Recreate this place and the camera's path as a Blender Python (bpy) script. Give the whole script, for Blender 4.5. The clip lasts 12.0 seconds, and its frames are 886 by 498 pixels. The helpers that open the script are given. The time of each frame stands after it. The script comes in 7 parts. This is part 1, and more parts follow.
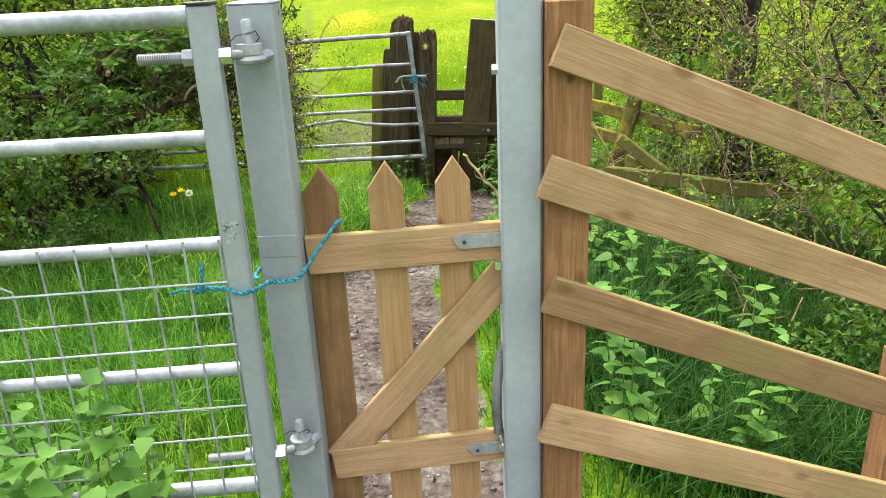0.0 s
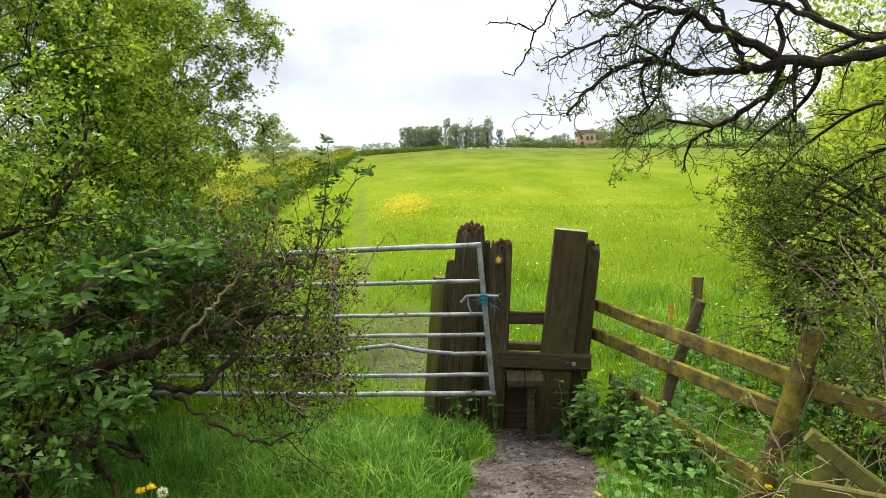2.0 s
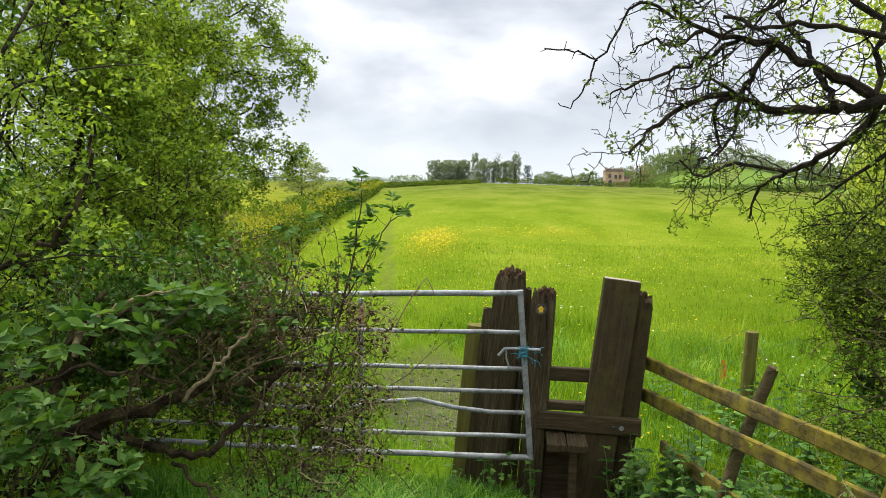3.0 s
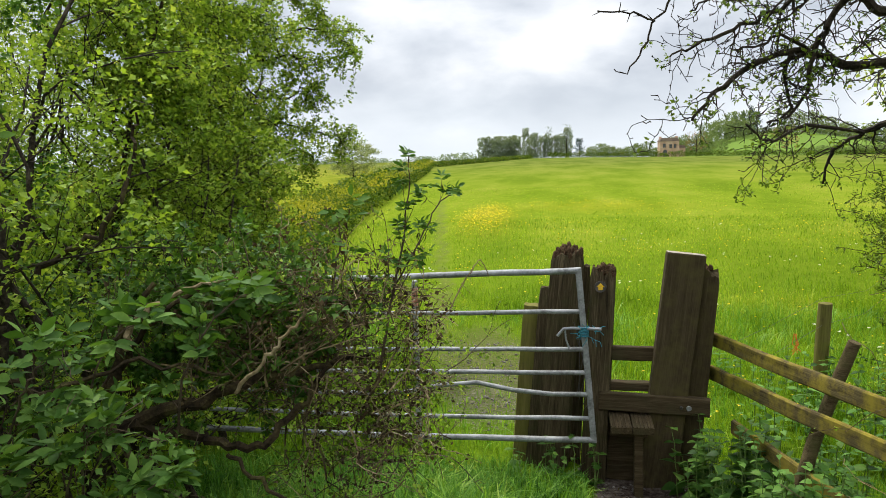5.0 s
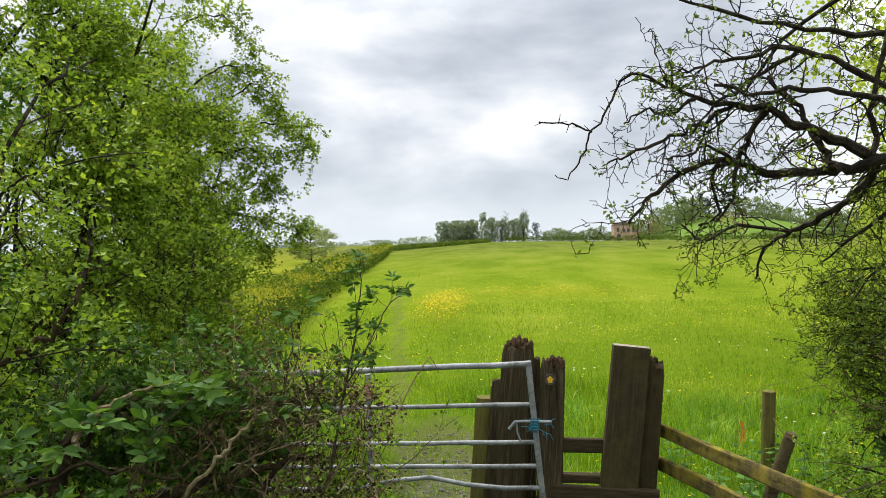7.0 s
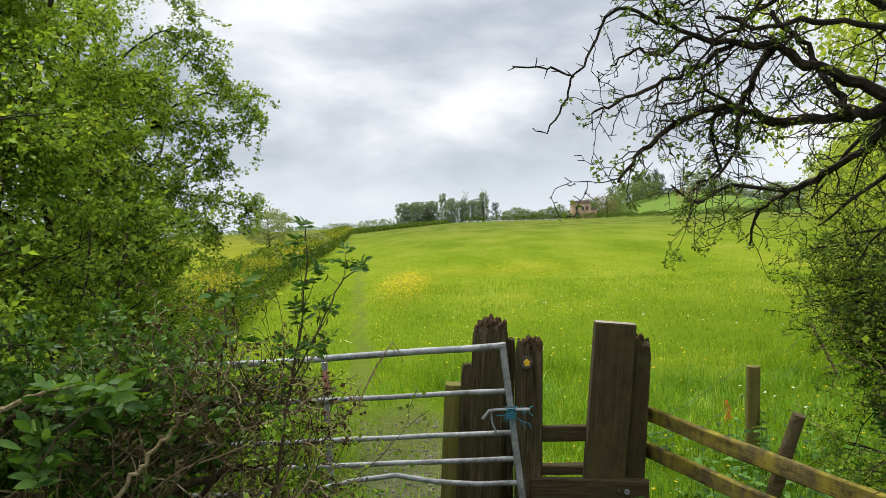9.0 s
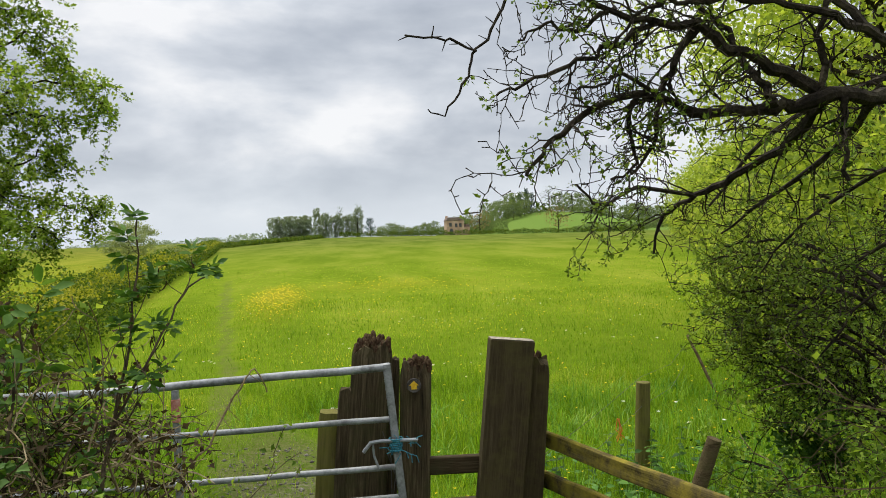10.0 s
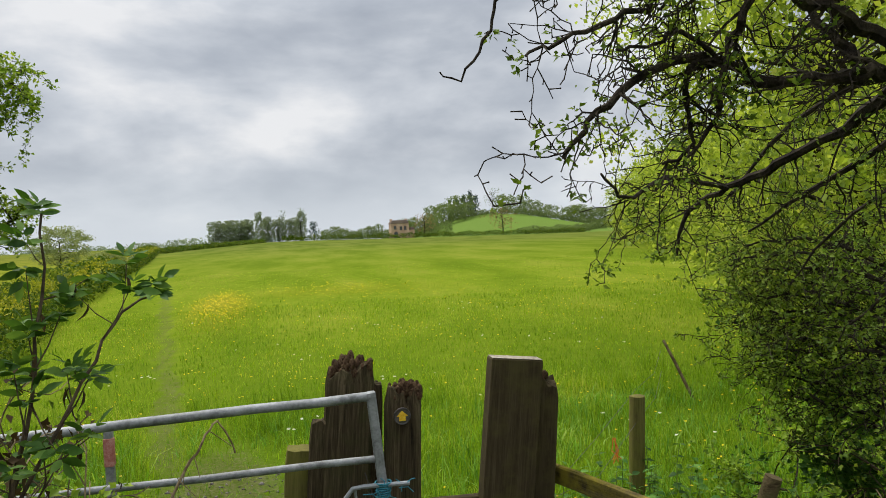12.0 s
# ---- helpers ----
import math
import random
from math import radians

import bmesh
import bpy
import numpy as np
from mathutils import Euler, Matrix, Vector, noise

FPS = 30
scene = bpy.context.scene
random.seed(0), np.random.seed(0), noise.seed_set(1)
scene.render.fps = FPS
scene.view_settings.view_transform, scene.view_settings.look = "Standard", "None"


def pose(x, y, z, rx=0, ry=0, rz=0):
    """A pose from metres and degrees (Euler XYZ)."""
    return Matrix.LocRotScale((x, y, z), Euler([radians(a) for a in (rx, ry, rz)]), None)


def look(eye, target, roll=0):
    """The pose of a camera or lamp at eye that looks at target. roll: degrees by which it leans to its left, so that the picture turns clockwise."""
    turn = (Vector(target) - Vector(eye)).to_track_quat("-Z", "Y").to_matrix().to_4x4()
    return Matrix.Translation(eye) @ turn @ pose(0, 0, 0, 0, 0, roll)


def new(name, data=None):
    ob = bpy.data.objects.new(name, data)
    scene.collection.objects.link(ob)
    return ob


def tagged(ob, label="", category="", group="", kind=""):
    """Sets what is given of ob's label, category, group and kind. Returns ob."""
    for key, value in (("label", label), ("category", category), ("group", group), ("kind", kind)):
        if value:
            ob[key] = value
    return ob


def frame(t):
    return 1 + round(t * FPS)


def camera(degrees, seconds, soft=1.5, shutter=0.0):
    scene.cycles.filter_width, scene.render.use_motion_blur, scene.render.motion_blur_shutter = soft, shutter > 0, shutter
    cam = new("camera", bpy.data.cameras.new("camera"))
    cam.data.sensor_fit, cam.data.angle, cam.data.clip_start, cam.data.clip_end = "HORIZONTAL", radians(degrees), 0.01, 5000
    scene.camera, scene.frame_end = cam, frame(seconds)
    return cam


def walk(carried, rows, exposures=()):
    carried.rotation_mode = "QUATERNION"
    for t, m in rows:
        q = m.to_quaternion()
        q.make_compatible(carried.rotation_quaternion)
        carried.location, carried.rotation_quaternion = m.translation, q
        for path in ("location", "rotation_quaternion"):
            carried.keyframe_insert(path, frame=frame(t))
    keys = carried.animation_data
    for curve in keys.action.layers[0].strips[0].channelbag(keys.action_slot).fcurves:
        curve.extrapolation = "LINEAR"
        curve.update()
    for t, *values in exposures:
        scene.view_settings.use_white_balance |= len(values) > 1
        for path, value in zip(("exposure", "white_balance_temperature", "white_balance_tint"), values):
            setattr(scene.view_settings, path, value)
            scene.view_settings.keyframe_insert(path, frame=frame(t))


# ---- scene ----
cam = camera(60.6, 12.0, soft=0.85)
PATH = [
    (0, (0.006, 0.021, 1.564), (-0.02, 1.895, 0.865), -2.6),
    (0.4, (-0.019, 0.307, 1.585), (-0.053, 2.196, 0.927), -2.5),
    (0.5, (-0.043, 0.351, 1.576), (-0.06, 2.251, 0.95), -2.0),
    (0.8, (-0.073, 0.61, 1.624), (-0.138, 2.528, 1.063), -2.3),
    (1, (-0.122, 0.76, 1.653), (-0.16, 2.7, 1.166), -1.9),
    (1.2, (-0.128, 0.933, 1.672), (-0.192, 2.885, 1.242), -2.5),
    (1.5, (-0.16, 1.166, 1.686), (-0.243, 3.129, 1.314), -1.4),
    (2, (-0.231, 1.618, 1.707), (-0.359, 3.597, 1.449), -1.1),
    (2.5, (-0.307, 1.929, 1.726), (-0.454, 3.915, 1.532), -0.5),
    (3, (-0.363, 2.122, 1.732), (-0.555, 4.106, 1.561), 0.7),
    (3.5, (-0.414, 2.225, 1.724), (-0.656, 4.202, 1.545), 1.1),
    (5.3, (-0.372, 2.313, 1.729), (-0.707, 4.27, 1.495), -1.8),
    (5.5, (-0.369, 2.344, 1.713), (-0.692, 4.304, 1.477), -1.9),
    (6, (-0.369, 2.335, 1.695), (-0.648, 4.306, 1.497), -2.1),
    (6.5, (-0.328, 2.289, 1.752), (-0.57, 4.272, 1.644), -1.9),
    (7, (-0.318, 2.16, 1.817), (-0.537, 4.148, 1.805), -1.6),
    (9, (-0.391, 2.729, 1.745), (-0.508, 4.725, 1.681), -2.9),
    (9.5, (-0.405, 2.98, 1.708), (-0.392, 4.979, 1.65), -3.1),
    (10, (-0.438, 3.322, 1.678), (-0.223, 5.31, 1.641), -2.3),
    (10.5, (-0.536, 3.469, 1.69), (-0.158, 5.433, 1.658), -1.3),
    (11, (-0.655, 3.546, 1.693), (-0.294, 5.513, 1.651), -1.6),
    (11.5, (-0.67, 3.679, 1.693), (-0.317, 5.647, 1.647), -2.5),
    (12, (-0.586, 4.028, 1.678), (-0.225, 5.995, 1.642), -2.8),
]
walk(cam, [(t, look(eye, target, roll)) for t, eye, target, roll in PATH],
     [(0.0, 1.24), (0.5, 1.32), (0.9, 1.08), (1.5, 0.82), (2.5, 0.56), (3.5, 0.45), (5.5, 0.42), (6.0, 0.43), (6.5, 0.50), (7.0, 0.33), (9.0, 0.24), (9.5, 0.22), (10.5, 0.03), (12.0, -0.03)])

# ---- world, sun, exposure ----
SUN_AZ, SUN_EL = radians(-40), radians(58)
world = bpy.data.worlds.new("world")
scene.world = world
world.use_nodes = True
wn, wl = world.node_tree.nodes, world.node_tree.links
wn.clear()


def wnode(kind, **vals):
    n = wn.new(kind)
    for k, v in vals.items():
        n.inputs[int(k[1:])].default_value = v
    return n


def wmath(op, a, b):
    n = wn.new("ShaderNodeMath")
    n.operation = op
    for i, q in enumerate((a, b)):
        if isinstance(q, (int, float)):
            n.inputs[i].default_value = q
        else:
            wl.new(q, n.inputs[i])
    return n.outputs[0]


def wramp(src, stops):
    n = wn.new("ShaderNodeValToRGB")
    while len(n.color_ramp.elements) < len(stops):
        n.color_ramp.elements.new(0.5)
    for e, (p, c) in zip(n.color_ramp.elements, stops):
        e.position, e.color = p, (*c, 1)
    wl.new(src, n.inputs[0])
    return n.outputs[0]


sky = wn.new("ShaderNodeTexSky")
sky.sky_type, sky.sun_disc, sky.sun_elevation, sky.sun_rotation = "NISHITA", False, SUN_EL, SUN_AZ
coord = wn.new("ShaderNodeTexCoord")
sep = wn.new("ShaderNodeSeparateXYZ")
wl.new(coord.outputs["Generated"], sep.inputs[0])
height = wmath("MAXIMUM", sep.outputs[2], 0.0)
flat = wn.new("ShaderNodeCombineXYZ")
wl.new(sep.outputs[0], flat.inputs[0])
wl.new(sep.outputs[1], flat.inputs[1])
wl.new(wmath("MULTIPLY", height, 2.2), flat.inputs[2])
cloud = wnode("ShaderNodeTexNoise", _2=3.7, _3=7.0, _4=0.5)
cloud.inputs["Distortion"].default_value = 0.12
wl.new(flat.outputs[0], cloud.inputs["Vector"])
cover = wramp(cloud.outputs[0], [(0.36, (0.40, 0.44, 0.51)), (0.47, (0.53, 0.57, 0.635)), (0.56, (0.69, 0.725, 0.78)), (0.66, (0.94, 0.945, 0.96))])
haze = wramp(height, [(0.0, (1, 1, 1)), (0.11, (0, 0, 0))])
mixh = wn.new("ShaderNodeMix")
mixh.data_type = "RGBA"
wl.new(haze, mixh.inputs[0])
wl.new(cover, mixh.inputs[6])
mixh.inputs[7].default_value = (0.74, 0.80, 0.87, 1)
# an overcast dome is about three times brighter overhead than at the horizon
dome = wmath("ADD", 1.0, wmath("MULTIPLY", wmath("MAXIMUM", wmath("SUBTRACT", height, 0.28), 0.0), 3.4))
scale = wn.new("ShaderNodeVectorMath")
scale.operation = "SCALE"
wl.new(mixh.outputs[2], scale.inputs[0])
wl.new(dome, scale.inputs[3])
veil = wn.new("ShaderNodeMix")
veil.data_type = "RGBA"
veil.inputs[0].default_value = 0.94
bgs = wn.new("ShaderNodeVectorMath")
bgs.operation = "SCALE"
bgs.inputs[3].default_value = 0.1
wl.new(sky.outputs[0], bgs.inputs[0])
wl.new(bgs.outputs[0], veil.inputs[6])
wl.new(scale.outputs[0], veil.inputs[7])
bg = wn.new("ShaderNodeBackground")
bg.inputs[1].default_value = 0.93
wl.new(veil.outputs[2], bg.inputs[0])
out = wn.new("ShaderNodeOutputWorld")
wl.new(bg.outputs[0], out.inputs[0])

sun = new("sun", bpy.data.lights.new("sun", "SUN"))
sun.data.energy, sun.data.angle, sun.data.color = 2.9, radians(12), (1.0, 0.96, 0.88)
sun.matrix_world = look((0, 0, 0), (-math.sin(SUN_AZ) * math.cos(SUN_EL), -math.cos(SUN_AZ) * math.cos(SUN_EL), -math.sin(SUN_EL)))


# ---- materials ----
def material(name):
    m = bpy.data.materials.new(name)
    m.use_nodes = True
    t = m.node_tree
    t.nodes.clear()
    o = t.nodes.new("ShaderNodeOutputMaterial")
    p = t.nodes.new("ShaderNodeBsdfPrincipled")
    t.links.new(p.outputs[0], o.inputs[0])
    return m, t, p, o


def ramp(t, src, stops):
    n = t.nodes.new("ShaderNodeValToRGB")
    while len(n.color_ramp.elements) < len(stops):
        n.color_ramp.elements.new(0.5)
    for e, (p, c) in zip(n.color_ramp.elements, stops):
        e.position, e.color = p, (*c, 1)
    t.links.new(src, n.inputs[0])
    return n.outputs[0]


def noise_at(t, vec, size, detail=4.0, rough=0.55, warp=0.0):
    n = t.nodes.new("ShaderNodeTexNoise")
    n.inputs["Scale"].default_value, n.inputs["Detail"].default_value = size, detail
    n.inputs["Roughness"].default_value, n.inputs["Distortion"].default_value = rough, warp
    if vec is not None:
        t.links.new(vec, n.inputs["Vector"])
    return n.outputs[0]


def mixed(t, fac, a, b, mode="MIX"):
    n = t.nodes.new("ShaderNodeMix")
    n.data_type, n.blend_type = "RGBA", mode
    for i, q in ((0, fac), (6, a), (7, b)):
        if isinstance(q, (int, float)):
            n.inputs[i].default_value = q
        elif isinstance(q, tuple):
            n.inputs[i].default_value = (*q, 1)
        else:
            t.links.new(q, n.inputs[i])
    return n.outputs[2]


def sums(t, op, a, b, c=None):
    n = t.nodes.new("ShaderNodeMath")
    n.operation = op
    for i, q in enumerate((a, b, c)):
        if q is None:
            continue
        if isinstance(q, (int, float)):
            n.inputs[i].default_value = q
        else:
            t.links.new(q, n.inputs[i])
    return n.outputs[0]


def coords(t, stretch=(1, 1, 1), vary=True):
    c = t.nodes.new("ShaderNodeTexCoord")
    m = t.nodes.new("ShaderNodeMapping")
    m.inputs["Scale"].default_value = stretch
    t.links.new(c.outputs["Object"], m.inputs[0])
    if vary:
        i = t.nodes.new("ShaderNodeObjectInfo")
        x = t.nodes.new("ShaderNodeCombineXYZ")
        t.links.new(sums(t, "MULTIPLY", i.outputs["Random"], 37.0), x.inputs[0])
        t.links.new(sums(t, "MULTIPLY", i.outputs["Random"], 11.0), x.inputs[1])
        t.links.new(x.outputs[0], m.inputs["Location"])
    return m.outputs[0]


def bump(t, p, src, strength, dist=0.01):
    b = t.nodes.new("ShaderNodeBump")
    b.inputs["Strength"].default_value, b.inputs["Distance"].default_value = strength, dist
    t.links.new(src, b.inputs["Height"])
    t.links.new(b.outputs[0], p.inputs["Normal"])


def wood(name, dark, mid, light, stain, stain_at=0.62, rough=0.75, axis=0, relief=0.5, knots=True, algae=0.0):
    """Grain along the local axis, with broad stains over it and a few knots."""
    m, t, p, _ = material(name)
    s = [30.0, 30.0, 30.0]
    s[axis] = 1.1
    g = coords(t, tuple(s))
    s[axis] = 3.2
    flame = noise_at(t, coords(t, tuple(c * 0.7 for c in s)), 1.0, 3, 0.5, 1.6)
    grain = sums(t, "ADD", sums(t, "MULTIPLY", noise_at(t, g, 1.3, 6, 0.66, 0.5), 0.55), sums(t, "MULTIPLY", flame, 0.45))
    fine = noise_at(t, g, 6.0, 3, 0.7)
    base = ramp(t, sums(t, "ADD", sums(t, "MULTIPLY", grain, 0.6), sums(t, "MULTIPLY", fine, 0.4)),
                [(0.35, dark), (0.5, mid), (0.65, light)])
    o = coords(t, (1, 1, 1))
    blot = noise_at(t, o, 7.0, 6, 0.68)
    f = ramp(t, blot, [(stain_at - 0.12, (0, 0, 0)), (stain_at + 0.1, (1, 1, 1))])
    col = mixed(t, sums(t, "MULTIPLY", f, 0.7), base, stain)
    if knots:
        k = [7.0, 7.0, 7.0]
        k[axis] = 3.6
        v = t.nodes.new("ShaderNodeTexVoronoi")
        v.inputs["Scale"].default_value = 1.5
        t.links.new(coords(t, tuple(k)), v.inputs["Vector"])
        kf = ramp(t, v.outputs["Distance"], [(0.09, (1, 1, 1)), (0.19, (0, 0, 0))])
        col = mixed(t, sums(t, "MULTIPLY", kf, 0.7), col, tuple(c * 0.55 for c in dark))
    if algae:
        bloom = ramp(t, noise_at(t, o, 2.6, 4, 0.6), [(0.46, (0, 0, 0)), (0.68, (1, 1, 1))])
        col = mixed(t, sums(t, "MULTIPLY", bloom, 0.5), col, (0.21, 0.17, 0.065))
        geo = t.nodes.new("ShaderNodeNewGeometry")
        sx = t.nodes.new("ShaderNodeSeparateXYZ")
        t.links.new(geo.outputs["True Normal"], sx.inputs[0])
        up = ramp(t, sums(t, "ADD", sx.outputs[2], sums(t, "MULTIPLY", sums(t, "SUBTRACT", blot, 0.5), 0.6)), [(0.45, (0, 0, 0)), (0.8, (1, 1, 1))])
        col = mixed(t, sums(t, "MULTIPLY", up, algae), col, (0.23, 0.20, 0.06))
    t.links.new(col, p.inputs["Base Color"])
    p.inputs["Roughness"].default_value = rough
    p.inputs["Specular IOR Level"].default_value = 0.12
    bump(t, p, sums(t, "ADD", grain, sums(t, "MULTIPLY", fine, 0.4)), relief, 0.004)
    return m


def speckled(name, a, b, c, size=8.0, fine=60.0, rough=0.8, metal=0.0, relief=0.3, dist=0.004, lo=0.38, hi=0.62, rough2=None):
    m, t, p, _ = material(name)
    o = coords(t)
    n1, n2 = noise_at(t, o, size, 5), noise_at(t, o, fine, 4, 0.65)
    h = sums(t, "ADD", sums(t, "MULTIPLY", n1, 0.6), sums(t, "MULTIPLY", n2, 0.4))
    t.links.new(ramp(t, h, [(lo, a), ((lo + hi) / 2, b), (hi, c)]), p.inputs["Base Color"])
    p.inputs["Metallic"].default_value = metal
    p.inputs["Specular IOR Level"].default_value = 0.5 if metal else 0.12
    if rough2 is None:
        p.inputs["Roughness"].default_value = rough
    else:
        r = t.nodes.new("ShaderNodeMapRange")
        r.inputs[3].default_value, r.inputs[4].default_value = rough, rough2
        t.links.new(n2, r.inputs[0])
        t.links.new(r.outputs[0], p.inputs["Roughness"])
    bump(t, p, n2, relief, dist)
    return m


def foliage(name, stops, rough=0.5, through_light=0.35, gloss=0.18, patchy=0.9, patch_size=0.9):
    """Leaves or blades: each island of its own tone, partly lit through."""
    m, t, p, o = material(name)
    g = t.nodes.new("ShaderNodeNewGeometry")
    i = t.nodes.new("ShaderNodeObjectInfo")
    r = sums(t, "FRACT", sums(t, "ADD", g.outputs["Random Per Island"], i.outputs["Random"]), 0.0)
    patch = noise_at(t, coords(t, (1, 1, 1), False), patch_size, 4)
    r2 = sums(t, "ADD", sums(t, "MULTIPLY", r, 0.65), sums(t, "SUBTRACT", sums(t, "MULTIPLY", patch, patchy), patchy * 0.5 - 0.17))
    col = ramp(t, r2, stops)
    t.links.new(col, p.inputs["Base Color"])
    p.inputs["Roughness"].default_value = rough
    p.inputs["Specular IOR Level"].default_value = gloss
    tr = t.nodes.new("ShaderNodeBsdfTranslucent")
    warm = mixed(t, 1.0, col, (1.25, 1.2, 0.55), "MULTIPLY")
    t.links.new(warm, tr.inputs[0])
    mx = t.nodes.new("ShaderNodeMixShader")
    mx.inputs[0].default_value = through_light
    t.links.new(p.outputs[0], mx.inputs[1])
    t.links.new(tr.outputs[0], mx.inputs[2])
    t.links.new(mx.outputs[0], o.inputs[0])
    return m


new_pine = wood("new_pine", (0.27, 0.15, 0.075), (0.37, 0.225, 0.12), (0.455, 0.30, 0.175), (0.25, 0.145, 0.075), 0.62, relief=0.8, algae=0.5)
brown_pine = wood("brown_pine", (0.17, 0.09, 0.045), (0.245, 0.138, 0.07), (0.31, 0.19, 0.10), (0.17, 0.085, 0.042), 0.6, relief=0.8, algae=0.5)
brown_picket = wood("brown_picket", (0.13, 0.07, 0.03), (0.20, 0.112, 0.05), (0.27, 0.16, 0.078), (0.12, 0.065, 0.032), 0.55, axis=2)
picket_pine = wood("picket_pine", (0.23, 0.125, 0.055), (0.33, 0.195, 0.09), (0.41, 0.26, 0.13), (0.22, 0.125, 0.06), 0.62, axis=2)
old_oak = wood("old_oak", (0.010, 0.007, 0.004), (0.062, 0.046, 0.024), (0.15, 0.115, 0.065), (0.05, 0.05, 0.018), 0.58, 0.92, 2, 1.8, False)
stile_wood = wood("stile_wood", (0.026, 0.019, 0.009), (0.050, 0.037, 0.018), (0.080, 0.061, 0.032), (0.078, 0.066, 0.022), 0.56, 0.9, 2, 0.7, False)
stile_rail = wood("stile_rail", (0.018, 0.012, 0.006), (0.052, 0.037, 0.018), (0.10, 0.074, 0.04), (0.05, 0.046, 0.02), 0.6, 0.9, 0, 1.0, False)
green_post = wood("green_post", (0.05, 0.04, 0.014), (0.13, 0.108, 0.035), (0.20, 0.17, 0.06), (0.14, 0.135, 0.026), 0.5, 0.9, 2, 1.0, False)
lichen_rail = wood("lichen_rail", (0.024, 0.017, 0.008), (0.075, 0.058, 0.024), (0.14, 0.11, 0.045), (0.30, 0.24, 0.025), 0.53, 0.94, 0, 1.2, False)
rotten = wood("rotten", (0.03, 0.02, 0.01), (0.09, 0.066, 0.032), (0.17, 0.13, 0.065), (0.07, 0.074, 0.022), 0.55, 0.95, 0, 1.2, False)
moss_top = speckled("moss_top", (0.045, 0.024, 0.014), (0.085, 0.05, 0.028), (0.13, 0.085, 0.045), 30, 120, 1.0, 0, 1.0, 0.01)
galvanised = speckled("galvanised", (0.23, 0.25, 0.264), (0.29, 0.31, 0.325), (0.36, 0.38, 0.392), 4, 55, 0.42, 0.35, 0.06, 0.002, 0.30, 0.70, rough2=0.66)
pale_zinc = speckled("pale_zinc", (0.285, 0.312, 0.338), (0.35, 0.38, 0.408), (0.43, 0.46, 0.485), 4, 55, 0.42, 0.3, 0.05, 0.002, 0.30, 0.70, rough2=0.62)
# zinc darkened for the post tops, where the sky lights them too brightly
dimmed_top_zinc = speckled("dimmed_top_zinc", (0.11, 0.12, 0.13), (0.155, 0.166, 0.178), (0.20, 0.212, 0.225), 9, 60, 0.6, 0.3, 0.06, 0.002)
gate_zinc = speckled("gate_zinc", (0.20, 0.21, 0.216), (0.285, 0.297, 0.303), (0.37, 0.383, 0.388), 9, 70, 0.42, 0.35, 0.08, 0.002, rough2=0.65)
old_zinc = speckled("old_zinc", (0.12, 0.12, 0.115), (0.24, 0.245, 0.24), (0.35, 0.355, 0.35), 6, 50, 0.5, 0.35, 0.15, 0.002, rough2=0.8)
bright_zinc = speckled("bright_zinc", (0.62, 0.63, 0.64), (0.72, 0.73, 0.74), (0.8, 0.8, 0.8), 20, 90, 0.25, 0.9, 0.05, 0.001)
weld_seam = speckled("weld_seam", (0.05, 0.05, 0.05), (0.35, 0.36, 0.37), (0.5, 0.5, 0.5), 90, 220, 0.7, 0.2, 0.5, 0.003)
dark_steel = speckled("dark_steel", (0.05, 0.045, 0.04), (0.09, 0.08, 0.07), (0.14, 0.12, 0.1), 20, 90, 0.6, 0.6)
blue_cord = speckled("blue_cord", (0.02, 0.11, 0.15), (0.04, 0.19, 0.24), (0.10, 0.29, 0.34), 90, 300, 0.8, 0, 0.6, 0.002)
orange_cord = speckled("orange_cord", (0.55, 0.12, 0.02), (0.7, 0.2, 0.04), (0.8, 0.3, 0.08), 60, 200, 0.8)
yellow_disc = speckled("yellow_disc", (0.62, 0.36, 0.02), (0.72, 0.45, 0.03), (0.78, 0.52, 0.06), 60, 200, 0.5)
white_paint = speckled("white_paint", (0.6, 0.6, 0.55), (0.72, 0.72, 0.66), (0.8, 0.8, 0.75), 60, 200, 0.5)
bark = speckled("bark", (0.012, 0.009, 0.007), (0.030, 0.023, 0.016), (0.065, 0.053, 0.034), 14, 70, 0.95, 0, 0.9, 0.01)
twig_bark = speckled("twig_bark", (0.035, 0.026, 0.017), (0.07, 0.05, 0.032), (0.11, 0.085, 0.05), 14, 70, 0.9)
cane_bark = speckled("cane_bark", (0.014, 0.010, 0.005), (0.06, 0.045, 0.02), (0.17, 0.13, 0.065), 3, 22, 0.95, 0, 0.8, 0.006)
dead_wood = speckled("dead_wood", (0.06, 0.04, 0.022), (0.14, 0.10, 0.055), (0.26, 0.20, 0.115), 10, 60, 0.95, 0, 0.6, 0.006)
mossy_limb = speckled("mossy_limb", (0.012, 0.008, 0.005), (0.036, 0.026, 0.013), (0.08, 0.068, 0.024), 9, 60, 0.95, 0, 0.9, 0.008)
pale_stick = speckled("pale_stick", (0.22, 0.15, 0.07), (0.34, 0.25, 0.12), (0.44, 0.34, 0.18), 10, 60, 0.9, 0, 0.5, 0.004)
stone = speckled("stone", (0.07, 0.058, 0.05), (0.14, 0.122, 0.108), (0.27, 0.245, 0.22), 8, 50, 0.9)
brick_red = speckled("brick_red", (0.36, 0.225, 0.15), (0.46, 0.31, 0.215), (0.54, 0.39, 0.28), 0.8, 5, 0.95)
roof_tile = speckled("roof_tile", (0.14, 0.10, 0.085), (0.2, 0.145, 0.12), (0.26, 0.19, 0.15), 0.8, 6, 0.9)
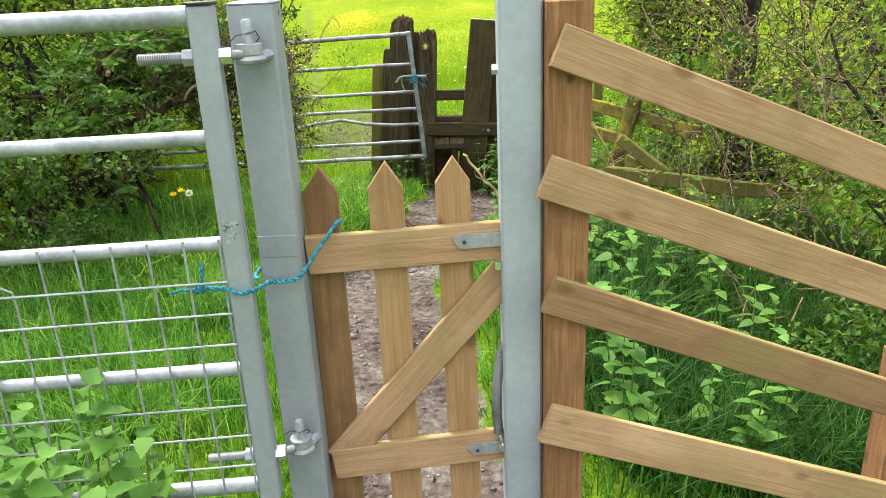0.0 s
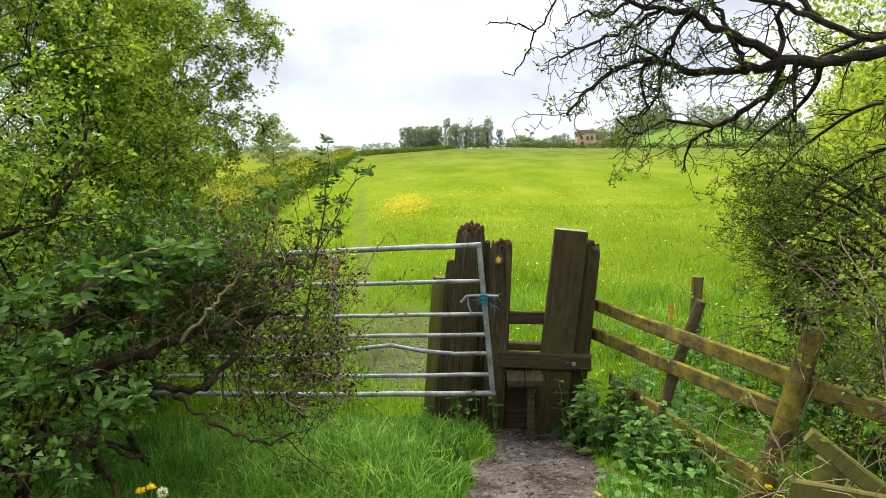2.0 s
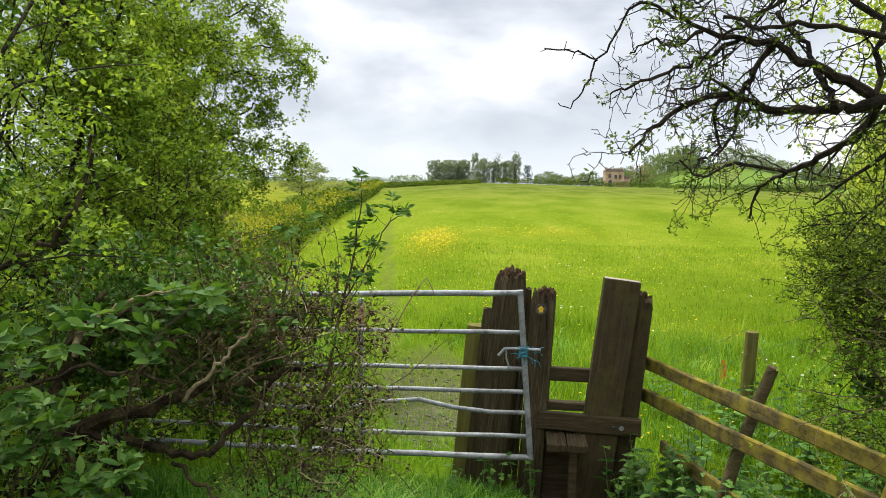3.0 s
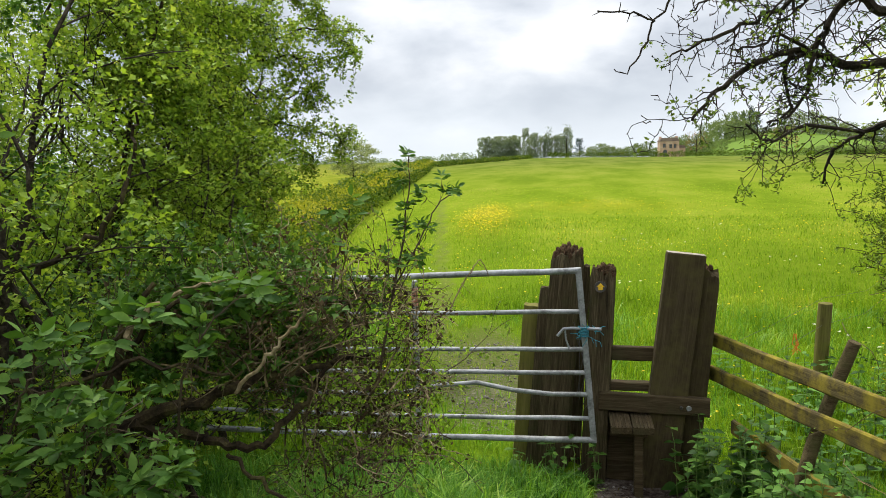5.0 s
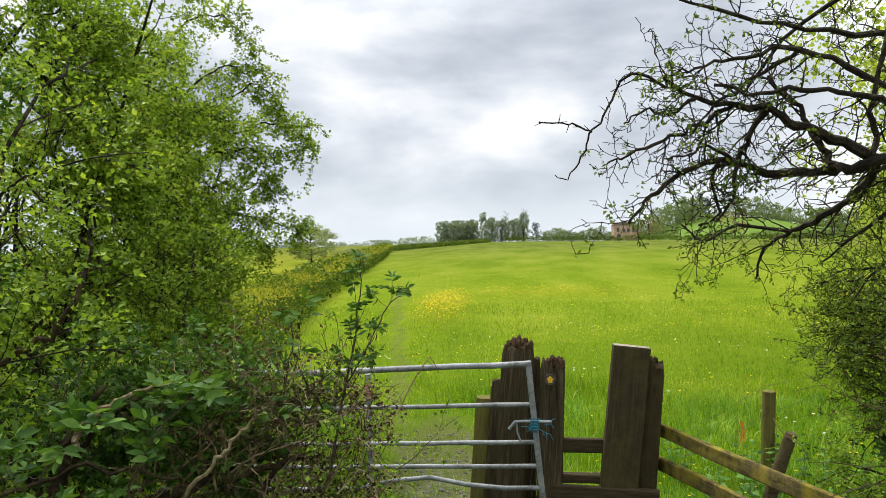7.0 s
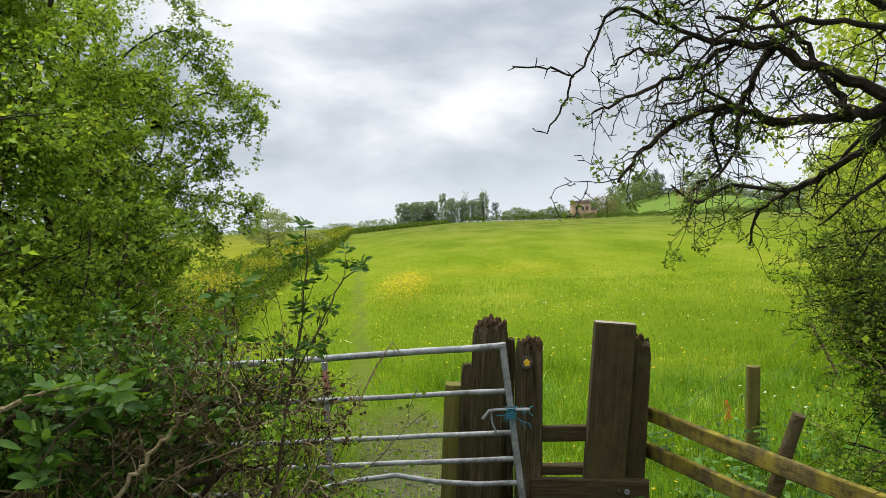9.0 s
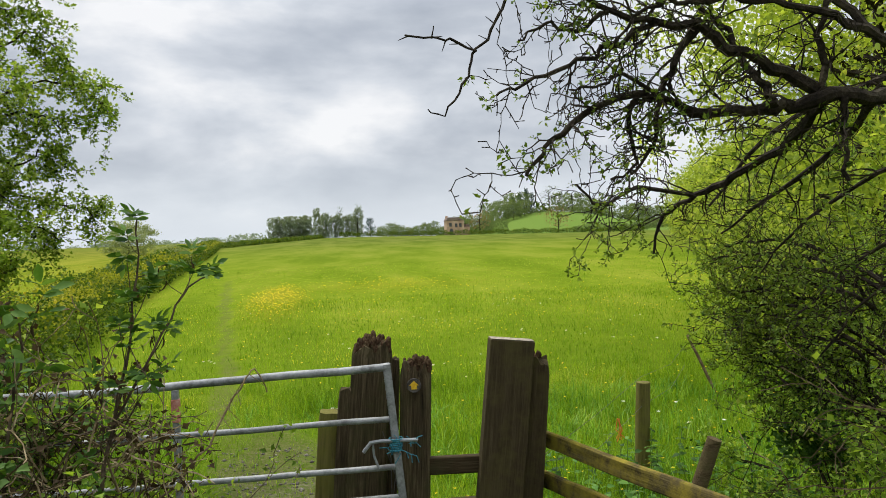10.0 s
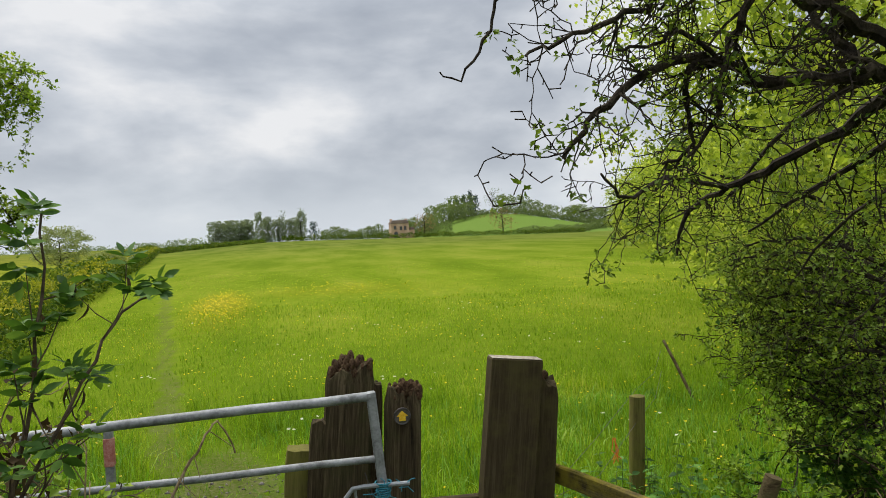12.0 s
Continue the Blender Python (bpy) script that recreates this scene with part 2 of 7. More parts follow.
dark_void = speckled("dark_glass", (0.06, 0.06, 0.065), (0.085, 0.085, 0.09), (0.11, 0.11, 0.115), 2, 9, 0.25)

grass_mat = foliage("grass_blades", [(0.05, (0.018, 0.058, 0.008)), (0.4, (0.06, 0.17, 0.020)), (0.75, (0.14, 0.31, 0.04)), (1.0, (0.30, 0.42, 0.08))], 0.5, 0.40, 0.1, 1.5, 1.6)
tussock_mat = foliage("tussock_blades", [(0.05, (0.05, 0.14, 0.012)), (0.4, (0.13, 0.28, 0.025)), (0.75, (0.24, 0.42, 0.05)), (1.0, (0.42, 0.52, 0.11))], 0.45, 0.45, 0.15, 1.2, 1.4)
# grass green darkened to stand for the shade below the slat fence
shaded_grass_mat = foliage("shaded_blades", [(0.05, (0.010, 0.036, 0.007)), (0.4, (0.030, 0.09, 0.016)), (0.75, (0.065, 0.16, 0.03)), (1.0, (0.15, 0.26, 0.06))], 0.5, 0.38, 0.1)
field_mat = foliage("meadow_blades", [(0.0, (0.075, 0.15, 0.006)), (0.35, (0.152, 0.268, 0.012)), (0.7, (0.262, 0.395, 0.022)), (1.0, (0.48, 0.49, 0.08))], 0.55, 0.42, 0.08, 1.5, 0.4)
haw_mat = foliage("hawthorn_leaves", [(0.0, (0.028, 0.060, 0.008)), (0.35, (0.135, 0.225, 0.024)), (0.7, (0.285, 0.40, 0.05)), (1.0, (0.44, 0.49, 0.095))], 0.5, 0.47, 0.10)
twig_leaf = foliage("twig_leaves", [(0.0, (0.028, 0.055, 0.008)), (0.5, (0.115, 0.18, 0.025)), (1.0, (0.28, 0.37, 0.06))], 0.5, 0.4, 0.08)
dark_leaf = foliage("dark_leaves", [(0.0, (0.014, 0.042, 0.005)), (0.5, (0.050, 0.118, 0.016)), (1.0, (0.15, 0.255, 0.04))], 0.5, 0.32, 0.12)
elder_mat = foliage("elder_leaves", [(0.0, (0.016, 0.046, 0.008)), (0.5, (0.065, 0.14, 0.022)), (1.0, (0.18, 0.29, 0.06))], 0.55, 0.35, 0.12)
nettle_mat = foliage("nettle_leaves", [(0.0, (0.04, 0.115, 0.016)), (0.5, (0.105, 0.235, 0.034)), (1.0, (0.21, 0.37, 0.075))], 0.55, 0.4)
maple_mat = foliage("bright_leaves", [(0.0, (0.10, 0.145, 0.02)), (0.4, (0.26, 0.345, 0.05)), (0.75, (0.40, 0.475, 0.09)), (1.0, (0.56, 0.54, 0.14))], 0.5, 0.6, 0.1)
hedge_mat = foliage("hedge_leaves", [(0.0, (0.022, 0.05, 0.006)), (0.4, (0.06, 0.11, 0.012)), (0.75, (0.13, 0.175, 0.02)), (1.0, (0.24, 0.24, 0.03))], 0.5, 0.4, 0.06)
gold_leaf = foliage("golden_leaves", [(0.0, (0.10, 0.14, 0.012)), (0.4, (0.20, 0.23, 0.02)), (0.75, (0.34, 0.33, 0.03)), (1.0, (0.48, 0.40, 0.05))], 0.5, 0.4, 0.06, 1.3, 0.35)
# far, copse and skyline leaf colours carry painted distance haze, far the least
far_haze_mat = foliage("hazed_far_leaves", [(0.0, (0.08, 0.12, 0.055)), (0.5, (0.14, 0.19, 0.085)), (1.0, (0.24, 0.30, 0.12))], 0.8, 0.5, 0.0)
copse_haze_mat = foliage("hazed_copse_leaves", [(0.0, (0.15, 0.19, 0.15)), (0.5, (0.20, 0.245, 0.185)), (1.0, (0.26, 0.31, 0.22))], 0.8, 0.5, 0.0)
skyline_haze_mat = foliage("hazed_skyline_leaves", [(0.0, (0.17, 0.215, 0.20)), (0.5, (0.22, 0.27, 0.24)), (1.0, (0.27, 0.32, 0.27))], 0.8, 0.5, 0.0)
conifer_mat = foliage("conifer_leaves", [(0.0, (0.04, 0.075, 0.075)), (0.5, (0.065, 0.105, 0.10)), (1.0, (0.09, 0.14, 0.12))], 0.7, 0.2)
dry_mat = foliage("withered_leaves", [(0.0, (0.02, 0.014, 0.009)), (0.5, (0.055, 0.038, 0.02)), (1.0, (0.13, 0.095, 0.045))], 0.8, 0.2, 0.05)
yellow_petal = foliage("yellow_petals", [(0.0, (0.75, 0.52, 0.01)), (0.5, (0.85, 0.65, 0.02)), (1.0, (0.9, 0.75, 0.06))], 0.4, 0.35)
white_petal = foliage("white_petals", [(0.0, (0.6, 0.62, 0.5)), (0.5, (0.72, 0.73, 0.62)), (1.0, (0.8, 0.8, 0.75))], 0.6, 0.35)


def ground_material():
    m, t, p, _ = material("ground_earth")
    o = coords(t, (1, 1, 1), False)
    a = t.nodes.new("ShaderNodeAttribute")
    a.attribute_name = "trodden"
    b = t.nodes.new("ShaderNodeAttribute")
    b.attribute_name = "flowery"
    n1, n2 = noise_at(t, o, 3.0, 5), noise_at(t, o, 26.0, 5, 0.65)
    mud = ramp(t, sums(t, "ADD", sums(t, "MULTIPLY", n1, 0.45), sums(t, "MULTIPLY", n2, 0.55)),
               [(0.38, (0.03, 0.021, 0.017)), (0.48, (0.085, 0.064, 0.054)), (0.57, (0.135, 0.114, 0.092)), (0.68, (0.22, 0.198, 0.165))])
    turf = ramp(t, n2, [(0.3, (0.045, 0.085, 0.006)), (0.7, (0.12, 0.20, 0.01))])
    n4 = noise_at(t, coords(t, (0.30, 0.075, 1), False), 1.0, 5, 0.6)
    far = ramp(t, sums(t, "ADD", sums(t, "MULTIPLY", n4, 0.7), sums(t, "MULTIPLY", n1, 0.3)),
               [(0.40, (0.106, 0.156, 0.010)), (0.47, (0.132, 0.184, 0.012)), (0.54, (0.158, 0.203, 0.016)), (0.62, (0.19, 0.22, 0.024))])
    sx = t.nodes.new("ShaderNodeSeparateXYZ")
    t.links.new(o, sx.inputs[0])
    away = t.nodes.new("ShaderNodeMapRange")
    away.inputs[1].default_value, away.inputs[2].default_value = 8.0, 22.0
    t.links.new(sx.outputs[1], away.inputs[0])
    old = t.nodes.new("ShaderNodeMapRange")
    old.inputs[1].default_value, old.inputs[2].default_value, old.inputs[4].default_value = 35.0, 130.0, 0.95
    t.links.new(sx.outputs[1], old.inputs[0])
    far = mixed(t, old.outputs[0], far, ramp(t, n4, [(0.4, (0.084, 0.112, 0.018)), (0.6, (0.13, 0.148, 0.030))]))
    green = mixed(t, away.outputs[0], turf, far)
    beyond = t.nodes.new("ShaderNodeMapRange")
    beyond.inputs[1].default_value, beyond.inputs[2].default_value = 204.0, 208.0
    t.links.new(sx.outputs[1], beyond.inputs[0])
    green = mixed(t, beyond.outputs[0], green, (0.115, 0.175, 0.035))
    green = mixed(t, sums(t, "MULTIPLY", b.outputs["Fac"], sums(t, "MULTIPLY", n4, 0.75)), green, (0.30, 0.225, 0.02))
    gate = t.nodes.new("ShaderNodeMapRange")
    gate.inputs[1].default_value, gate.inputs[2].default_value, gate.inputs[4].default_value = 8.6, 11.0, 0.72
    t.links.new(sx.outputs[1], gate.inputs[0])
    mud = mixed(t, gate.outputs[0], mud, ramp(t, n2, [(0.35, (0.055, 0.062, 0.014)), (0.65, (0.13, 0.145, 0.032))]))
    f = sums(t, "ADD", a.outputs["Fac"], sums(t, "MULTIPLY", sums(t, "SUBTRACT", n2, 0.5), 0.9))
    f = ramp(t, f, [(0.38, (0, 0, 0)), (0.62, (1, 1, 1))])
    t.links.new(mixed(t, f, green, mud), p.inputs["Base Color"])
    r = ramp(t, n1, [(0.4, (0.55, 0.55, 0.55)), (0.6, (0.95, 0.95, 0.95))])
    t.links.new(r, p.inputs["Roughness"])
    p.inputs["Specular IOR Level"].default_value = 0.0
    bump(t, p, sums(t, "ADD", n2, sums(t, "MULTIPLY", n1, 0.6)), 0.9, 0.03)
    return m


earth = ground_material()


# ---- geometry helpers ----
WORLD = {}


class Geo:
    """Vertices and faces of one mesh."""

    def __init__(self):
        self.v, self.f = [], []

    def tube(self, pts, radii, n=6, cap=True):
        pts = [Vector(p) for p in pts]
        s, up = len(self.v), None
        for i, p in enumerate(pts):
            d = (pts[min(i + 1, len(pts) - 1)] - pts[max(i - 1, 0)]).normalized()
            if up is None:
                up = Vector((0, 0, 1)) if abs(d.z) < 0.9 else Vector((1, 0, 0))
            a = d.cross(up).normalized()
            up = a.cross(d)
            for k in range(n):
                w = 2 * math.pi * k / n
                self.v.append(p + radii[i] * (math.cos(w) * a + math.sin(w) * up))
        for i in range(len(pts) - 1):
            for k in range(n):
                b, c = s + i * n, s + (i + 1) * n
                self.f.append((b + k, b + (k + 1) % n, c + (k + 1) % n, c + k))
        if cap:
            e = s + (len(pts) - 1) * n
            self.f.append(tuple(s + k for k in reversed(range(n))))
            self.f.append(tuple(e + k for k in range(n)))
        return self

    def plank(self, length, width, thick, bev=0.004, seg=8, wob=0.0, rng=random, ends=0.0):
        """A board from the origin along x; width in z, thickness in y, edges broken."""
        w, h = width / 2, thick / 2
        prof = [(-h + bev, -w), (h - bev, -w), (h, -w + bev), (h, w - bev), (h - bev, w), (-h + bev, w), (-h, w - bev), (-h, -w + bev)]
        s, off = len(self.v), (0, 0)
        for i in range(seg + 1):
            x = length * i / seg
            off = (off[0] + rng.uniform(-wob, wob), off[1] + rng.uniform(-wob, wob))
            for y, z in prof:
                e = rng.uniform(-ends, ends) if i in (0, seg) else 0
                self.v.append(Vector((x + e, y + off[0] + rng.uniform(-wob, wob) * 0.4, z + off[1] + rng.uniform(-wob, wob) * 0.4)))
        for i in range(seg):
            for k in range(8):
                b, c = s + i * 8, s + (i + 1) * 8
                self.f.append((b + k, c + k, c + (k + 1) % 8, b + (k + 1) % 8))
        self.f.append(tuple(s + k for k in range(8)))
        self.f.append(tuple(s + seg * 8 + k for k in reversed(range(8))))
        return self

    def box(self, x0, x1, y0, y1, z0, z1, bev=0.004, seg=1):
        """An upright bar with broken edges, seg rings high."""
        prof = [(x0 + bev, y0), (x1 - bev, y0), (x1, y0 + bev), (x1, y1 - bev), (x1 - bev, y1), (x0 + bev, y1), (x0, y1 - bev), (x0, y0 + bev)]
        cx, cy = (x0 + x1) / 2, (y0 + y1) / 2
        rings = [(z0, bev)] + [(z0 + (z1 - z0) * i / seg + (bev if i == 0 else -bev if i == seg else 0), 0) for i in range(seg + 1)] + [(z1, bev)]
        s = len(self.v)
        for z, ins in rings:
            for x, y in prof:
                self.v.append(Vector((x - math.copysign(ins, x - cx), y - math.copysign(ins, y - cy), z)))
        for i in range(len(rings) - 1):
            for k in range(8):
                b, c = s + i * 8, s + (i + 1) * 8
                self.f.append((b + k, b + (k + 1) % 8, c + (k + 1) % 8, c + k))
        e = s + (len(rings) - 1) * 8
        self.f.append(tuple(s + k for k in reversed(range(8))))
        self.f.append(tuple(e + k for k in range(8)))
        return self

    def prism(self, outline, depth, bev=0.003):
        """A flat shape in x and z with its edges broken; depth along y."""
        s, n = len(self.v), len(outline)
        cx, cz = sum(p[0] for p in outline) / n, sum(p[1] for p in outline) / n
        for y, k in ((-depth / 2, 1), (-depth / 2 + bev, 0), (depth / 2 - bev, 0), (depth / 2, 1)):
            for x, z in outline:
                d = math.hypot(x - cx, z - cz)
                q = 1 - k * bev / max(d, 0.001)
                self.v.append(Vector((cx + (x - cx) * q, y, cz + (z - cz) * q)))
        for i in range(3):
            for k in range(n):
                b, c = s + i * n, s + (i + 1) * n
                self.f.append((b + k, b + (k + 1) % n, c + (k + 1) % n, c + k))
        self.f.append(tuple(s + k for k in reversed(range(n))))
        self.f.append(tuple(s + 3 * n + k for k in range(n)))
        return self

    def move(self, m, start=0):
        for i in range(start, len(self.v)):
            self.v[i] = m @ self.v[i]
        return self

    def mesh(self, name, mat, smooth=True, angle=38):
        me = bpy.data.meshes.new(name)
        me.from_pydata(self.v, [], self.f)
        me.materials.append(mat)
        if smooth:
            me.polygons.foreach_set("use_smooth", [True] * len(me.polygons))
            me.set_sharp_from_angle(angle=radians(angle))
        me.update()
        return me


def thing(name, m, label, category, group="", kind=""):
    ob = new(name)
    ob.empty_display_size = 0.1
    ob.matrix_basis = m
    WORLD[ob] = m.copy()
    return tagged(ob, label, category, group, kind)


def part(name, geo, mat, parent, m=None, label="", smooth=True, angle=38):
    """One mesh under a thing or part; m is its pose in the world. geo may be a mesh that several parts share."""
    me = geo if isinstance(geo, bpy.types.Mesh) else geo.mesh(name, mat, smooth, angle)
    ob = new(name, me)
    m = Matrix() if m is None else m
    ob.parent = parent
    ob.matrix_basis = WORLD[parent].inverted() @ m
    WORLD[ob] = m.copy()
    return tagged(ob, label)


def single(name, geo, mat, label, category, m=None, group="", kind="", smooth=True):
    me = geo if isinstance(geo, bpy.types.Mesh) else geo.mesh(name, mat, smooth)
    ob = new(name, me)
    m = Matrix() if m is None else m
    ob.matrix_basis = m
    WORLD[ob] = m.copy()
    return tagged(ob, label, category, group, kind)


def along(a, b, up=(0, 0, 1)):
    """The pose at a whose x axis runs to b and whose z axis lies near up."""
    a, b = Vector(a), Vector(b)
    x = (b - a).normalized()
    y = Vector(up).cross(x).normalized()
    z = x.cross(y)
    return Matrix.Translation(a) @ Matrix((x, y, z)).transposed().to_4x4()


def arrays_mesh(name, co, faces, mat, smooth=False):
    """A mesh from numpy arrays: co (n, 3) and faces (m, k)."""
    me = bpy.data.meshes.new(name)
    k = faces.shape[1]
    me.vertices.add(len(co))
    me.vertices.foreach_set("co", co.astype(np.float32).ravel())
    me.loops.add(faces.size)
    me.loops.foreach_set("vertex_index", faces.astype(np.int32).ravel())
    me.polygons.add(len(faces))
    me.polygons.foreach_set("loop_start", np.arange(0, faces.size, k, dtype=np.int32))
    me.materials.append(mat)
    me.update(calc_edges=True)
    if smooth:
        me.polygons.foreach_set("use_smooth", np.ones(len(faces), bool))
    return me


def unit(a):
    return a / np.maximum(np.linalg.norm(a, axis=1, keepdims=True), 1e-6)


def leaf_cloud(name, pts, size, mat, rg, wide=0.62, up=0.5, fold=0.25, axis=None):
    """Folded leaves, two triangles each, at the points."""
    n = len(pts)
    d = rg.normal(size=(n, 3)) if axis is None else axis + 0.8 * rg.normal(size=(n, 3))
    d = unit(d)
    nn = rg.normal(size=(n, 3))
    nn[:, 2] += up * 2
    side = unit(np.cross(d, nn))
    nrm = np.cross(side, d)
    s = (size * rg.uniform(0.55, 1.3, n))[:, None]
    co = np.empty((n, 4, 3))
    co[:, 0] = pts
    co[:, 1] = pts + d * s * 0.45 + side * s * wide / 2 + nrm * s * fold * 0.5
    co[:, 2] = pts + d * s
    co[:, 3] = pts + d * s * 0.45 - side * s * wide / 2 + nrm * s * fold * 0.5
    i = np.arange(n)[:, None] * 4
    f = np.concatenate([i + [0, 2, 1], i + [0, 3, 2]])
    return arrays_mesh(name, co.reshape(-1, 3), f, mat)


def rosettes(name, tips, per, size, mat, rg, jitter=0.012, wide=0.78, up=0.9, keep=None):
    """Small three-lobed leaves in tufts, each tuft spread about the end of a twig."""
    p = np.array([t[0] for t in tips], dtype=float)
    a = np.array([t[1] for t in tips], dtype=float)
    if keep is not None:
        m = keep(p)
        p, a = p[m], a[m]
    p, a = np.repeat(p, per, 0), np.repeat(a, per, 0)
    n = len(p)
    d = unit(unit(a) * 0.45 + rg.normal(size=(n, 3)) * np.array([0.8, 0.8, 0.6]))
    p = p + d * size * 0.25 + rg.normal(0, jitter, (n, 3))
    nn = rg.normal(size=(n, 3))
    nn[:, 2] += up * 2
    side = unit(np.cross(d, nn))
    nrm = np.cross(side, d)
    s = (size * rg.uniform(0.6, 1.3, n))[:, None]
    co = np.empty((n, 6, 3))
    for k, (u, w) in enumerate(((0, 0), (0.42, 0.5), (0.60, 0.24), (1.0, 0), (0.60, -0.24), (0.42, -0.5))):
        co[:, k] = p + d * s * u + side * s * w * wide + nrm * s * abs(w) * 0.3
    i = np.arange(n)[:, None] * 6
    f = np.concatenate([i + [0, 2, 1], i + [0, 3, 2], i + [0, 4, 3], i + [0, 5, 4]])
    return arrays_mesh(name, co.reshape(-1, 3), f, mat)


def thorny(geo, rng, p, d, length, r, level, tips, droop=0.0, ok=None, fork=0.32, spur=0.55):
    """A zigzag hawthorn twig: knuckled joints, short spurs and side twigs."""
    p, d = Vector(p), Vector(d).normalized()
    step = 0.036
    n = max(2, int(length / step))
    ax = d.cross(Vector((rng.gauss(0, 1), rng.gauss(0, 1), rng.gauss(0, 1)))).normalized()
    pts, dirs, turn, aim = [p.copy()], [d.copy()], 1, d.copy()
    for i in range(n):
        turn = -turn
        d = (d * 0.75 + aim * 0.35 + ax * turn * rng.uniform(0.1, 0.5) + Vector((rng.gauss(0, 0.2), rng.gauss(0, 0.2), rng.gauss(0, 0.2) - droop))).normalized()
        p = p + d * step * rng.uniform(0.7, 1.4)
        if ok and not ok(p):
            break
        pts.append(p.copy())
        dirs.append(d.copy())
    n = len(pts) - 1
    if n < 1:
        return
    rad = [max(r * (1 - 0.7 * i / n), 0.0019) * rng.uniform(0.8, 1.35) for i in range(n + 1)]
    geo.tube(pts, rad, 5 if r > 0.009 else 3, cap=False)
    for i in range(1, n + 1):
        t = Vector((rng.gauss(0, 1), rng.gauss(0, 1), rng.gauss(0, 1)))
        t = (t - dirs[i] * t.dot(dirs[i])).normalized()
        if level > 0 and rng.random() < fork:
            thorny(geo, rng, pts[i], dirs[i] * 0.7 + t, length * rng.uniform(0.3, 0.6), rad[i] * 0.7, level - 1, tips, droop, ok, fork * 0.8, spur)
        elif rng.random() < spur:
            q = pts[i] + (t + dirs[i] * 0.4).normalized() * rng.uniform(0.012, 0.04)
            geo.tube([pts[i], pts[i].lerp(q, 0.6), q], [0.0028, 0.0018, 0.0027], 3, cap=False)
            tips.append((q, t))
    tips.append((pts[-1], d))


def bough(geo, rng, pts, r0, r1, count, length, level, tips, droop=0.0, f0=0.15, ok=None, fork=0.26, spur=0.55, wob=0.008):
    """A limb through a few places with thorny twigs all along it."""
    fine, rad = limb(geo, pts, r0, r1, rng, 4, wob)
    for k in range(count):
        f = f0 + (1 - f0) * (k + rng.random()) / count
        j = min(int(f * (len(fine) - 1)), len(fine) - 2)
        a = (fine[j + 1] - fine[j]).normalized()
        t = Vector((rng.gauss(0, 1), rng.gauss(0, 1), rng.gauss(0, 1)))
        t = (t - a * t.dot(a)).normalized()
        thorny(geo, rng, fine[j], a * 0.7 + t, length * rng.uniform(0.5, 1.2), max(min(rad[j] * 0.42, 0.0058), 0.0028), level, tips, droop, ok, fork, spur)
    tips.append((fine[-1], fine[-1] - fine[-2]))


def blades(name, base, height, width, mat, rg, lean=0.5, wind=(0.0, 0.0)):
    """Bent grass blades, three triangles each."""
    n = len(base)
    h = height if isinstance(height, np.ndarray) else np.full(n, height)
    h = (h * rg.uniform(0.5, 1.25, n))[:, None]
    a = rg.uniform(0, 2 * math.pi, n)
    d = np.stack([np.cos(a), np.sin(a), np.zeros(n)], 1)
    side = np.stack([-np.sin(a + rg.normal(0, 0.6, n)), np.cos(a), np.zeros(n)], 1)
    b = (lean * rg.uniform(0.1, 1.0, n))[:, None] * h
    bend = d * b + np.array([wind[0], wind[1], 0]) * h
    w = (width * rg.uniform(0.6, 1.3, n))[:, None]
    zed = np.array([0, 0, 1.0])
    mid = base + bend * 0.35 + zed * h * 0.58
    co = np.empty((n, 5, 3))
    co[:, 0], co[:, 1] = base - side * w, base + side * w
    co[:, 2], co[:, 3] = mid + side * w * 0.8, mid - side * w * 0.8
    co[:, 4] = base + bend + zed * h * (1 - 0.25 * np.minimum(b / h, 1))
    i = np.arange(n)[:, None] * 5
    f = np.concatenate([i + [0, 1, 2], i + [0, 2, 3], i + [3, 2, 4]])
    return arrays_mesh(name, co.reshape(-1, 3), f, mat)


def grow(geo, rng, p, d, length, r, level, tips, kink=0.25, droop=0.0, kids=5, spread=0.9, seg=6, first=0.25, ok=None, thin=0.0012):
    """A branch that wanders, tapers and forks; tips gathers (place, direction) for leaves."""
    p, d = Vector(p), Vector(d).normalized()
    pts, step = [p.copy()], length / seg
    for i in range(seg):
        d = (d + Vector((rng.gauss(0, kink), rng.gauss(0, kink), rng.gauss(0, kink) - droop))).normalized()
        p = p + d * step
        if ok and not ok(p):
            break
        pts.append(p.copy())
    if len(pts) < 2:
        return
    seg = len(pts) - 1
    rad = [max(r * (1 - 0.75 * i / seg), thin) for i in range(seg + 1)]
    geo.tube(pts, rad, 7 if r > 0.03 else 5 if r > 0.01 else 3, cap=False)
    if level <= 0:
        for i in range(1, seg + 1):
            tips.append((pts[i], d))
        return
    for k in range(kids):
        f = first + (1 - first) * (k + rng.random()) / kids
        j = min(int(f * seg), seg - 1)
        q = pts[j].lerp(pts[j + 1], f * seg - j)
        ax = (pts[j + 1] - pts[j]).normalized()
        t = Vector((rng.gauss(0, 1), rng.gauss(0, 1), rng.gauss(0, 1)))
        t = (t - ax * t.dot(ax)).normalized()
        grow(geo, rng, q, ax + t * spread * rng.uniform(0.7, 1.4), length * rng.uniform(0.3, 0.6) * (1.1 - 0.5 * f), rad[j] * 0.55,
             level - 1, tips, kink * 1.1, droop, max(2, int(kids * 0.8)), spread, max(3, seg - 1), 0.15, ok, thin)


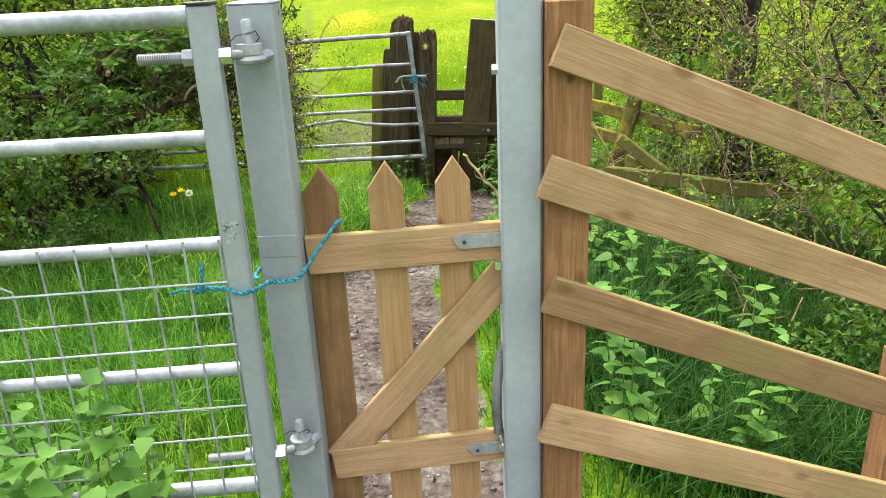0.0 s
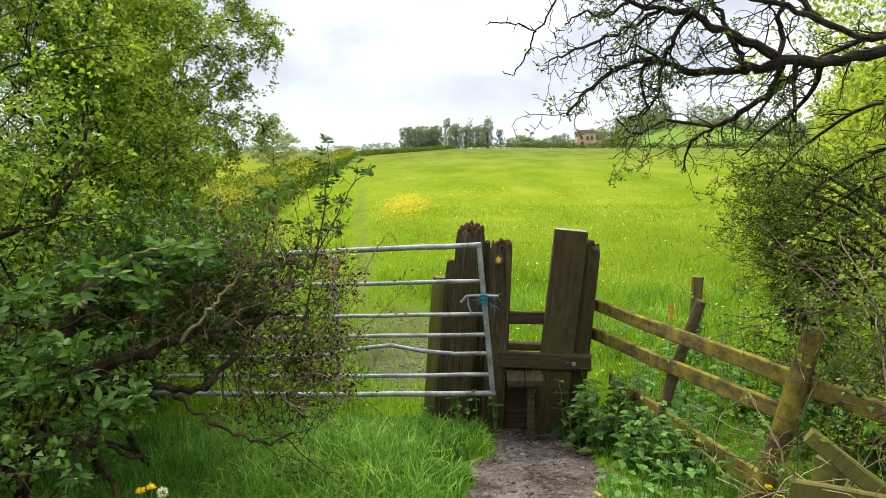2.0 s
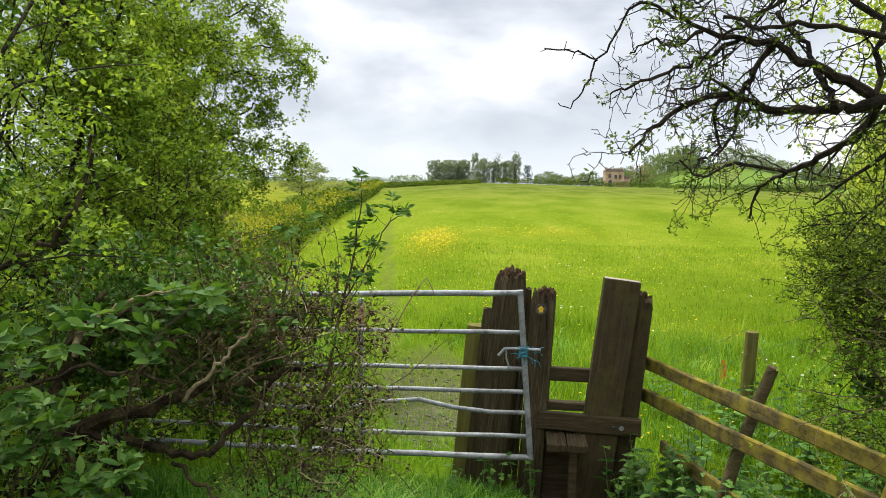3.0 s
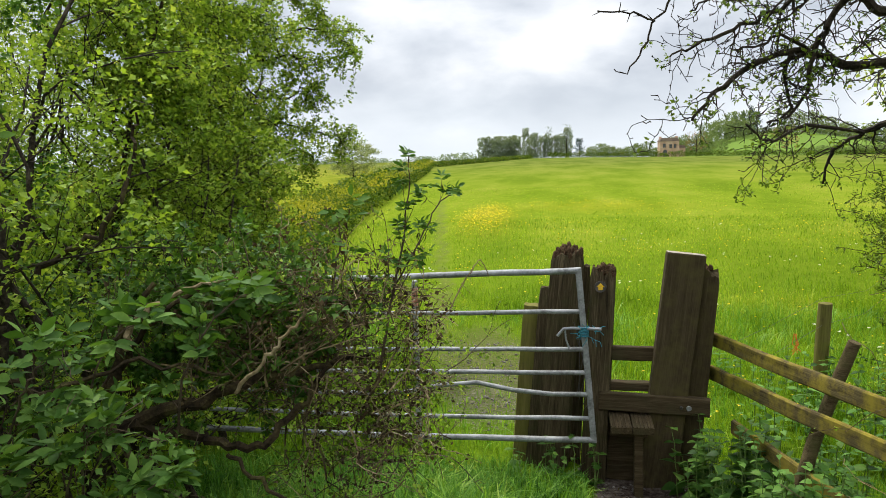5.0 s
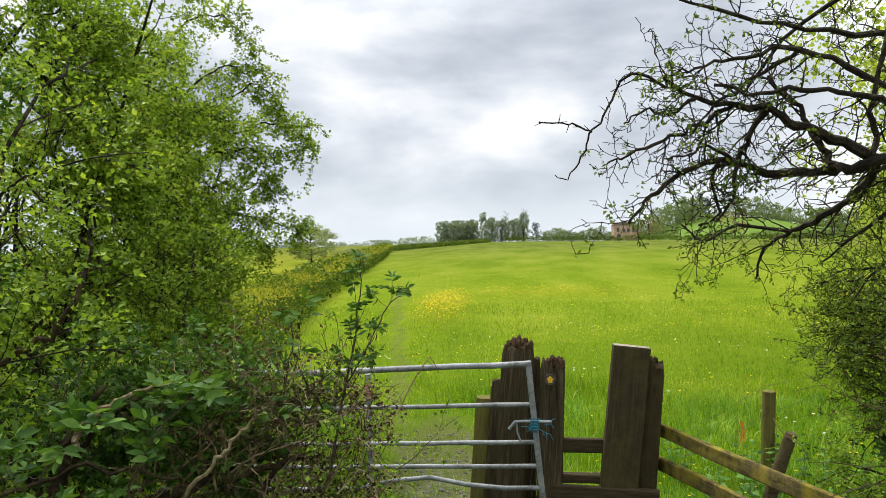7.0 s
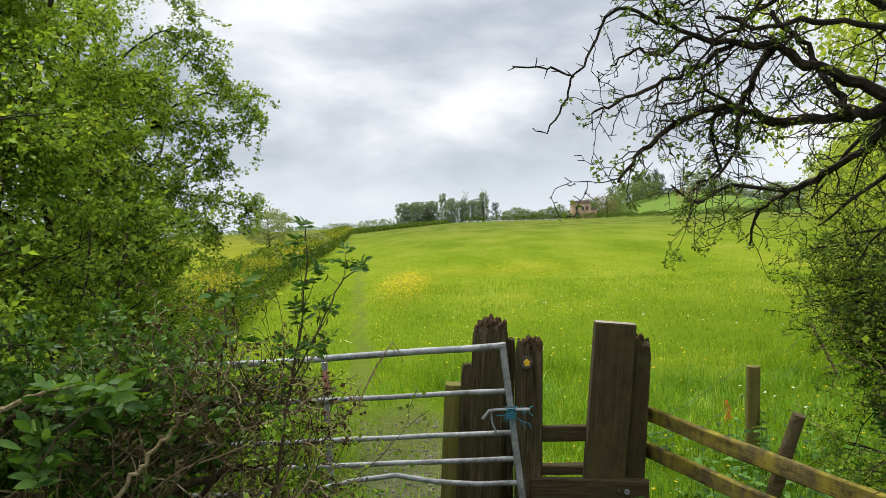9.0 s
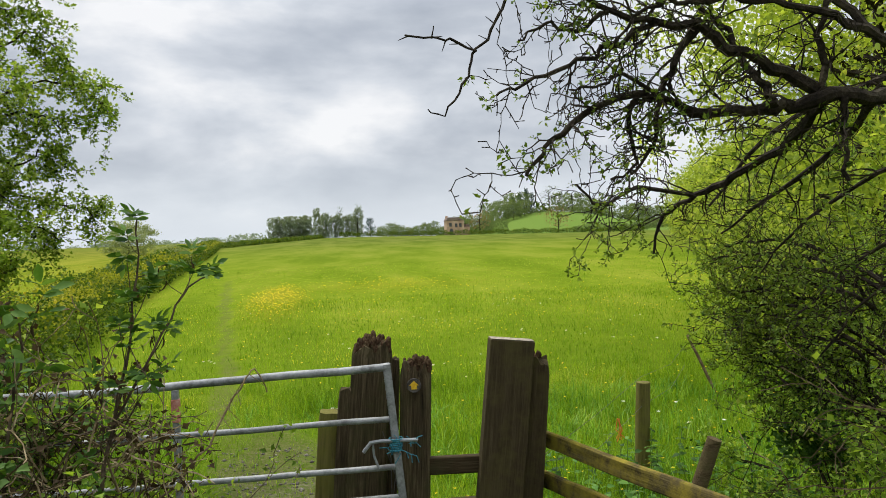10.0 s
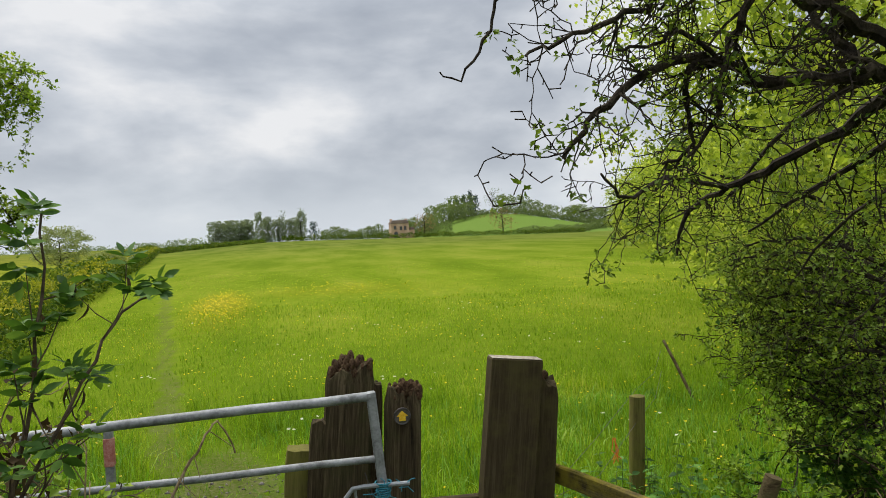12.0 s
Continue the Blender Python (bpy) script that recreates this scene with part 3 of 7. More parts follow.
def limb(geo, pts, r0, r1, rng, seg=5, wob=0.02):
    """A smooth limb through a few places; returns its fine points and radii."""
    pts = [Vector(p) for p in pts]
    fine = []
    for i in range(len(pts) - 1):
        a, b = pts[max(i - 1, 0)], pts[min(i + 2, len(pts) - 1)]
        for k in range(seg):
            u = k / seg
            p, q = pts[i], pts[i + 1]
            c = 0.5 * (2 * p + (q - a) * u + (2 * a - 5 * p + 4 * q - b) * u * u + (3 * p - a - 3 * q + b) * u ** 3)
            fine.append(c + Vector((rng.gauss(0, wob), rng.gauss(0, wob), rng.gauss(0, wob))))
    fine.append(pts[-1])
    n = len(fine)
    rad = [r0 + (r1 - r0) * i / (n - 1) for i in range(n)]
    rad = [x * rng.uniform(0.88, 1.14) for x in rad]
    geo.tube(fine, rad, 8 if r0 > 0.03 else 6, cap=True)
    return fine, rad


# ---- ground ----
def smooth(a, b, x):
    u = np.clip((x - a) / (b - a), 0, 1)
    return u * u * (3 - 2 * u)


def wobble(x, y):
    return 0.5 * np.sin(1.7 * x + 0.6 * np.sin(2.3 * y)) * np.cos(1.3 * y + 0.4 * x) + 0.3 * np.sin(4.1 * x + 1.0) * np.sin(3.7 * y + 2.0)


def ground_z(x, y):
    x, y = np.asarray(x, float), np.asarray(y, float)
    z = np.interp(y, [-60, 0, 1.7, 4.5, 6.8, 7.6, 10, 200, 240, 500, 4000], [0.3, 0.03, 0.0, -0.2, -0.45, -0.52, -0.5, 2.05, 1.9, -2.0, -12.0])
    z = z + 11.3 * np.exp(-((x - 84) / 36) ** 2 - ((y - 345) / 75) ** 2) + 7 * np.exp(-((x - 230) / 80) ** 2 - ((y - 400) / 90) ** 2)
    z = z - 0.023 * np.clip(x, 0, 75) * smooth(20, 200, y) * smooth(420, 260, y)
    z = z - 0.22 * smooth(0.3, 1.2, x) * smooth(5.0, 2.5, y)
    z = z + 0.035 * wobble(x, y) * smooth(30, 6, np.abs(y)) + 0.012 * np.sin(x / 9) * np.sin(y / 13) * smooth(12, 40, y) * smooth(200, 120, y)
    rut = np.sin(9 * x + 3 * np.sin(4 * y)) * np.sin(7.3 * y + 2 * np.sin(6 * x))
    return z - trodden(x, y) * (0.05 + 0.012 * rut * smooth(12, 8, y))


def path_x(y):
    return np.interp(y, [-3, 1.7, 4.0, 5.3, 6.0, 7.0, 7.6], [-0.1, -0.1, -0.38, -0.22, -0.02, 0.14, 0.1])


def trodden(x, y):
    x, y = np.asarray(x, float), np.asarray(y, float)
    x = x + 0.05 * np.sin(5.3 * y + 2 * np.sin(3.1 * x)) + 0.035 * np.sin(11.0 * y + 5.0 * x)
    d = np.abs(x - path_x(y)) / np.interp(y, [1.7, 4, 6.5, 7.6], [0.36, 0.3, 0.42, 0.36])
    a = smooth(1.25, 0.75, d) * smooth(8.1, 7.6, y)
    # the gravelly gateway behind the field gate and the trodden line across the meadow
    g = smooth(1.3, 0.4, np.hypot((x + 1.3 + 0.12 * (y - 10.4)) / 0.85, (y - 10.4) / 2.8)) * 0.56
    c = np.interp(y, [8, 16, 28, 63, 90], [-1.35, -2.72, -4.8, -10.4, -16]) + 0.06 * np.sin(y * 1.3)
    t = smooth(1.0, 0.3, np.abs(x - c) / (0.30 + 0.006 * y)) * smooth(8, 10, y) * smooth(75, 30, y) * 0.49
    return np.maximum(np.maximum(a, g), t)


def flowery(x, y):
    x, y = np.asarray(x, float), np.asarray(y, float)
    a = 0.95 * smooth(1.25, 0.3, np.hypot((x + 3.2 + 0.07 * (y - 28.5)) / 1.15, (y - 28.5) / 6.8))
    b = 0.4 * smooth(1.2, 0.2, np.hypot((x - 0.5) / 4.5, (y - 33) / 3.5))
    h = hedge_x(y)
    c = 0.4 * smooth(-1, -4, x - h) * smooth(18, 30, y) * smooth(260, 90, y)
    return np.maximum(np.maximum(a, b), c)


def hedge_x(y):
    return np.interp(y, [5, 12, 29, 46, 80, 118, 200], [-4.2, -5.4, -8.6, -11.1, -15.9, -22.0, -36])


def steps(parts):
    v = [parts[0][0]]
    for a, b, s in parts:
        v.extend(np.linspace(a, b, max(2, int(round((b - a) / s)) + 1))[1:])
    return np.array(v)


gx = steps([(-2600, -200, 300), (-200, -40, 16), (-40, -8, 2), (-8, -3, 0.25), (-3, 3, 0.075), (3, 9, 0.25), (9, 40, 2), (40, 260, 14), (260, 2600, 300)])
gy = steps([(-400, -20, 60), (-20, -1, 1.2), (-1, 11.5, 0.08), (11.5, 40, 0.5), (40, 260, 5), (260, 520, 14), (520, 3800, 300)])
GX, GY = np.meshgrid(gx, gy)
co = np.stack([GX.ravel(), GY.ravel(), ground_z(GX, GY).ravel()], 1)
nx = len(gx)
q = (np.arange(len(gy) - 1)[:, None] * nx + np.arange(nx - 1)[None]).ravel()
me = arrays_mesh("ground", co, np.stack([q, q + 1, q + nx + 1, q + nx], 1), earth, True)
for key, fn in (("trodden", trodden), ("flowery", flowery)):
    at = me.attributes.new(key, "FLOAT", "POINT")
    at.data.foreach_set("value", fn(GX, GY).ravel().astype(np.float32))
tagged(new("ground", me), "muddy trodden path through green meadow grass", "ground", kind="structure")


def on(x, y, dz=0.0):
    return Vector((x, y, float(ground_z(x, y)) + dz))

# ---- the near gateway ----
R = random.Random(11)


def ring_points(c, r, axis, n=14, a0=0.0, a1=2 * math.pi):
    u, v = {"z": (Vector((1, 0, 0)), Vector((0, 1, 0))), "y": (Vector((1, 0, 0)), Vector((0, 0, 1))), "x": (Vector((0, 1, 0)), Vector((0, 0, 1)))}[axis]
    return [Vector(c) + r * (math.cos(a0 + (a1 - a0) * i / n) * u + math.sin(a0 + (a1 - a0) * i / n) * v) for i in range(n + 1)]


def nut(c, r, w, axis="x"):
    d = {"x": Vector((w, 0, 0)), "y": Vector((0, w, 0)), "z": Vector((0, 0, w))}[axis]
    return Geo().tube([Vector(c) - d / 2, Vector(c) + d / 2], [r, r], 6)


def hinge(parent, x, y, z, face):
    """A gate hook: a plate eye on the post, an upright pin, a collar and a cotter wire."""
    h = part("hinge", Geo().tube(ring_points((x, y, z - 0.012), 0.023, "z", 16), [0.0095] * 17, 8, False), gate_zinc, parent)
    part("pin", Geo().tube([(x, y, z - 0.02), (x, y, z + 0.062), (x, y, z + 0.068)], [0.0115, 0.0115, 0.008], 12), gate_zinc, h)
    part("collar", Geo().tube([(x, y, z - 0.002), (x, y, z + 0.019)], [0.027, 0.027], 18), gate_zinc, h)
    part("lug", Geo().tube([(x + 0.012, y + 0.008, z - 0.013), (x + 0.03, face + 0.004, z - 0.008)], [0.011, 0.013], 8), gate_zinc, h)
    part("cotter", Geo().tube([(x - 0.045, y + 0.01, z + 0.02), (x - 0.025, y + 0.004, z + 0.036), (x, y - 0.012, z + 0.04), (x + 0.018, y - 0.006, z + 0.044), (x + 0.022, y + 0.006, z + 0.03), (x + 0.014, y + 0.01, z + 0.022)], [0.0016] * 6, 5), dark_steel, h)
    return h


# hinge post
LX0, LX1, LY0, LY1, LTOP = -0.446, -0.350, 1.672, 1.770, 1.511
lp = thing("gate_post", pose(-0.398, 1.72, 0), "square galvanised steel gate post with rusty weld marks", "gate post")
part("shaft", Geo().box(LX0, LX1, LY0, LY1, -0.25, LTOP, 0.006, 6), galvanised, lp)
# added slab over the shaft's top; its dark colour offsets the sky light
part("cap", Geo().box(LX0 - 0.0006, LX1 + 0.0006, LY0 - 0.0006, LY1 + 0.0006, LTOP - 0.009, LTOP + 0.0016, 0.0065), dimmed_top_zinc, lp, None, "steel post top coloured darker to tone down sky light")
part("hole", Geo().tube([(LX1 - 0.002, 1.735, 1.485), (LX1 + 0.0006, 1.735, 1.485)], [0.006, 0.006], 10), dark_steel, lp)
part("strap", Geo().box(LX0 + 0.004, LX1 - 0.004, LY0 - 0.002, LY0 + 0.003, 0.945, 0.998, 0.001), galvanised, lp)
hinge(lp, -0.397, 1.633, 1.412, LY0)
hinge(lp, -0.392, 1.633, 0.458, LY0)

# metal gate
mg = thing("metal_gate", pose(-0.47, 1.615, 0.34), "galvanised tubular steel gate with welded mesh in its lower half", "gate")
part("stile", Geo().box(-0.500, -0.449, 1.592, 1.642, 0.335, 1.514, 0.005, 6), galvanised, mg)
part("stile_cap", Geo().box(-0.503, -0.446, 1.589, 1.645, 1.514, 1.519, 0.001), dark_steel, mg)
g, rng = Geo(), random.Random(3)
for i in range(26):
    x, z, r = -0.476 + rng.uniform(-0.017, 0.017), 1.045 + rng.uniform(-0.024, 0.024), rng.uniform(0.002, 0.0055)
    g.tube([(x, 1.5925, z), (x, 1.5914, z)], [r, r], 7)
part("weld_stain", g, weld_seam, mg, None, "dark pitted weld stain")
for z, r in ((1.492, 0.0215), (1.248, 0.0165), (1.012, 0.0165), (0.70, 0.0165), (0.372, 0.0195)):
    part("bar", Geo().tube([(-3.3, 1.617, z), (-1.8, 1.617, z), (-0.499, 1.617, z)], [r] * 3, 14), gate_zinc, mg)
part("end_stile", Geo().box(-3.35, -3.30, 1.592, 1.642, 0.335, 1.514, 0.005), galvanised, mg)
part("brace", Geo().tube([(-1.9, 1.617, 1.45), (-1.9, 1.617, 0.38)], [0.015, 0.015], 10), gate_zinc, mg)
for i, x in enumerate(np.arange(-0.504, -3.25, -0.0765)):
    if i == 6:
        w = [(x + 0.008, 1.594, 0.90), (x + 0.006, 1.593, 0.94), (x - 0.065, 1.583, 0.985)]
        part("mesh_wire", Geo().tube([(x, 1.594, 0.365)] + w, [0.0027] * 4, 6), gate_zinc, mg, None, "bent mesh wire")
        continue
    part("mesh_wire", Geo().tube([(x, 1.594, 0.36), (x, 1.594, 1.03)], [0.0027] * 2, 6), gate_zinc, mg)
for z in (0.448, 0.532, 0.615, 0.776, 0.853, 0.930):
    part("mesh_wire", Geo().tube([(-3.28, 1.5895, z), (-0.497, 1.5895, z)], [0.0027] * 2, 6), gate_zinc, mg)
for z in (1.412, 0.458):
    b = Geo().tube([(-0.612, 1.617, z), (-0.45, 1.617, z), (-0.405, 1.628, z)], [0.0105] * 3, 10)
    bo = part("hinge_bolt", b, old_zinc, mg, None, "threaded hinge bolt")
    part("nut", nut((-0.437, 1.617, z), 0.018, 0.024), bright_zinc, bo)
    part("nut", nut((-0.512, 1.617, z), 0.018, 0.02), gate_zinc, bo)
    g = Geo()
    for k in range(20):
        g.tube([(-0.610 + k * 0.0045, 1.617, z), (-0.6085 + k * 0.0045, 1.617, z)], [0.0122, 0.0122], 8, False)
    part("thread", g, old_zinc, bo)


# the gate stands a few degrees open towards the near side
mg.matrix_basis = Matrix.Translation((-0.46, 1.597, 0)) @ Matrix.Rotation(radians(5), 4, "Z") @ Matrix.Translation((0.46, -1.617, 0)) @ mg.matrix_basis

# blue cord tied round both gates
def cord(pts, r=0.0042, strands=2):
    g, rng = Geo(), random.Random(5)
    base = Geo()
    fine, _ = limb(base, pts, r, r, rng, 7, 0.0006)
    for s in range(strands):
        tw = []
        for i, p in enumerate(fine):
            a = i * 1.1 + math.pi * 2 * s / strands
            tw.append(p + Vector((0, math.cos(a), math.sin(a))) * r * 0.75)
        g.tube(tw, [r * 0.85] * len(tw), 6)
    return g


rope = thing("blue_rope", pose(-0.40, 1.66, 0.9), "thin blue twisted nylon rope tied round the post", "rope")
part("loop", cord([(-0.555, 1.60, 0.91), (-0.505, 1.585, 0.912), (-0.47, 1.575, 0.905), (-0.445, 1.60, 0.90), (-0.42, 1.662, 0.893), (-0.385, 1.664, 0.892), (-0.35, 1.664, 0.905), (-0.315, 1.69, 0.95), (-0.285, 1.71, 0.985), (-0.268, 1.735, 1.005)]), blue_cord, rope)
part("back_loop", cord([(-0.268, 1.735, 1.005), (-0.262, 1.77, 1.0), (-0.30, 1.785, 0.96), (-0.36, 1.785, 0.915), (-0.44, 1.78, 0.90), (-0.462, 1.70, 0.90), (-0.447, 1.655, 0.902)]), blue_cord, rope)
k = Geo()
k.tube(ring_points((-0.562, 1.592, 0.912), 0.011, "y", 12), [0.004] * 13, 6)
k.tube(ring_points((-0.555, 1.588, 0.917), 0.009, "x", 12), [0.004] * 13, 6)
k.tube(ring_points((-0.57, 1.595, 0.908), 0.008, "z", 12), [0.004] * 13, 6)
part("knot", k, blue_cord, rope)
part("tail", cord([(-0.56, 1.59, 0.915), (-0.552, 1.585, 0.94), (-0.548, 1.583, 0.975)]), blue_cord, rope)
part("tail", cord([(-0.565, 1.59, 0.91), (-0.60, 1.585, 0.912), (-0.625, 1.583, 0.907)], 0.003), blue_cord, rope)
part("tail", cord([(-0.505, 1.588, 0.89), (-0.502, 1.587, 0.85), (-0.506, 1.586, 0.81)], 0.003), blue_cord, rope)

rope.matrix_basis = Matrix.Translation((0, -0.014, 0)) @ rope.matrix_basis

# picket gate
pg = thing("picket_gate", pose(-0.1, 1.745, 0.1), "small new pine picket gate with three pointed pales", "gate")


def pale_outline(w, h, bottom):
    return [(-w, bottom), (w, bottom), (w, h - 0.062), (0.002, h), (-w, h - 0.062)]


for x, top, tone, lean in ((-0.311, 1.137, brown_picket, 0.4), (-0.148, 1.143, picket_pine, 0.0), (0.017, 1.149, picket_pine, -0.3)):
    part("pale", Geo().prism(pale_outline(0.0415, top, 0.10), 0.019, 0.003), tone, pg, Matrix.Translation((x, 1.756, 0)) @ pose(0, 0, 0, 0, lean, 0))
for a, b, w in (((-0.345, 1.735, 0.923), (0.205, 1.735, 0.945), 0.097), ((-0.335, 1.735, 0.322), (0.205, 1.735, 0.378), 0.092)):
    part("rail", Geo().plank((Vector(b) - Vector(a)).length, w, 0.021, 0.003, 6, 0.0008, R), new_pine, pg, along(a, b))
part("brace", Geo().plank(0.715, 0.085, 0.019, 0.003, 6, 0.0005, R), new_pine, pg, along((-0.318, 1.7365, 0.335), (0.15, 1.7365, 0.875)))
for z, x0, t in ((0.945, 0.008, 2.0), (0.356, 0.024, 6.0)):
    s = part("hinge_strap", Geo().prism([(0, 0.004), (0.014, -0.018), (0.20, -0.016), (0.20, 0.016), (0.014, 0.019), (0, 0.010)], 0.004, 0.001), gate_zinc, pg, Matrix.Translation((x0, 1.7215, z)) @ pose(0, 0, 0, 0, -t, 0))
    part("screw", Geo().tube([(x0 + 0.026, 1.7215, z), (x0 + 0.026, 1.7175, z)], [0.006, 0.005], 8), dark_steel, s)
    part("screw", Geo().tube([(x0 + 0.09, 1.7215, z + 0.003), (x0 + 0.09, 1.7175, z + 0.003)], [0.005, 0.004], 8), gate_zinc, s)
for z in (0.888, 0.372):
    part("hinge_nut", nut((0.116, 1.71, z), 0.012, 0.02, "z"), bright_zinc, pg)
spring = Geo().tube([(0.128, 1.73, 0.67), (0.113, 1.725, 0.62), (0.105, 1.722, 0.55), (0.103, 1.722, 0.47), (0.107, 1.722, 0.41)], [0.009, 0.0115, 0.012, 0.012, 0.012], 12)
sp = part("spring", spring, old_zinc, pg, None, "curved coil closing spring")
g = Geo()
for i in range(60):
    f = i / 59 * 3.999
    j = int(f)
    ps = [Vector(p) for p in ((0.128, 1.73, 0.67), (0.113, 1.725, 0.62), (0.105, 1.722, 0.55), (0.103, 1.722, 0.47), (0.107, 1.722, 0.41))]
    c = ps[j].lerp(ps[j + 1], f - j)
    g.tube([c + Vector((0, 0, 0.0009)), c - Vector((0, 0, 0.0009))], [0.0135, 0.0135], 10, False)
part("coil", g, old_zinc, sp)
part("hook", Geo().tube([(0.107, 1.715, 0.41), (0.112, 1.705, 0.40), (0.118, 1.705, 0.385), (0.112, 1.707, 0.37)], [0.0028] * 4, 6), bright_zinc, sp)

# closing post and the timber post behind its side
rp = thing("gate_post", pose(0.17, 1.74, 0), "square galvanised steel closing post", "gate post")
part("shaft", Geo().box(0.121, 0.2175, 1.692, 1.79, -0.25, 1.507, 0.006, 6), pale_zinc, rp)
# same added dark slab, dimming the closing post's top
part("cap", Geo().box(0.1204, 0.2181, 1.6914, 1.7906, 1.498, 1.5086, 0.0065), dimmed_top_zinc, rp, None, "steel post top coloured darker to tone down sky light")
for z in (1.345, 0.885):
    part("bolt", nut((0.116, 1.735, z), 0.012, 0.016), bright_zinc, rp)
wp = thing("timber_post", pose(0.27, 1.70, 0), "rough brown stained timber post with a chamfered top", "fence post")
g = Geo().box(0.2195, 0.318, 1.655, 1.755, -0.35, 1.49, 0.004, 10)
s = len(g.v)
g.v += [Vector(p) for p in ((0.2235, 1.659, 1.4895), (0.314, 1.659, 1.4895), (0.314, 1.751, 1.4895), (0.2235, 1.751, 1.4895), (0.2575, 1.69, 1.522), (0.28, 1.69, 1.522), (0.28, 1.72, 1.522), (0.2575, 1.72, 1.522))]
g.f += [(s, s + 1, s + 5, s + 4), (s + 1, s + 2, s + 6, s + 5), (s + 2, s + 3, s + 7, s + 6), (s + 3, s, s + 4, s + 7), (s + 4, s + 5, s + 6, s + 7)]
post_wood = wood("post_wood", (0.13, 0.058, 0.026), (0.25, 0.125, 0.055), (0.37, 0.205, 0.10), (0.17, 0.085, 0.038), 0.56, 0.85, 2, 1.6)
part("shaft", g, post_wood, wp)
part("bolt", nut((0.322, 1.70, 0.98), 0.011, 0.016), dark_steel, wp)
part("bolt", Geo().tube([(0.268, 1.656, 1.33), (0.268, 1.648, 1.325)], [0.006, 0.006], 8), dark_steel, wp)

# sloping slat fence
sf = thing("slat_fence", pose(0.9, 1.65, 0), "new pine fence of four sloping boards", "fence")
for a, b, w, tone in (((0.240, 1.640, 1.402), (1.85, 1.80, 0.735), 0.092, new_pine), ((0.214, 1.640, 1.121), (1.85, 1.80, 0.455), 0.099, new_pine),
                      ((0.224, 1.640, 0.837), (1.85, 1.80, 0.165), 0.094, brown_pine), ((0.219, 1.640, 0.488), (1.85, 1.80, -0.115), 0.108, new_pine)):
    part("board", Geo().plank((Vector(b) - Vector(a)).length, w, 0.022, 0.003, 9, 0.0012, R), tone, sf, along(a, b))
part("post", Geo().box(1.155, 1.255, 1.745, 1.845, -0.55, 0.56, 0.005, 6), post_wood, sf)
part("post", Geo().box(1.80, 1.90, 1.82, 1.92, -0.6, 0.7, 0.005, 6), post_wood, sf)


# ---- the far gateway and stile ----
def weathered_post(h, w, d, seed, rough_top=0.05, gouge=0.006, taper=0.06):
    """An old squared post, split along its grain, with a rotted top."""
    rng, g = random.Random(seed), Geo()
    n, rings = 20, 16
    cut = [rng.uniform(-1, 1) for _ in range(n)]
    for i in range(rings + 1):
        u = i / rings
        for k in range(n):
            a = 2 * math.pi * k / n + math.pi / 4
            c, s = math.cos(a), math.sin(a)
            q = 1 / max(abs(c), abs(s)) ** 0.82
            f = 1 - taper * u + (0.02 * math.sin(5 * u + cut[k] * 2))
            x, y = c * q * w / 2 * f + gouge * cut[k] * c, s * q * d / 2 * f + gouge * cut[k] * s
            z = h * u
            if i == rings:
                z -= rough_top * (0.5 + 0.5 * cut[(k * 3) % n])
                x, y = x * 0.9, y * 0.9
            g.v.append(Vector((x, y, z)))
    for i in range(rings):
        for k in range(n):
            b, c = i * n, (i + 1) * n
            g.f.append((b + k, b + (k + 1) % n, c + (k + 1) % n, c + k))
    s = len(g.v)
    g.v.append(Vector((0, 0, h - rough_top * 0.3)))
    for k in range(n):
        g.f.append((rings * n + k, rings * n + (k + 1) % n, s))
    return g


def crumble(w, d, seed, n=64):
    """Ragged moss and rotted splinters on a post's top."""
    rng, g = random.Random(seed), Geo()
    for _ in range(n):
        x, y, r = rng.uniform(-w, w) / 2, rng.uniform(-d, d) / 2, rng.uniform(0.006, 0.017)
        lift = rng.uniform(-0.035, 0.03) - 0.25 * abs(x)
        st = len(g.v)
        for j, (zz, rr) in enumerate(((-r, 0.8), (0, 1.1), (r * 0.8, 0.75), (r * 1.2, 0.2))):
            for k in range(7):
                a = 2 * math.pi * k / 7 + j * 0.4
                e = r * rr * rng.uniform(0.7, 1.3)
                g.v.append(Vector((x + e * math.cos(a), y + e * math.sin(a), zz * 1.5 + lift)))
        for j in range(3):
            for k in range(7):
                b, c = st + j * 7, st + (j + 1) * 7
                g.f.append((b + k, b + (k + 1) % 7, c + (k + 1) % 7, c + k))
        g.f.append(tuple(st + 21 + k for k in range(7)))
    return g


def post_thing(x, y, base, top, w, d, seed, mat, label, lean=(0, 0), rough_top=0.05, moss=True, gouge=0.006):
    m = pose(x, y, base, lean[1], lean[0], 0)
    t = thing("wooden_post", m, label, "post", "old gateway posts")
    part("shaft", weathered_post(top - base, w, d, seed, rough_top, gouge), mat, t, m)
    if moss:
        part("moss", crumble(w * 0.85, d * 0.85, seed + 1), moss_top, t, m @ Matrix.Translation((0, 0, top - base - 0.02)), "brown crumbled moss and rot")
    return t, m


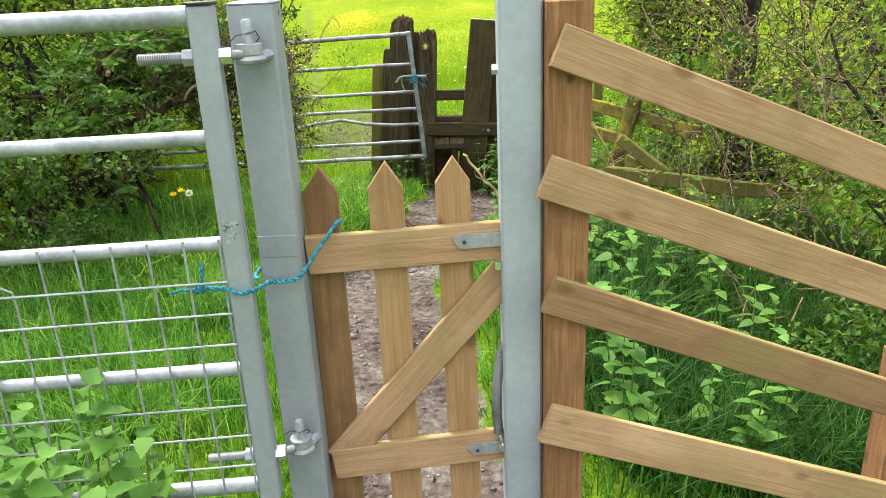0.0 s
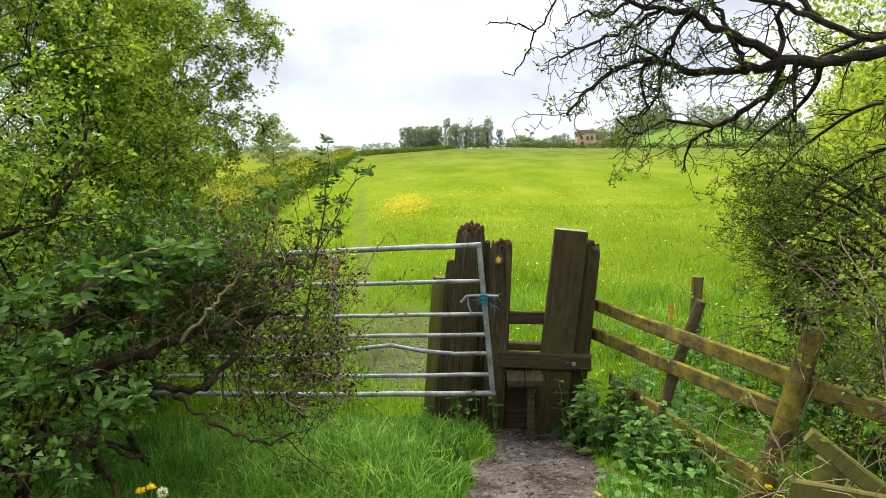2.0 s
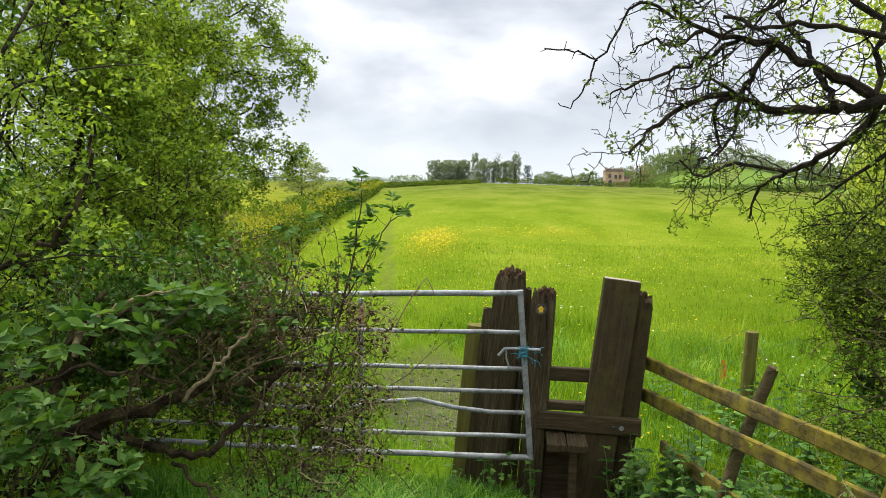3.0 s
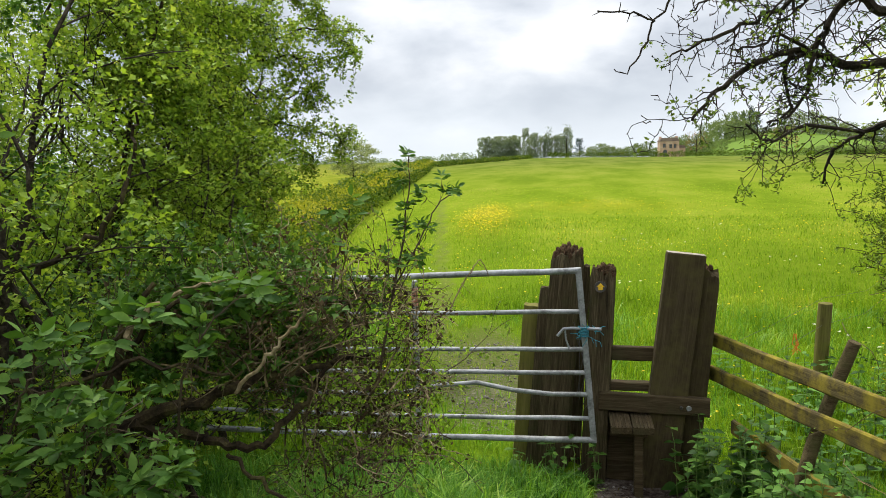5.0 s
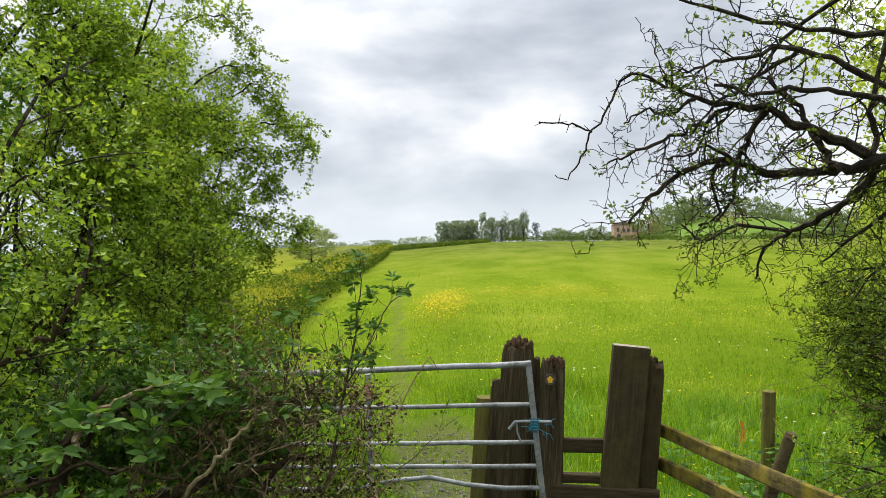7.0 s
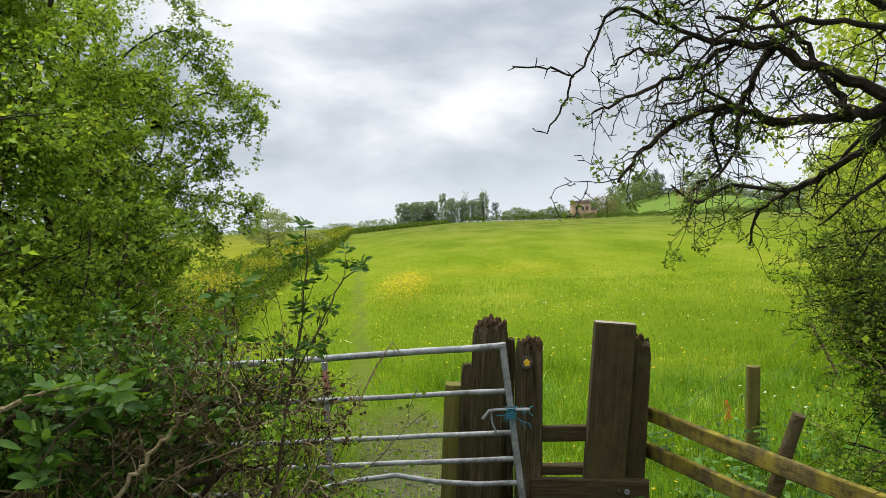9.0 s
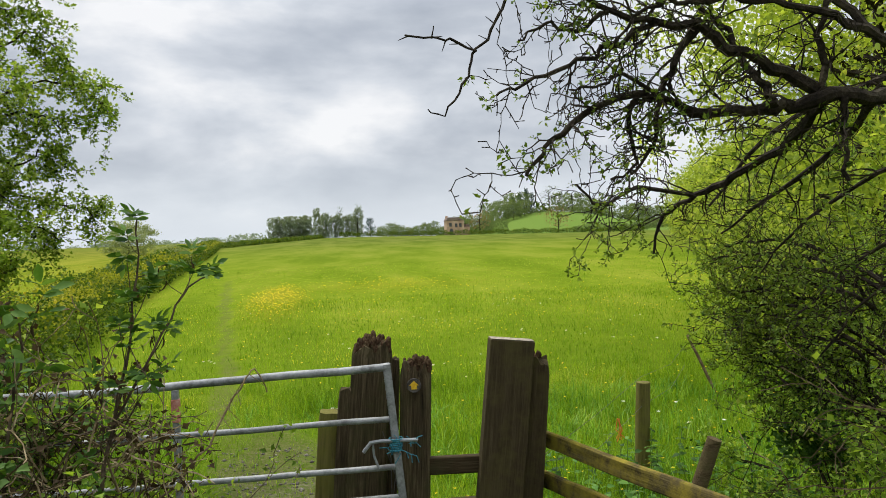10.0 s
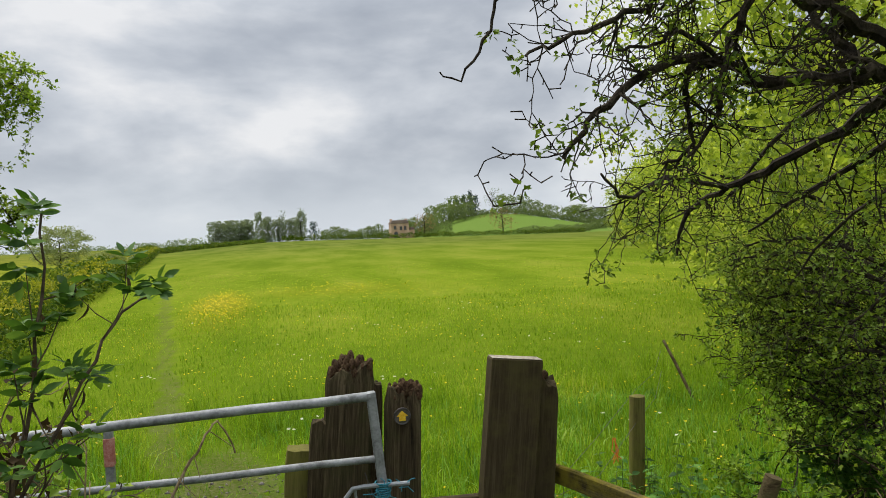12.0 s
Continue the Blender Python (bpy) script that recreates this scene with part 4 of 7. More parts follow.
post_thing(-0.555, 7.70, -0.7, 1.115, 0.225, 0.20, 3, old_oak, "thick old split oak gatepost with a mossy rotted top", (5.2, 0), 0.09, True, 0.016)
post_thing(-0.385, 7.80, -0.7, 0.98, 0.09, 0.10, 4, old_oak, "narrow dark split post behind the gate", (3.5, 0), 0.05, False, 0.01)
post_thing(-0.675, 7.72, -0.7, 0.83, 0.12, 0.10, 5, old_oak, "low grey old oak board post", (5.2, 0), 0.02, False)
post_thing(-0.765, 7.80, -0.7, 0.68, 0.15, 0.14, 7, green_post, "low round-topped post green with algae", (4.6, 0), 0.01, False, 0.003)
dp, dm = post_thing(-0.235, 7.60, -0.7, 0.985, 0.175, 0.15, 9, old_oak, "dark leaning oak post with a yellow waymark arrow", (2.8, 0), 0.11, True, 0.013)
disc = part("waymark", Geo().tube([(-0.178, 7.502, 0.852), (-0.178, 7.515, 0.852)], [0.036, 0.036], 22), dark_steel, dp, None, "dark waymark disc with a yellow arrow")
part("arrow", Geo().prism([(-0.015, -0.022), (0.015, -0.022), (0.015, 0.0), (0.027, 0.0), (0, 0.026), (-0.027, 0.0), (-0.015, 0.0)], 0.002, 0.0004), yellow_disc, disc, Matrix.Translation((-0.178, 7.5005, 0.852)))
part("rim", Geo().tube(ring_points((-0.178, 7.503, 0.852), 0.037, "y", 24), [0.004] * 25, 6), dark_steel, disc)
g = Geo()
for i in range(5):
    x = -0.36 + 0.02 * i
    g.tube([(x + R.uniform(-.01, .01), 7.53, 0.6 - i * 0.09), (x + 0.04, 7.52, 0.45 - i * 0.1), (x + R.uniform(-.02, .05), 7.53, 0.1 - i * 0.03)], [0.003] * 3, 5)
single("loose_wire", g, dark_steel, "thin rusty wire hanging on the old gatepost", "wire")

# field gate
fg = thing("field_gate", pose(-1.2, 7.38, -0.2), "old grey seven-bar tubular steel field gate with one bent bar", "gate")
part("stile", Geo().box(-0.021, 0.021, -0.018, 0.018, 0, 1.215, 0.006, 4), old_zinc, fg, pose(-0.232, 7.37, -0.205, 0, -4.6, 0))
FGL = -3.35
for z0, bend in ((0.985, 0), (0.705, 0), (0.448, 0), (0.285, 0), (0.135, 1), (-0.035, 0), (-0.185, 0)):
    xr = -0.232 - (z0 + 0.205) * 0.0805
    zl = z0 - 0.055 * (z0 > 0.9) - 0.03 * (z0 < 0.9)
    r = 0.0215 if z0 in (0.985, -0.185) else 0.0165
    p = [(xr, 7.37, z0)]
    for i in range(1, 13):
        f = i / 12
        z = z0 + (zl - z0) * min(f * 2, 1) + R.uniform(-0.003, 0.003)
        if bend:
            z += 0.085 * math.exp(-((f - 0.27) / 0.10) ** 2) - 0.02 * f
        p.append((xr + (FGL - xr) * f, 7.37 + 0.09 * f, z))
    part("bar", limb(Geo(), p, r, r, random.Random(1), 2, 0.0)[0] and Geo().tube(p, [r] * 13, 12), old_zinc, fg, None, "bent bar" if bend else "")
part("upright", Geo().box(FGL - 0.018, FGL + 0.018, 7.42, 7.45, -0.22, 0.93, 0.004), old_zinc, fg)
part("latch", Geo().tube([(-0.47, 7.34, 0.545), (-0.43, 7.335, 0.595), (-0.38, 7.335, 0.60), (-0.18, 7.335, 0.595)], [0.010] * 4, 8), gate_zinc, fg, None, "sliding steel latch")
part("latch_rod", Geo().tube([(-0.42, 7.345, 0.60), (-0.415, 7.35, 0.52), (-0.39, 7.35, 0.45)], [0.007] * 3, 6), gate_zinc, fg)
bw = thing("blue_twine", pose(-0.3, 7.34, 0.62), "frayed blue baler twine wound round the gate latch", "twine")
g, rng = Geo(), random.Random(4)
for i in range(7):
    part("winding", Geo().tube(ring_points((-0.295, 7.352, 0.545 + 0.010 * i), 0.031 + rng.uniform(-.004, .006), "z", 12), [0.0042] * 13, 5), blue_cord, bw)
g = Geo()
for i in range(14):
    a = rng.uniform(0, 6.3)
    p = Vector((-0.295 + rng.uniform(-.05, .09), 7.33, 0.555 + rng.uniform(-.04, .04)))
    q = p + Vector((math.cos(a) * 0.07, rng.uniform(-.02, .01), math.sin(a) * 0.06))
    g.tube([p, p.lerp(q, 0.5) + Vector((0.01, 0, 0.012)), q], [0.0024] * 3, 4)
tagged(part("frayed_end", g, blue_cord, bw), kind="stuff")
gpost = thing("gate_prop", pose(-1.6, 8.0, 0), "thin steel prop post behind the field gate with a red band", "post")
part("shaft", Geo().box(-1.60, -1.56, 7.98, 8.02, -0.6, 0.82, 0.004, 4), old_zinc, gpost)
part("band", Geo().box(-1.603, -1.557, 7.977, 8.023, 0.62, 0.76, 0.003), speckled("faded_red", (0.30, 0.10, 0.07), (0.42, 0.17, 0.13), (0.5, 0.28, 0.22), 20, 80, 0.8), gpost)

# stile
st = thing("stile", pose(0.2, 7.6, -0.5), "dark weathered timber stile with one step and two low rails", "stile")
tall = part("tall_post", Geo().box(-0.127, 0.127, -0.055, 0.055, 0, 1.76, 0.006, 10), stile_wood, st, pose(0.188, 7.56, -0.68, -0.5, 6.7, 0), "tall leaning squared post with a pale cut top")
part("cut_top", Geo().box(-0.124, 0.124, -0.052, 0.052, 0, 0.003, 0.001), speckled("cut_end", (0.20, 0.16, 0.12), (0.30, 0.255, 0.20), (0.40, 0.35, 0.28), 30, 120, 0.9), tall, pose(0.188, 7.56, -0.68, -0.5, 6.7, 0) @ Matrix.Translation((0, 0, 1.7605)))
part("side_post", weathered_post(1.66, 0.15, 0.15, 21, 0.07, 0.007, 0.05), stile_wood, st, pose(0.405, 7.69, -0.70, 0, 5.6, 0))
part("side_moss", crumble(0.10, 0.10, 23, 14), moss_top, st, pose(0.565, 7.69, 0.93))
for a, b, w, t in (((-0.13, 7.63, 0.365), (0.30, 7.63, 0.355), 0.10, 0.05), ((-0.18, 7.66, 0.12), (0.30, 7.66, 0.11), 0.06, 0.08), ((-0.19, 7.53, 0.045), (0.545, 7.50, 0.015), 0.125, 0.06)):
    part("rail", Geo().plank((Vector(b) - Vector(a)).length, w, t, 0.006, 8, 0.002, R, 0.004), stile_rail, st, along(a, b))
for x in (0.355, 0.405):
    part("bolt", Geo().tube([(x, 7.475, 0.02 if x > 0.36 else 0.025), (x, 7.462, 0.02)], [0.017 if x > 0.36 else 0.011] * 2, 12), old_zinc if x > 0.36 else dark_steel, st)
for i in range(2):
    x0 = -0.135 + i * 0.143
    part("step_board", Geo().plank(0.36, 0.138, 0.045, 0.006, 6, 0.001, R, 0.002), stile_rail, st, along((x0 + 0.08, 7.26, -0.075), (x0 + 0.08, 7.62, -0.062), (1, 0, 0)), "grooved worn step board")
for i in range(12):
    x = -0.13 + i * 0.0238
    g = Geo().tube([(x + 0.01, 7.265, -0.050), (x + 0.01, 7.60, -0.038)], [0.004, 0.004], 5)
    part("tread_rib", g, stile_rail, st)
part("step_leg", Geo().box(0.03, 0.09, 7.30, 7.37, -0.75, -0.099, 0.006, 3), stile_rail, st)
part("step_bearer", Geo().box(-0.06, 0.12, 7.31, 7.35, -0.14, -0.099, 0.004), stile_rail, st)
part("back_board", Geo().box(-0.20, 0.10, 7.62, 7.66, -0.7, 0.06, 0.006, 3), stile_rail, st)

# tumbledown rail fence
rf = thing("rail_fence", pose(1.0, 6.6, -0.4), "tumbledown post and rail fence yellow with lichen", "fence")
for a, b, w in (((0.60, 7.79, 0.435), (1.62, 4.80, 0.50), 0.098), ((0.57, 7.82, 0.19), (1.34, 5.57, 0.275), 0.10), ((0.70, 7.48, -0.105), (1.27, 5.78, -0.165), 0.10)):
    part("rail", Geo().plank((Vector(b) - Vector(a)).length, w, 0.035, 0.008, 14, 0.004, R, 0.01), lichen_rail, rf, along(a, b))
part("post", Geo().tube([(0.88, 6.78, -0.40), (0.985, 6.75, 0.08), (1.09, 6.71, 0.45), (1.16, 6.68, 0.68)], [0.040, 0.039, 0.037, 0.034], 10), rotten, rf, None, "leaning split brown post")
part("post", Geo().tube([(1.10, 5.50, -0.46), (1.19, 5.49, -0.05), (1.305, 5.48, 0.42), (1.40, 5.48, 0.78)], [0.062, 0.058, 0.056, 0.052], 12), lichen_rail, rf, None, "leaning round post yellow with lichen")
part("wire_tie", Geo().tube(ring_points((1.335, 5.45, 0.52), 0.062, "z", 14), [0.003] * 15, 5), dark_steel, rf)
stake = single("stake", Geo().tube([(1.86, 9.55, -0.75), (1.89, 9.555, 0.0), (1.908, 9.555, 0.352), (1.908, 9.555, 0.356)], [0.062, 0.062, 0.060, 0.054], 14), green_post, "round olive-brown fence stake standing in long grass", "stake")
single("stake", Geo().tube([(3.98, 12.5, -0.5), (3.80, 12.6, -0.02), (3.70, 12.7, 0.26)], [0.02, 0.02, 0.017], 8), dead_wood, "leaning brown stake at the meadow's edge", "stake")
g = Geo()
for dz in (0.25, 0.0):
    g.tube([(0.62, 7.8, 0.28 + dz * .2), (1.2, 8.6, 0.10 + dz), (1.88, 9.52, 0.16 + dz), (2.8, 11.1, -0.05 + dz), (3.66, 12.7, -0.12 + dz)], [0.0017] * 5, 5)
single("fence_wire", g, dark_steel, "slack rusty wire strung between the stakes", "wire")
tw = random.Random(8)
g = Geo()
for i in range(4):
    x, z = 1.56 + tw.uniform(-.015, .015), 0.15
    g.tube([(x, 9.2, z), (x + tw.uniform(-.035, .035), 9.19, z - 0.09), (x + tw.uniform(-.03, .05), 9.18, z - tw.uniform(.14, .2))], [0.004] * 3, 5)
single("orange_twine", g, orange_cord, "tuft of orange baler twine knotted on the fence wire", "twine")

# broken boards lying against the hedge
for a, b, w, t in (((0.99, 4.66, 0.30), (1.95, 4.40, 0.22), 0.095, 0.035), ((1.08, 4.75, 0.50), (1.75, 4.35, -0.02), 0.075, 0.03), ((1.02, 4.72, 0.20), (1.65, 4.2, -0.22), 0.07, 0.03),
                   ((1.18, 4.9, -0.3), (1.22, 4.85, 0.35), 0.12, 0.06)):
    single("broken_board", Geo().plank((Vector(b) - Vector(a)).length, w, t, 0.007, 8, 0.004, R, 0.015), green_post, "broken rotten board leaning in the brambles", "board", along(a, b), "broken boards")
g = Geo()
limb(g, [(0.078, 3.88, 0.65), (0.19, 3.88, 0.50), (0.30, 3.9, 0.36), (0.42, 3.92, 0.20), (0.62, 3.97, -0.08), (0.78, 4.0, -0.34)], 0.006, 0.011, R, 5, 0.005)
limb(g, [(0.19, 3.88, 0.50), (0.185, 3.87, 0.55), (0.20, 3.87, 0.585)], 0.005, 0.003, R, 3, 0.002)
limb(g, [(0.42, 3.92, 0.20), (0.50, 3.87, 0.25), (0.56, 3.87, 0.26)], 0.005, 0.003, R, 3, 0.003)
single("stick", g, pale_stick, "long pale broken stick leaning over the path", "stick")


# ---- shrubs and trees ----
def plant(name, geo, mat, leaf_mesh, leaf_name, label, category, base, trunk_name="trunk", extra=(), group=""):
    t = thing(name, Matrix.Translation(base), label, category, group)
    tagged(part(trunk_name, geo, mat, t), kind="stuff" if trunk_name == "cane" else "")
    if leaf_mesh:
        tagged(part(leaf_name, leaf_mesh, None, t), kind="stuff")
    for n, me, lab in extra:
        part(n, me, None, t, None, lab)
    return t


def bush(name, seed, feet, height, spread, r, level, kids, leaf, per, jitter, mat_leaf, label, category, droop=0.03, bias=(0, 0, 0), kink=0.2, mat=None, length=None, trunk="trunk", wide=0.62, group="", ok=None, skirt=0.02):
    """A shrub of several stems from places on the ground."""
    rng, rg = random.Random(seed), np.random.default_rng(seed)
    g, tips = Geo(), []
    for x, y in feet:
        d = Vector((rng.gauss(0, spread), rng.gauss(0, spread), 1)) + Vector(bias)
        grow(g, rng, on(x, y, -0.1), d, height * rng.uniform(0.75, 1.15), r * rng.uniform(0.7, 1.2), level, tips, kink, droop, kids, 0.95, 8, 0.12, ok)
    tufts = [t for t in tips if rng.random() < 0.8]
    tufts += [(t[0] + Vector((rng.gauss(0, 1.5 * jitter), rng.gauss(0, 1.5 * jitter), rng.gauss(0, jitter))), t[1]) for t in tips if rng.random() < 0.7]
    me = rosettes("leaves", tufts, max(2, int(per * 0.6)), leaf, mat_leaf, rg, jitter * 0.35, wide * 1.2, 0.8, lambda p: p[:, 2] > ground_z(p[:, 0], p[:, 1]) + skirt)
    c = Vector((sum(f[0] for f in feet) / len(feet), sum(f[1] for f in feet) / len(feet), 0))
    return plant(name, g, mat or bark, me, "foliage", label, category, on(c.x, c.y), trunk, (), group)


# hawthorn over the stile: trunk, reaching limbs and zigzag spurs
def hawthorn_over_stile():
    rng, rg = random.Random(42), np.random.default_rng(42)
    g, tips = Geo(), []
    limb(g, [(2.42, 6.35, -0.6), (2.44, 6.32, 0.8), (2.38, 6.3, 1.9), (2.45, 6.35, 3.2), (2.3, 6.4, 4.6)], 0.115, 0.05, rng, 6, 0.012)
    plan = [
        ([(2.4, 6.3, 2.3), (1.95, 6.3, 2.21), (1.7, 6.25, 2.17), (1.45, 6.2, 2.185), (1.33, 6.25, 2.14), (1.21, 6.3, 2.14), (1.01, 6.35, 2.15), (0.84, 6.35, 2.19), (0.71, 6.35, 2.22), (0.47, 6.3, 2.13), (0.31, 6.3, 2.02), (0.23, 6.3, 1.9)], 0.037, 0.007, 26, 0.34, 2, 0.02),
        ([(1.45, 6.2, 2.19), (1.31, 6.25, 2.28), (1.09, 6.25, 2.38), (0.94, 6.25, 2.47), (0.78, 6.3, 2.51), (0.59, 6.3, 2.56), (0.43, 6.3, 2.67)], 0.03, 0.010, 20, 0.36, 2, 0.0),
        ([(1.26, 6.25, 2.15), (1.23, 6.3, 2.25), (1.2, 6.4, 2.4), (1.14, 6.45, 2.53), (1.03, 6.5, 2.69)], 0.02, 0.012, 8, 0.3, 2, 0.0),
        ([(1.45, 6.2, 2.18), (1.55, 6.6, 2.06), (1.49, 7.05, 1.92), (1.4, 7.3, 1.84), (1.27, 7.45, 1.73), (1.23, 7.52, 1.52)], 0.027, 0.007, 20, 0.32, 2, 0.04),
        ([(2.4, 6.3, 2.4), (1.95, 6.2, 2.30), (1.61, 6.1, 2.39), (1.36, 6.1, 2.49), (1.12, 6.1, 2.54), (0.86, 6.1, 2.53), (0.64, 6.1, 2.58)], 0.021, 0.008, 9, 0.30, 2, 0.0),
        ([(1.45, 6.2, 2.19), (1.44, 6.2, 2.35), (1.42, 6.15, 2.52), (1.5, 6.1, 2.9)], 0.016, 0.012, 5, 0.3, 2, 0.0),
        ([(1.53, 6.2, 2.16), (1.53, 6.2, 2.0), (1.54, 6.2, 1.83)], 0.014, 0.009, 4, 0.22, 1, 0.1),
        ([(1.4, 7.3, 1.84), (1.02, 7.2, 1.88), (0.79, 7.1, 1.80), (0.64, 7.0, 1.90)], 0.014, 0.005, 14, 0.30, 2, 0.03),
        ([(0.71, 6.35, 2.22), (0.67, 6.35, 2.08), (0.72, 6.4, 1.95), (0.61, 6.4, 1.88)], 0.012, 0.005, 14, 0.26, 2, 0.02),
        ([(0.78, 6.3, 2.51), (0.61, 6.3, 2.41), (0.42, 6.3, 2.34), (0.24, 6.3, 2.27), (0.12, 6.3, 2.22)], 0.014, 0.004, 16, 0.26, 2, 0.01),
        ([(0.59, 6.3, 2.56), (0.46, 6.3, 2.48), (0.33, 6.3, 2.50), (0.22, 6.3, 2.44)], 0.011, 0.004, 9, 0.2, 1, 0.0),
        ([(0.84, 6.35, 2.19), (0.66, 6.3, 2.30), (0.55, 6.3, 2.26), (0.42, 6.3, 2.24)], 0.010, 0.004, 10, 0.24, 2, 0.02),
        ([(0.94, 6.25, 2.47), (0.86, 6.3, 2.32), (0.80, 6.3, 2.20), (0.78, 6.35, 2.02), (0.70, 6.4, 1.9)], 0.018, 0.006, 16, 0.24, 2, 0.02),
        ([(1.7, 6.25, 2.17), (1.8, 6.7, 2.0), (1.75, 7.2, 1.8), (1.68, 7.6, 1.62)], 0.02, 0.006, 13, 0.34, 2, 0.06),
        ([(2.40, 6.3, 2.8), (1.95, 6.35, 2.85), (1.4, 6.3, 2.84), (0.9, 6.2, 2.92), (0.5, 6.2, 3.05)], 0.022, 0.007, 9, 0.36, 2, 0.0),
        ([(2.44, 6.3, 3.2), (1.9, 5.9, 3.1), (1.3, 5.7, 3.02), (0.8, 5.8, 2.95)], 0.020, 0.006, 8, 0.36, 2, 0.02),
        ([(2.44, 6.3, 3.4), (2.0, 6.8, 3.4), (1.5, 7.3, 3.2), (1.2, 7.6, 2.8)], 0.030, 0.007, 10, 0.42, 2, 0.03),
        ([(2.44, 6.3, 2.3), (2.3, 7.0, 2.4), (2.05, 7.7, 2.2), (1.85, 8.1, 1.8)], 0.028, 0.006, 16, 0.42, 2, 0.05),
        ([(2.4, 6.3, 2.4), (2.1, 5.4, 2.5), (1.8, 4.9, 2.3), (1.65, 4.6, 1.95)], 0.024, 0.006, 9, 0.40, 2, 0.05),
        ([(2.4, 6.3, 1.9), (2.2, 5.6, 1.8), (1.95, 5.2, 1.55), (1.8, 5.0, 1.25)], 0.022, 0.006, 13, 0.45, 2, 0.05),
    ]
    plan += [
        ([(1.61, 6.1, 2.39), (1.4, 6.2, 2.62), (1.1, 6.2, 2.76), (0.83, 6.2, 2.74), (0.62, 6.2, 2.70), (0.47, 6.2, 2.66)], 0.018, 0.005, 22, 0.26, 2, 0.0),
        ([(1.1, 6.2, 2.76), (0.85, 6.2, 2.62), (0.68, 6.22, 2.50), (0.55, 6.25, 2.35)], 0.013, 0.005, 16, 0.24, 2, 0.02),
    ]
    plan += [([(2.42, 6.35, 1.5 + 0.16 * i), (2.25 - 0.03 * (i % 3), 6.55 + 0.08 * (i % 4), 1.5 + 0.15 * i), (2.0, 6.75 + 0.16 * (i % 4), 1.3 + 0.13 * i), (1.8 - 0.05 * (i % 3), 6.85 + 0.2 * (i % 4), 1.0 + 0.115 * i)], 0.018, 0.004, 15, 0.38, 2, 0.05) for i in (0, 1, 3)]
    # the thicket of low limbs beyond the rail fence
    low = [([(2.75 + 0.1 * math.sin(i), 7.2 + 0.13 * (i % 5), 0.2 + 0.09 * i), (2.45, 7.5 + 0.1 * (i % 4), 0.55 + 0.085 * i), (2.15, 7.7 + 0.12 * (i % 3), 0.68 + 0.08 * i), (2.1 - 0.024 * i - 0.1 * math.sin(2.1 * i), 7.85 + 0.1 * (i % 3), 0.74 + 0.072 * i)], 0.017, 0.004, 17, 0.36, 2, 0.03) for i in range(12)]
    for pts, r0, r1, count, length, level, droop in plan + low:
        bough(g, rng, pts, r0, r1, int(count * 1.25), length, level, tips, droop, 0.12)
    # the long bare twig that reaches over the path
    fine, rad = limb(g, [(0.45, 6.3, 2.62), (0.30, 6.3, 2.70), (0.217, 6.3, 2.664), (0.163, 6.3, 2.57), (0.11, 6.3, 2.48), (0.044, 6.3, 2.405), (-0.05, 6.3, 2.44), (-0.126, 6.3, 2.452), (-0.234, 6.29, 2.463)], 0.009, 0.0035, rng, 3, 0.004)
    limb(g, [(0.044, 6.3, 2.405), (0.02, 6.3, 2.33), (-0.026, 6.3, 2.237), (-0.092, 6.3, 2.154), (-0.153, 6.3, 2.174)], 0.006, 0.0025, rng, 3, 0.004)
    limb(g, [(-0.126, 6.3, 2.452), (-0.118, 6.3, 2.50)], 0.004, 0.002, rng, 3, 0.002)
    for k in range(12):
        j = 3 + 2 * k
        if j < len(fine) - 1:
            a = fine[j]
            d = Vector((rng.gauss(0, 1), rng.gauss(0, 0.6), rng.gauss(0, 1))).normalized()
            g.tube([a, a + d * 0.028, a + d * 0.045], [0.003, 0.002, 0.001], 4)
    leafy = lambda p: rg.random(len(p)) < np.clip(0.10 + 0.42 * (wobble(p[:, 0] * 5 + 1, p[:, 2] * 6) > 0.10) + 0.25 * smooth(1.5, 1.9, p[:, 0]) + 0.4 * smooth(1.75, 1.45, p[:, 2]) - 0.4 * smooth(2.1, 2.4, p[:, 2]) * smooth(1.1, 1.5, p[:, 0]), 0, 0.9)
    me = rosettes("leaves", tips, 5, 0.027, twig_leaf, rg, 0.005, 0.62, 0.6, leafy)
    plant("hawthorn_tree", g, bark, me, "foliage", "old hawthorn with dark zigzag branches and sparse spring leaves", "tree", on(2.42, 6.35), "trunk")


hawthorn_over_stile()

# tall hawthorn hedge
def behind_gate(p):
    # the hedge face runs back to the left of the field gate, and stands off over the dead limbs
    edge = (-1.5 if p.y > 8 else -1.1) - 0.345 * (p.y - 4.0) + 0.22 * math.sin(3.1 * p.z + 1.7 * p.y) + 0.12 * math.sin(7.3 * p.z + 1.0)
    if p.y < 8:
        edge -= 0.5
        if p.z < 1.35 and p.y < 6.4:
            edge = min(edge, -2.5)
    return p.x < edge


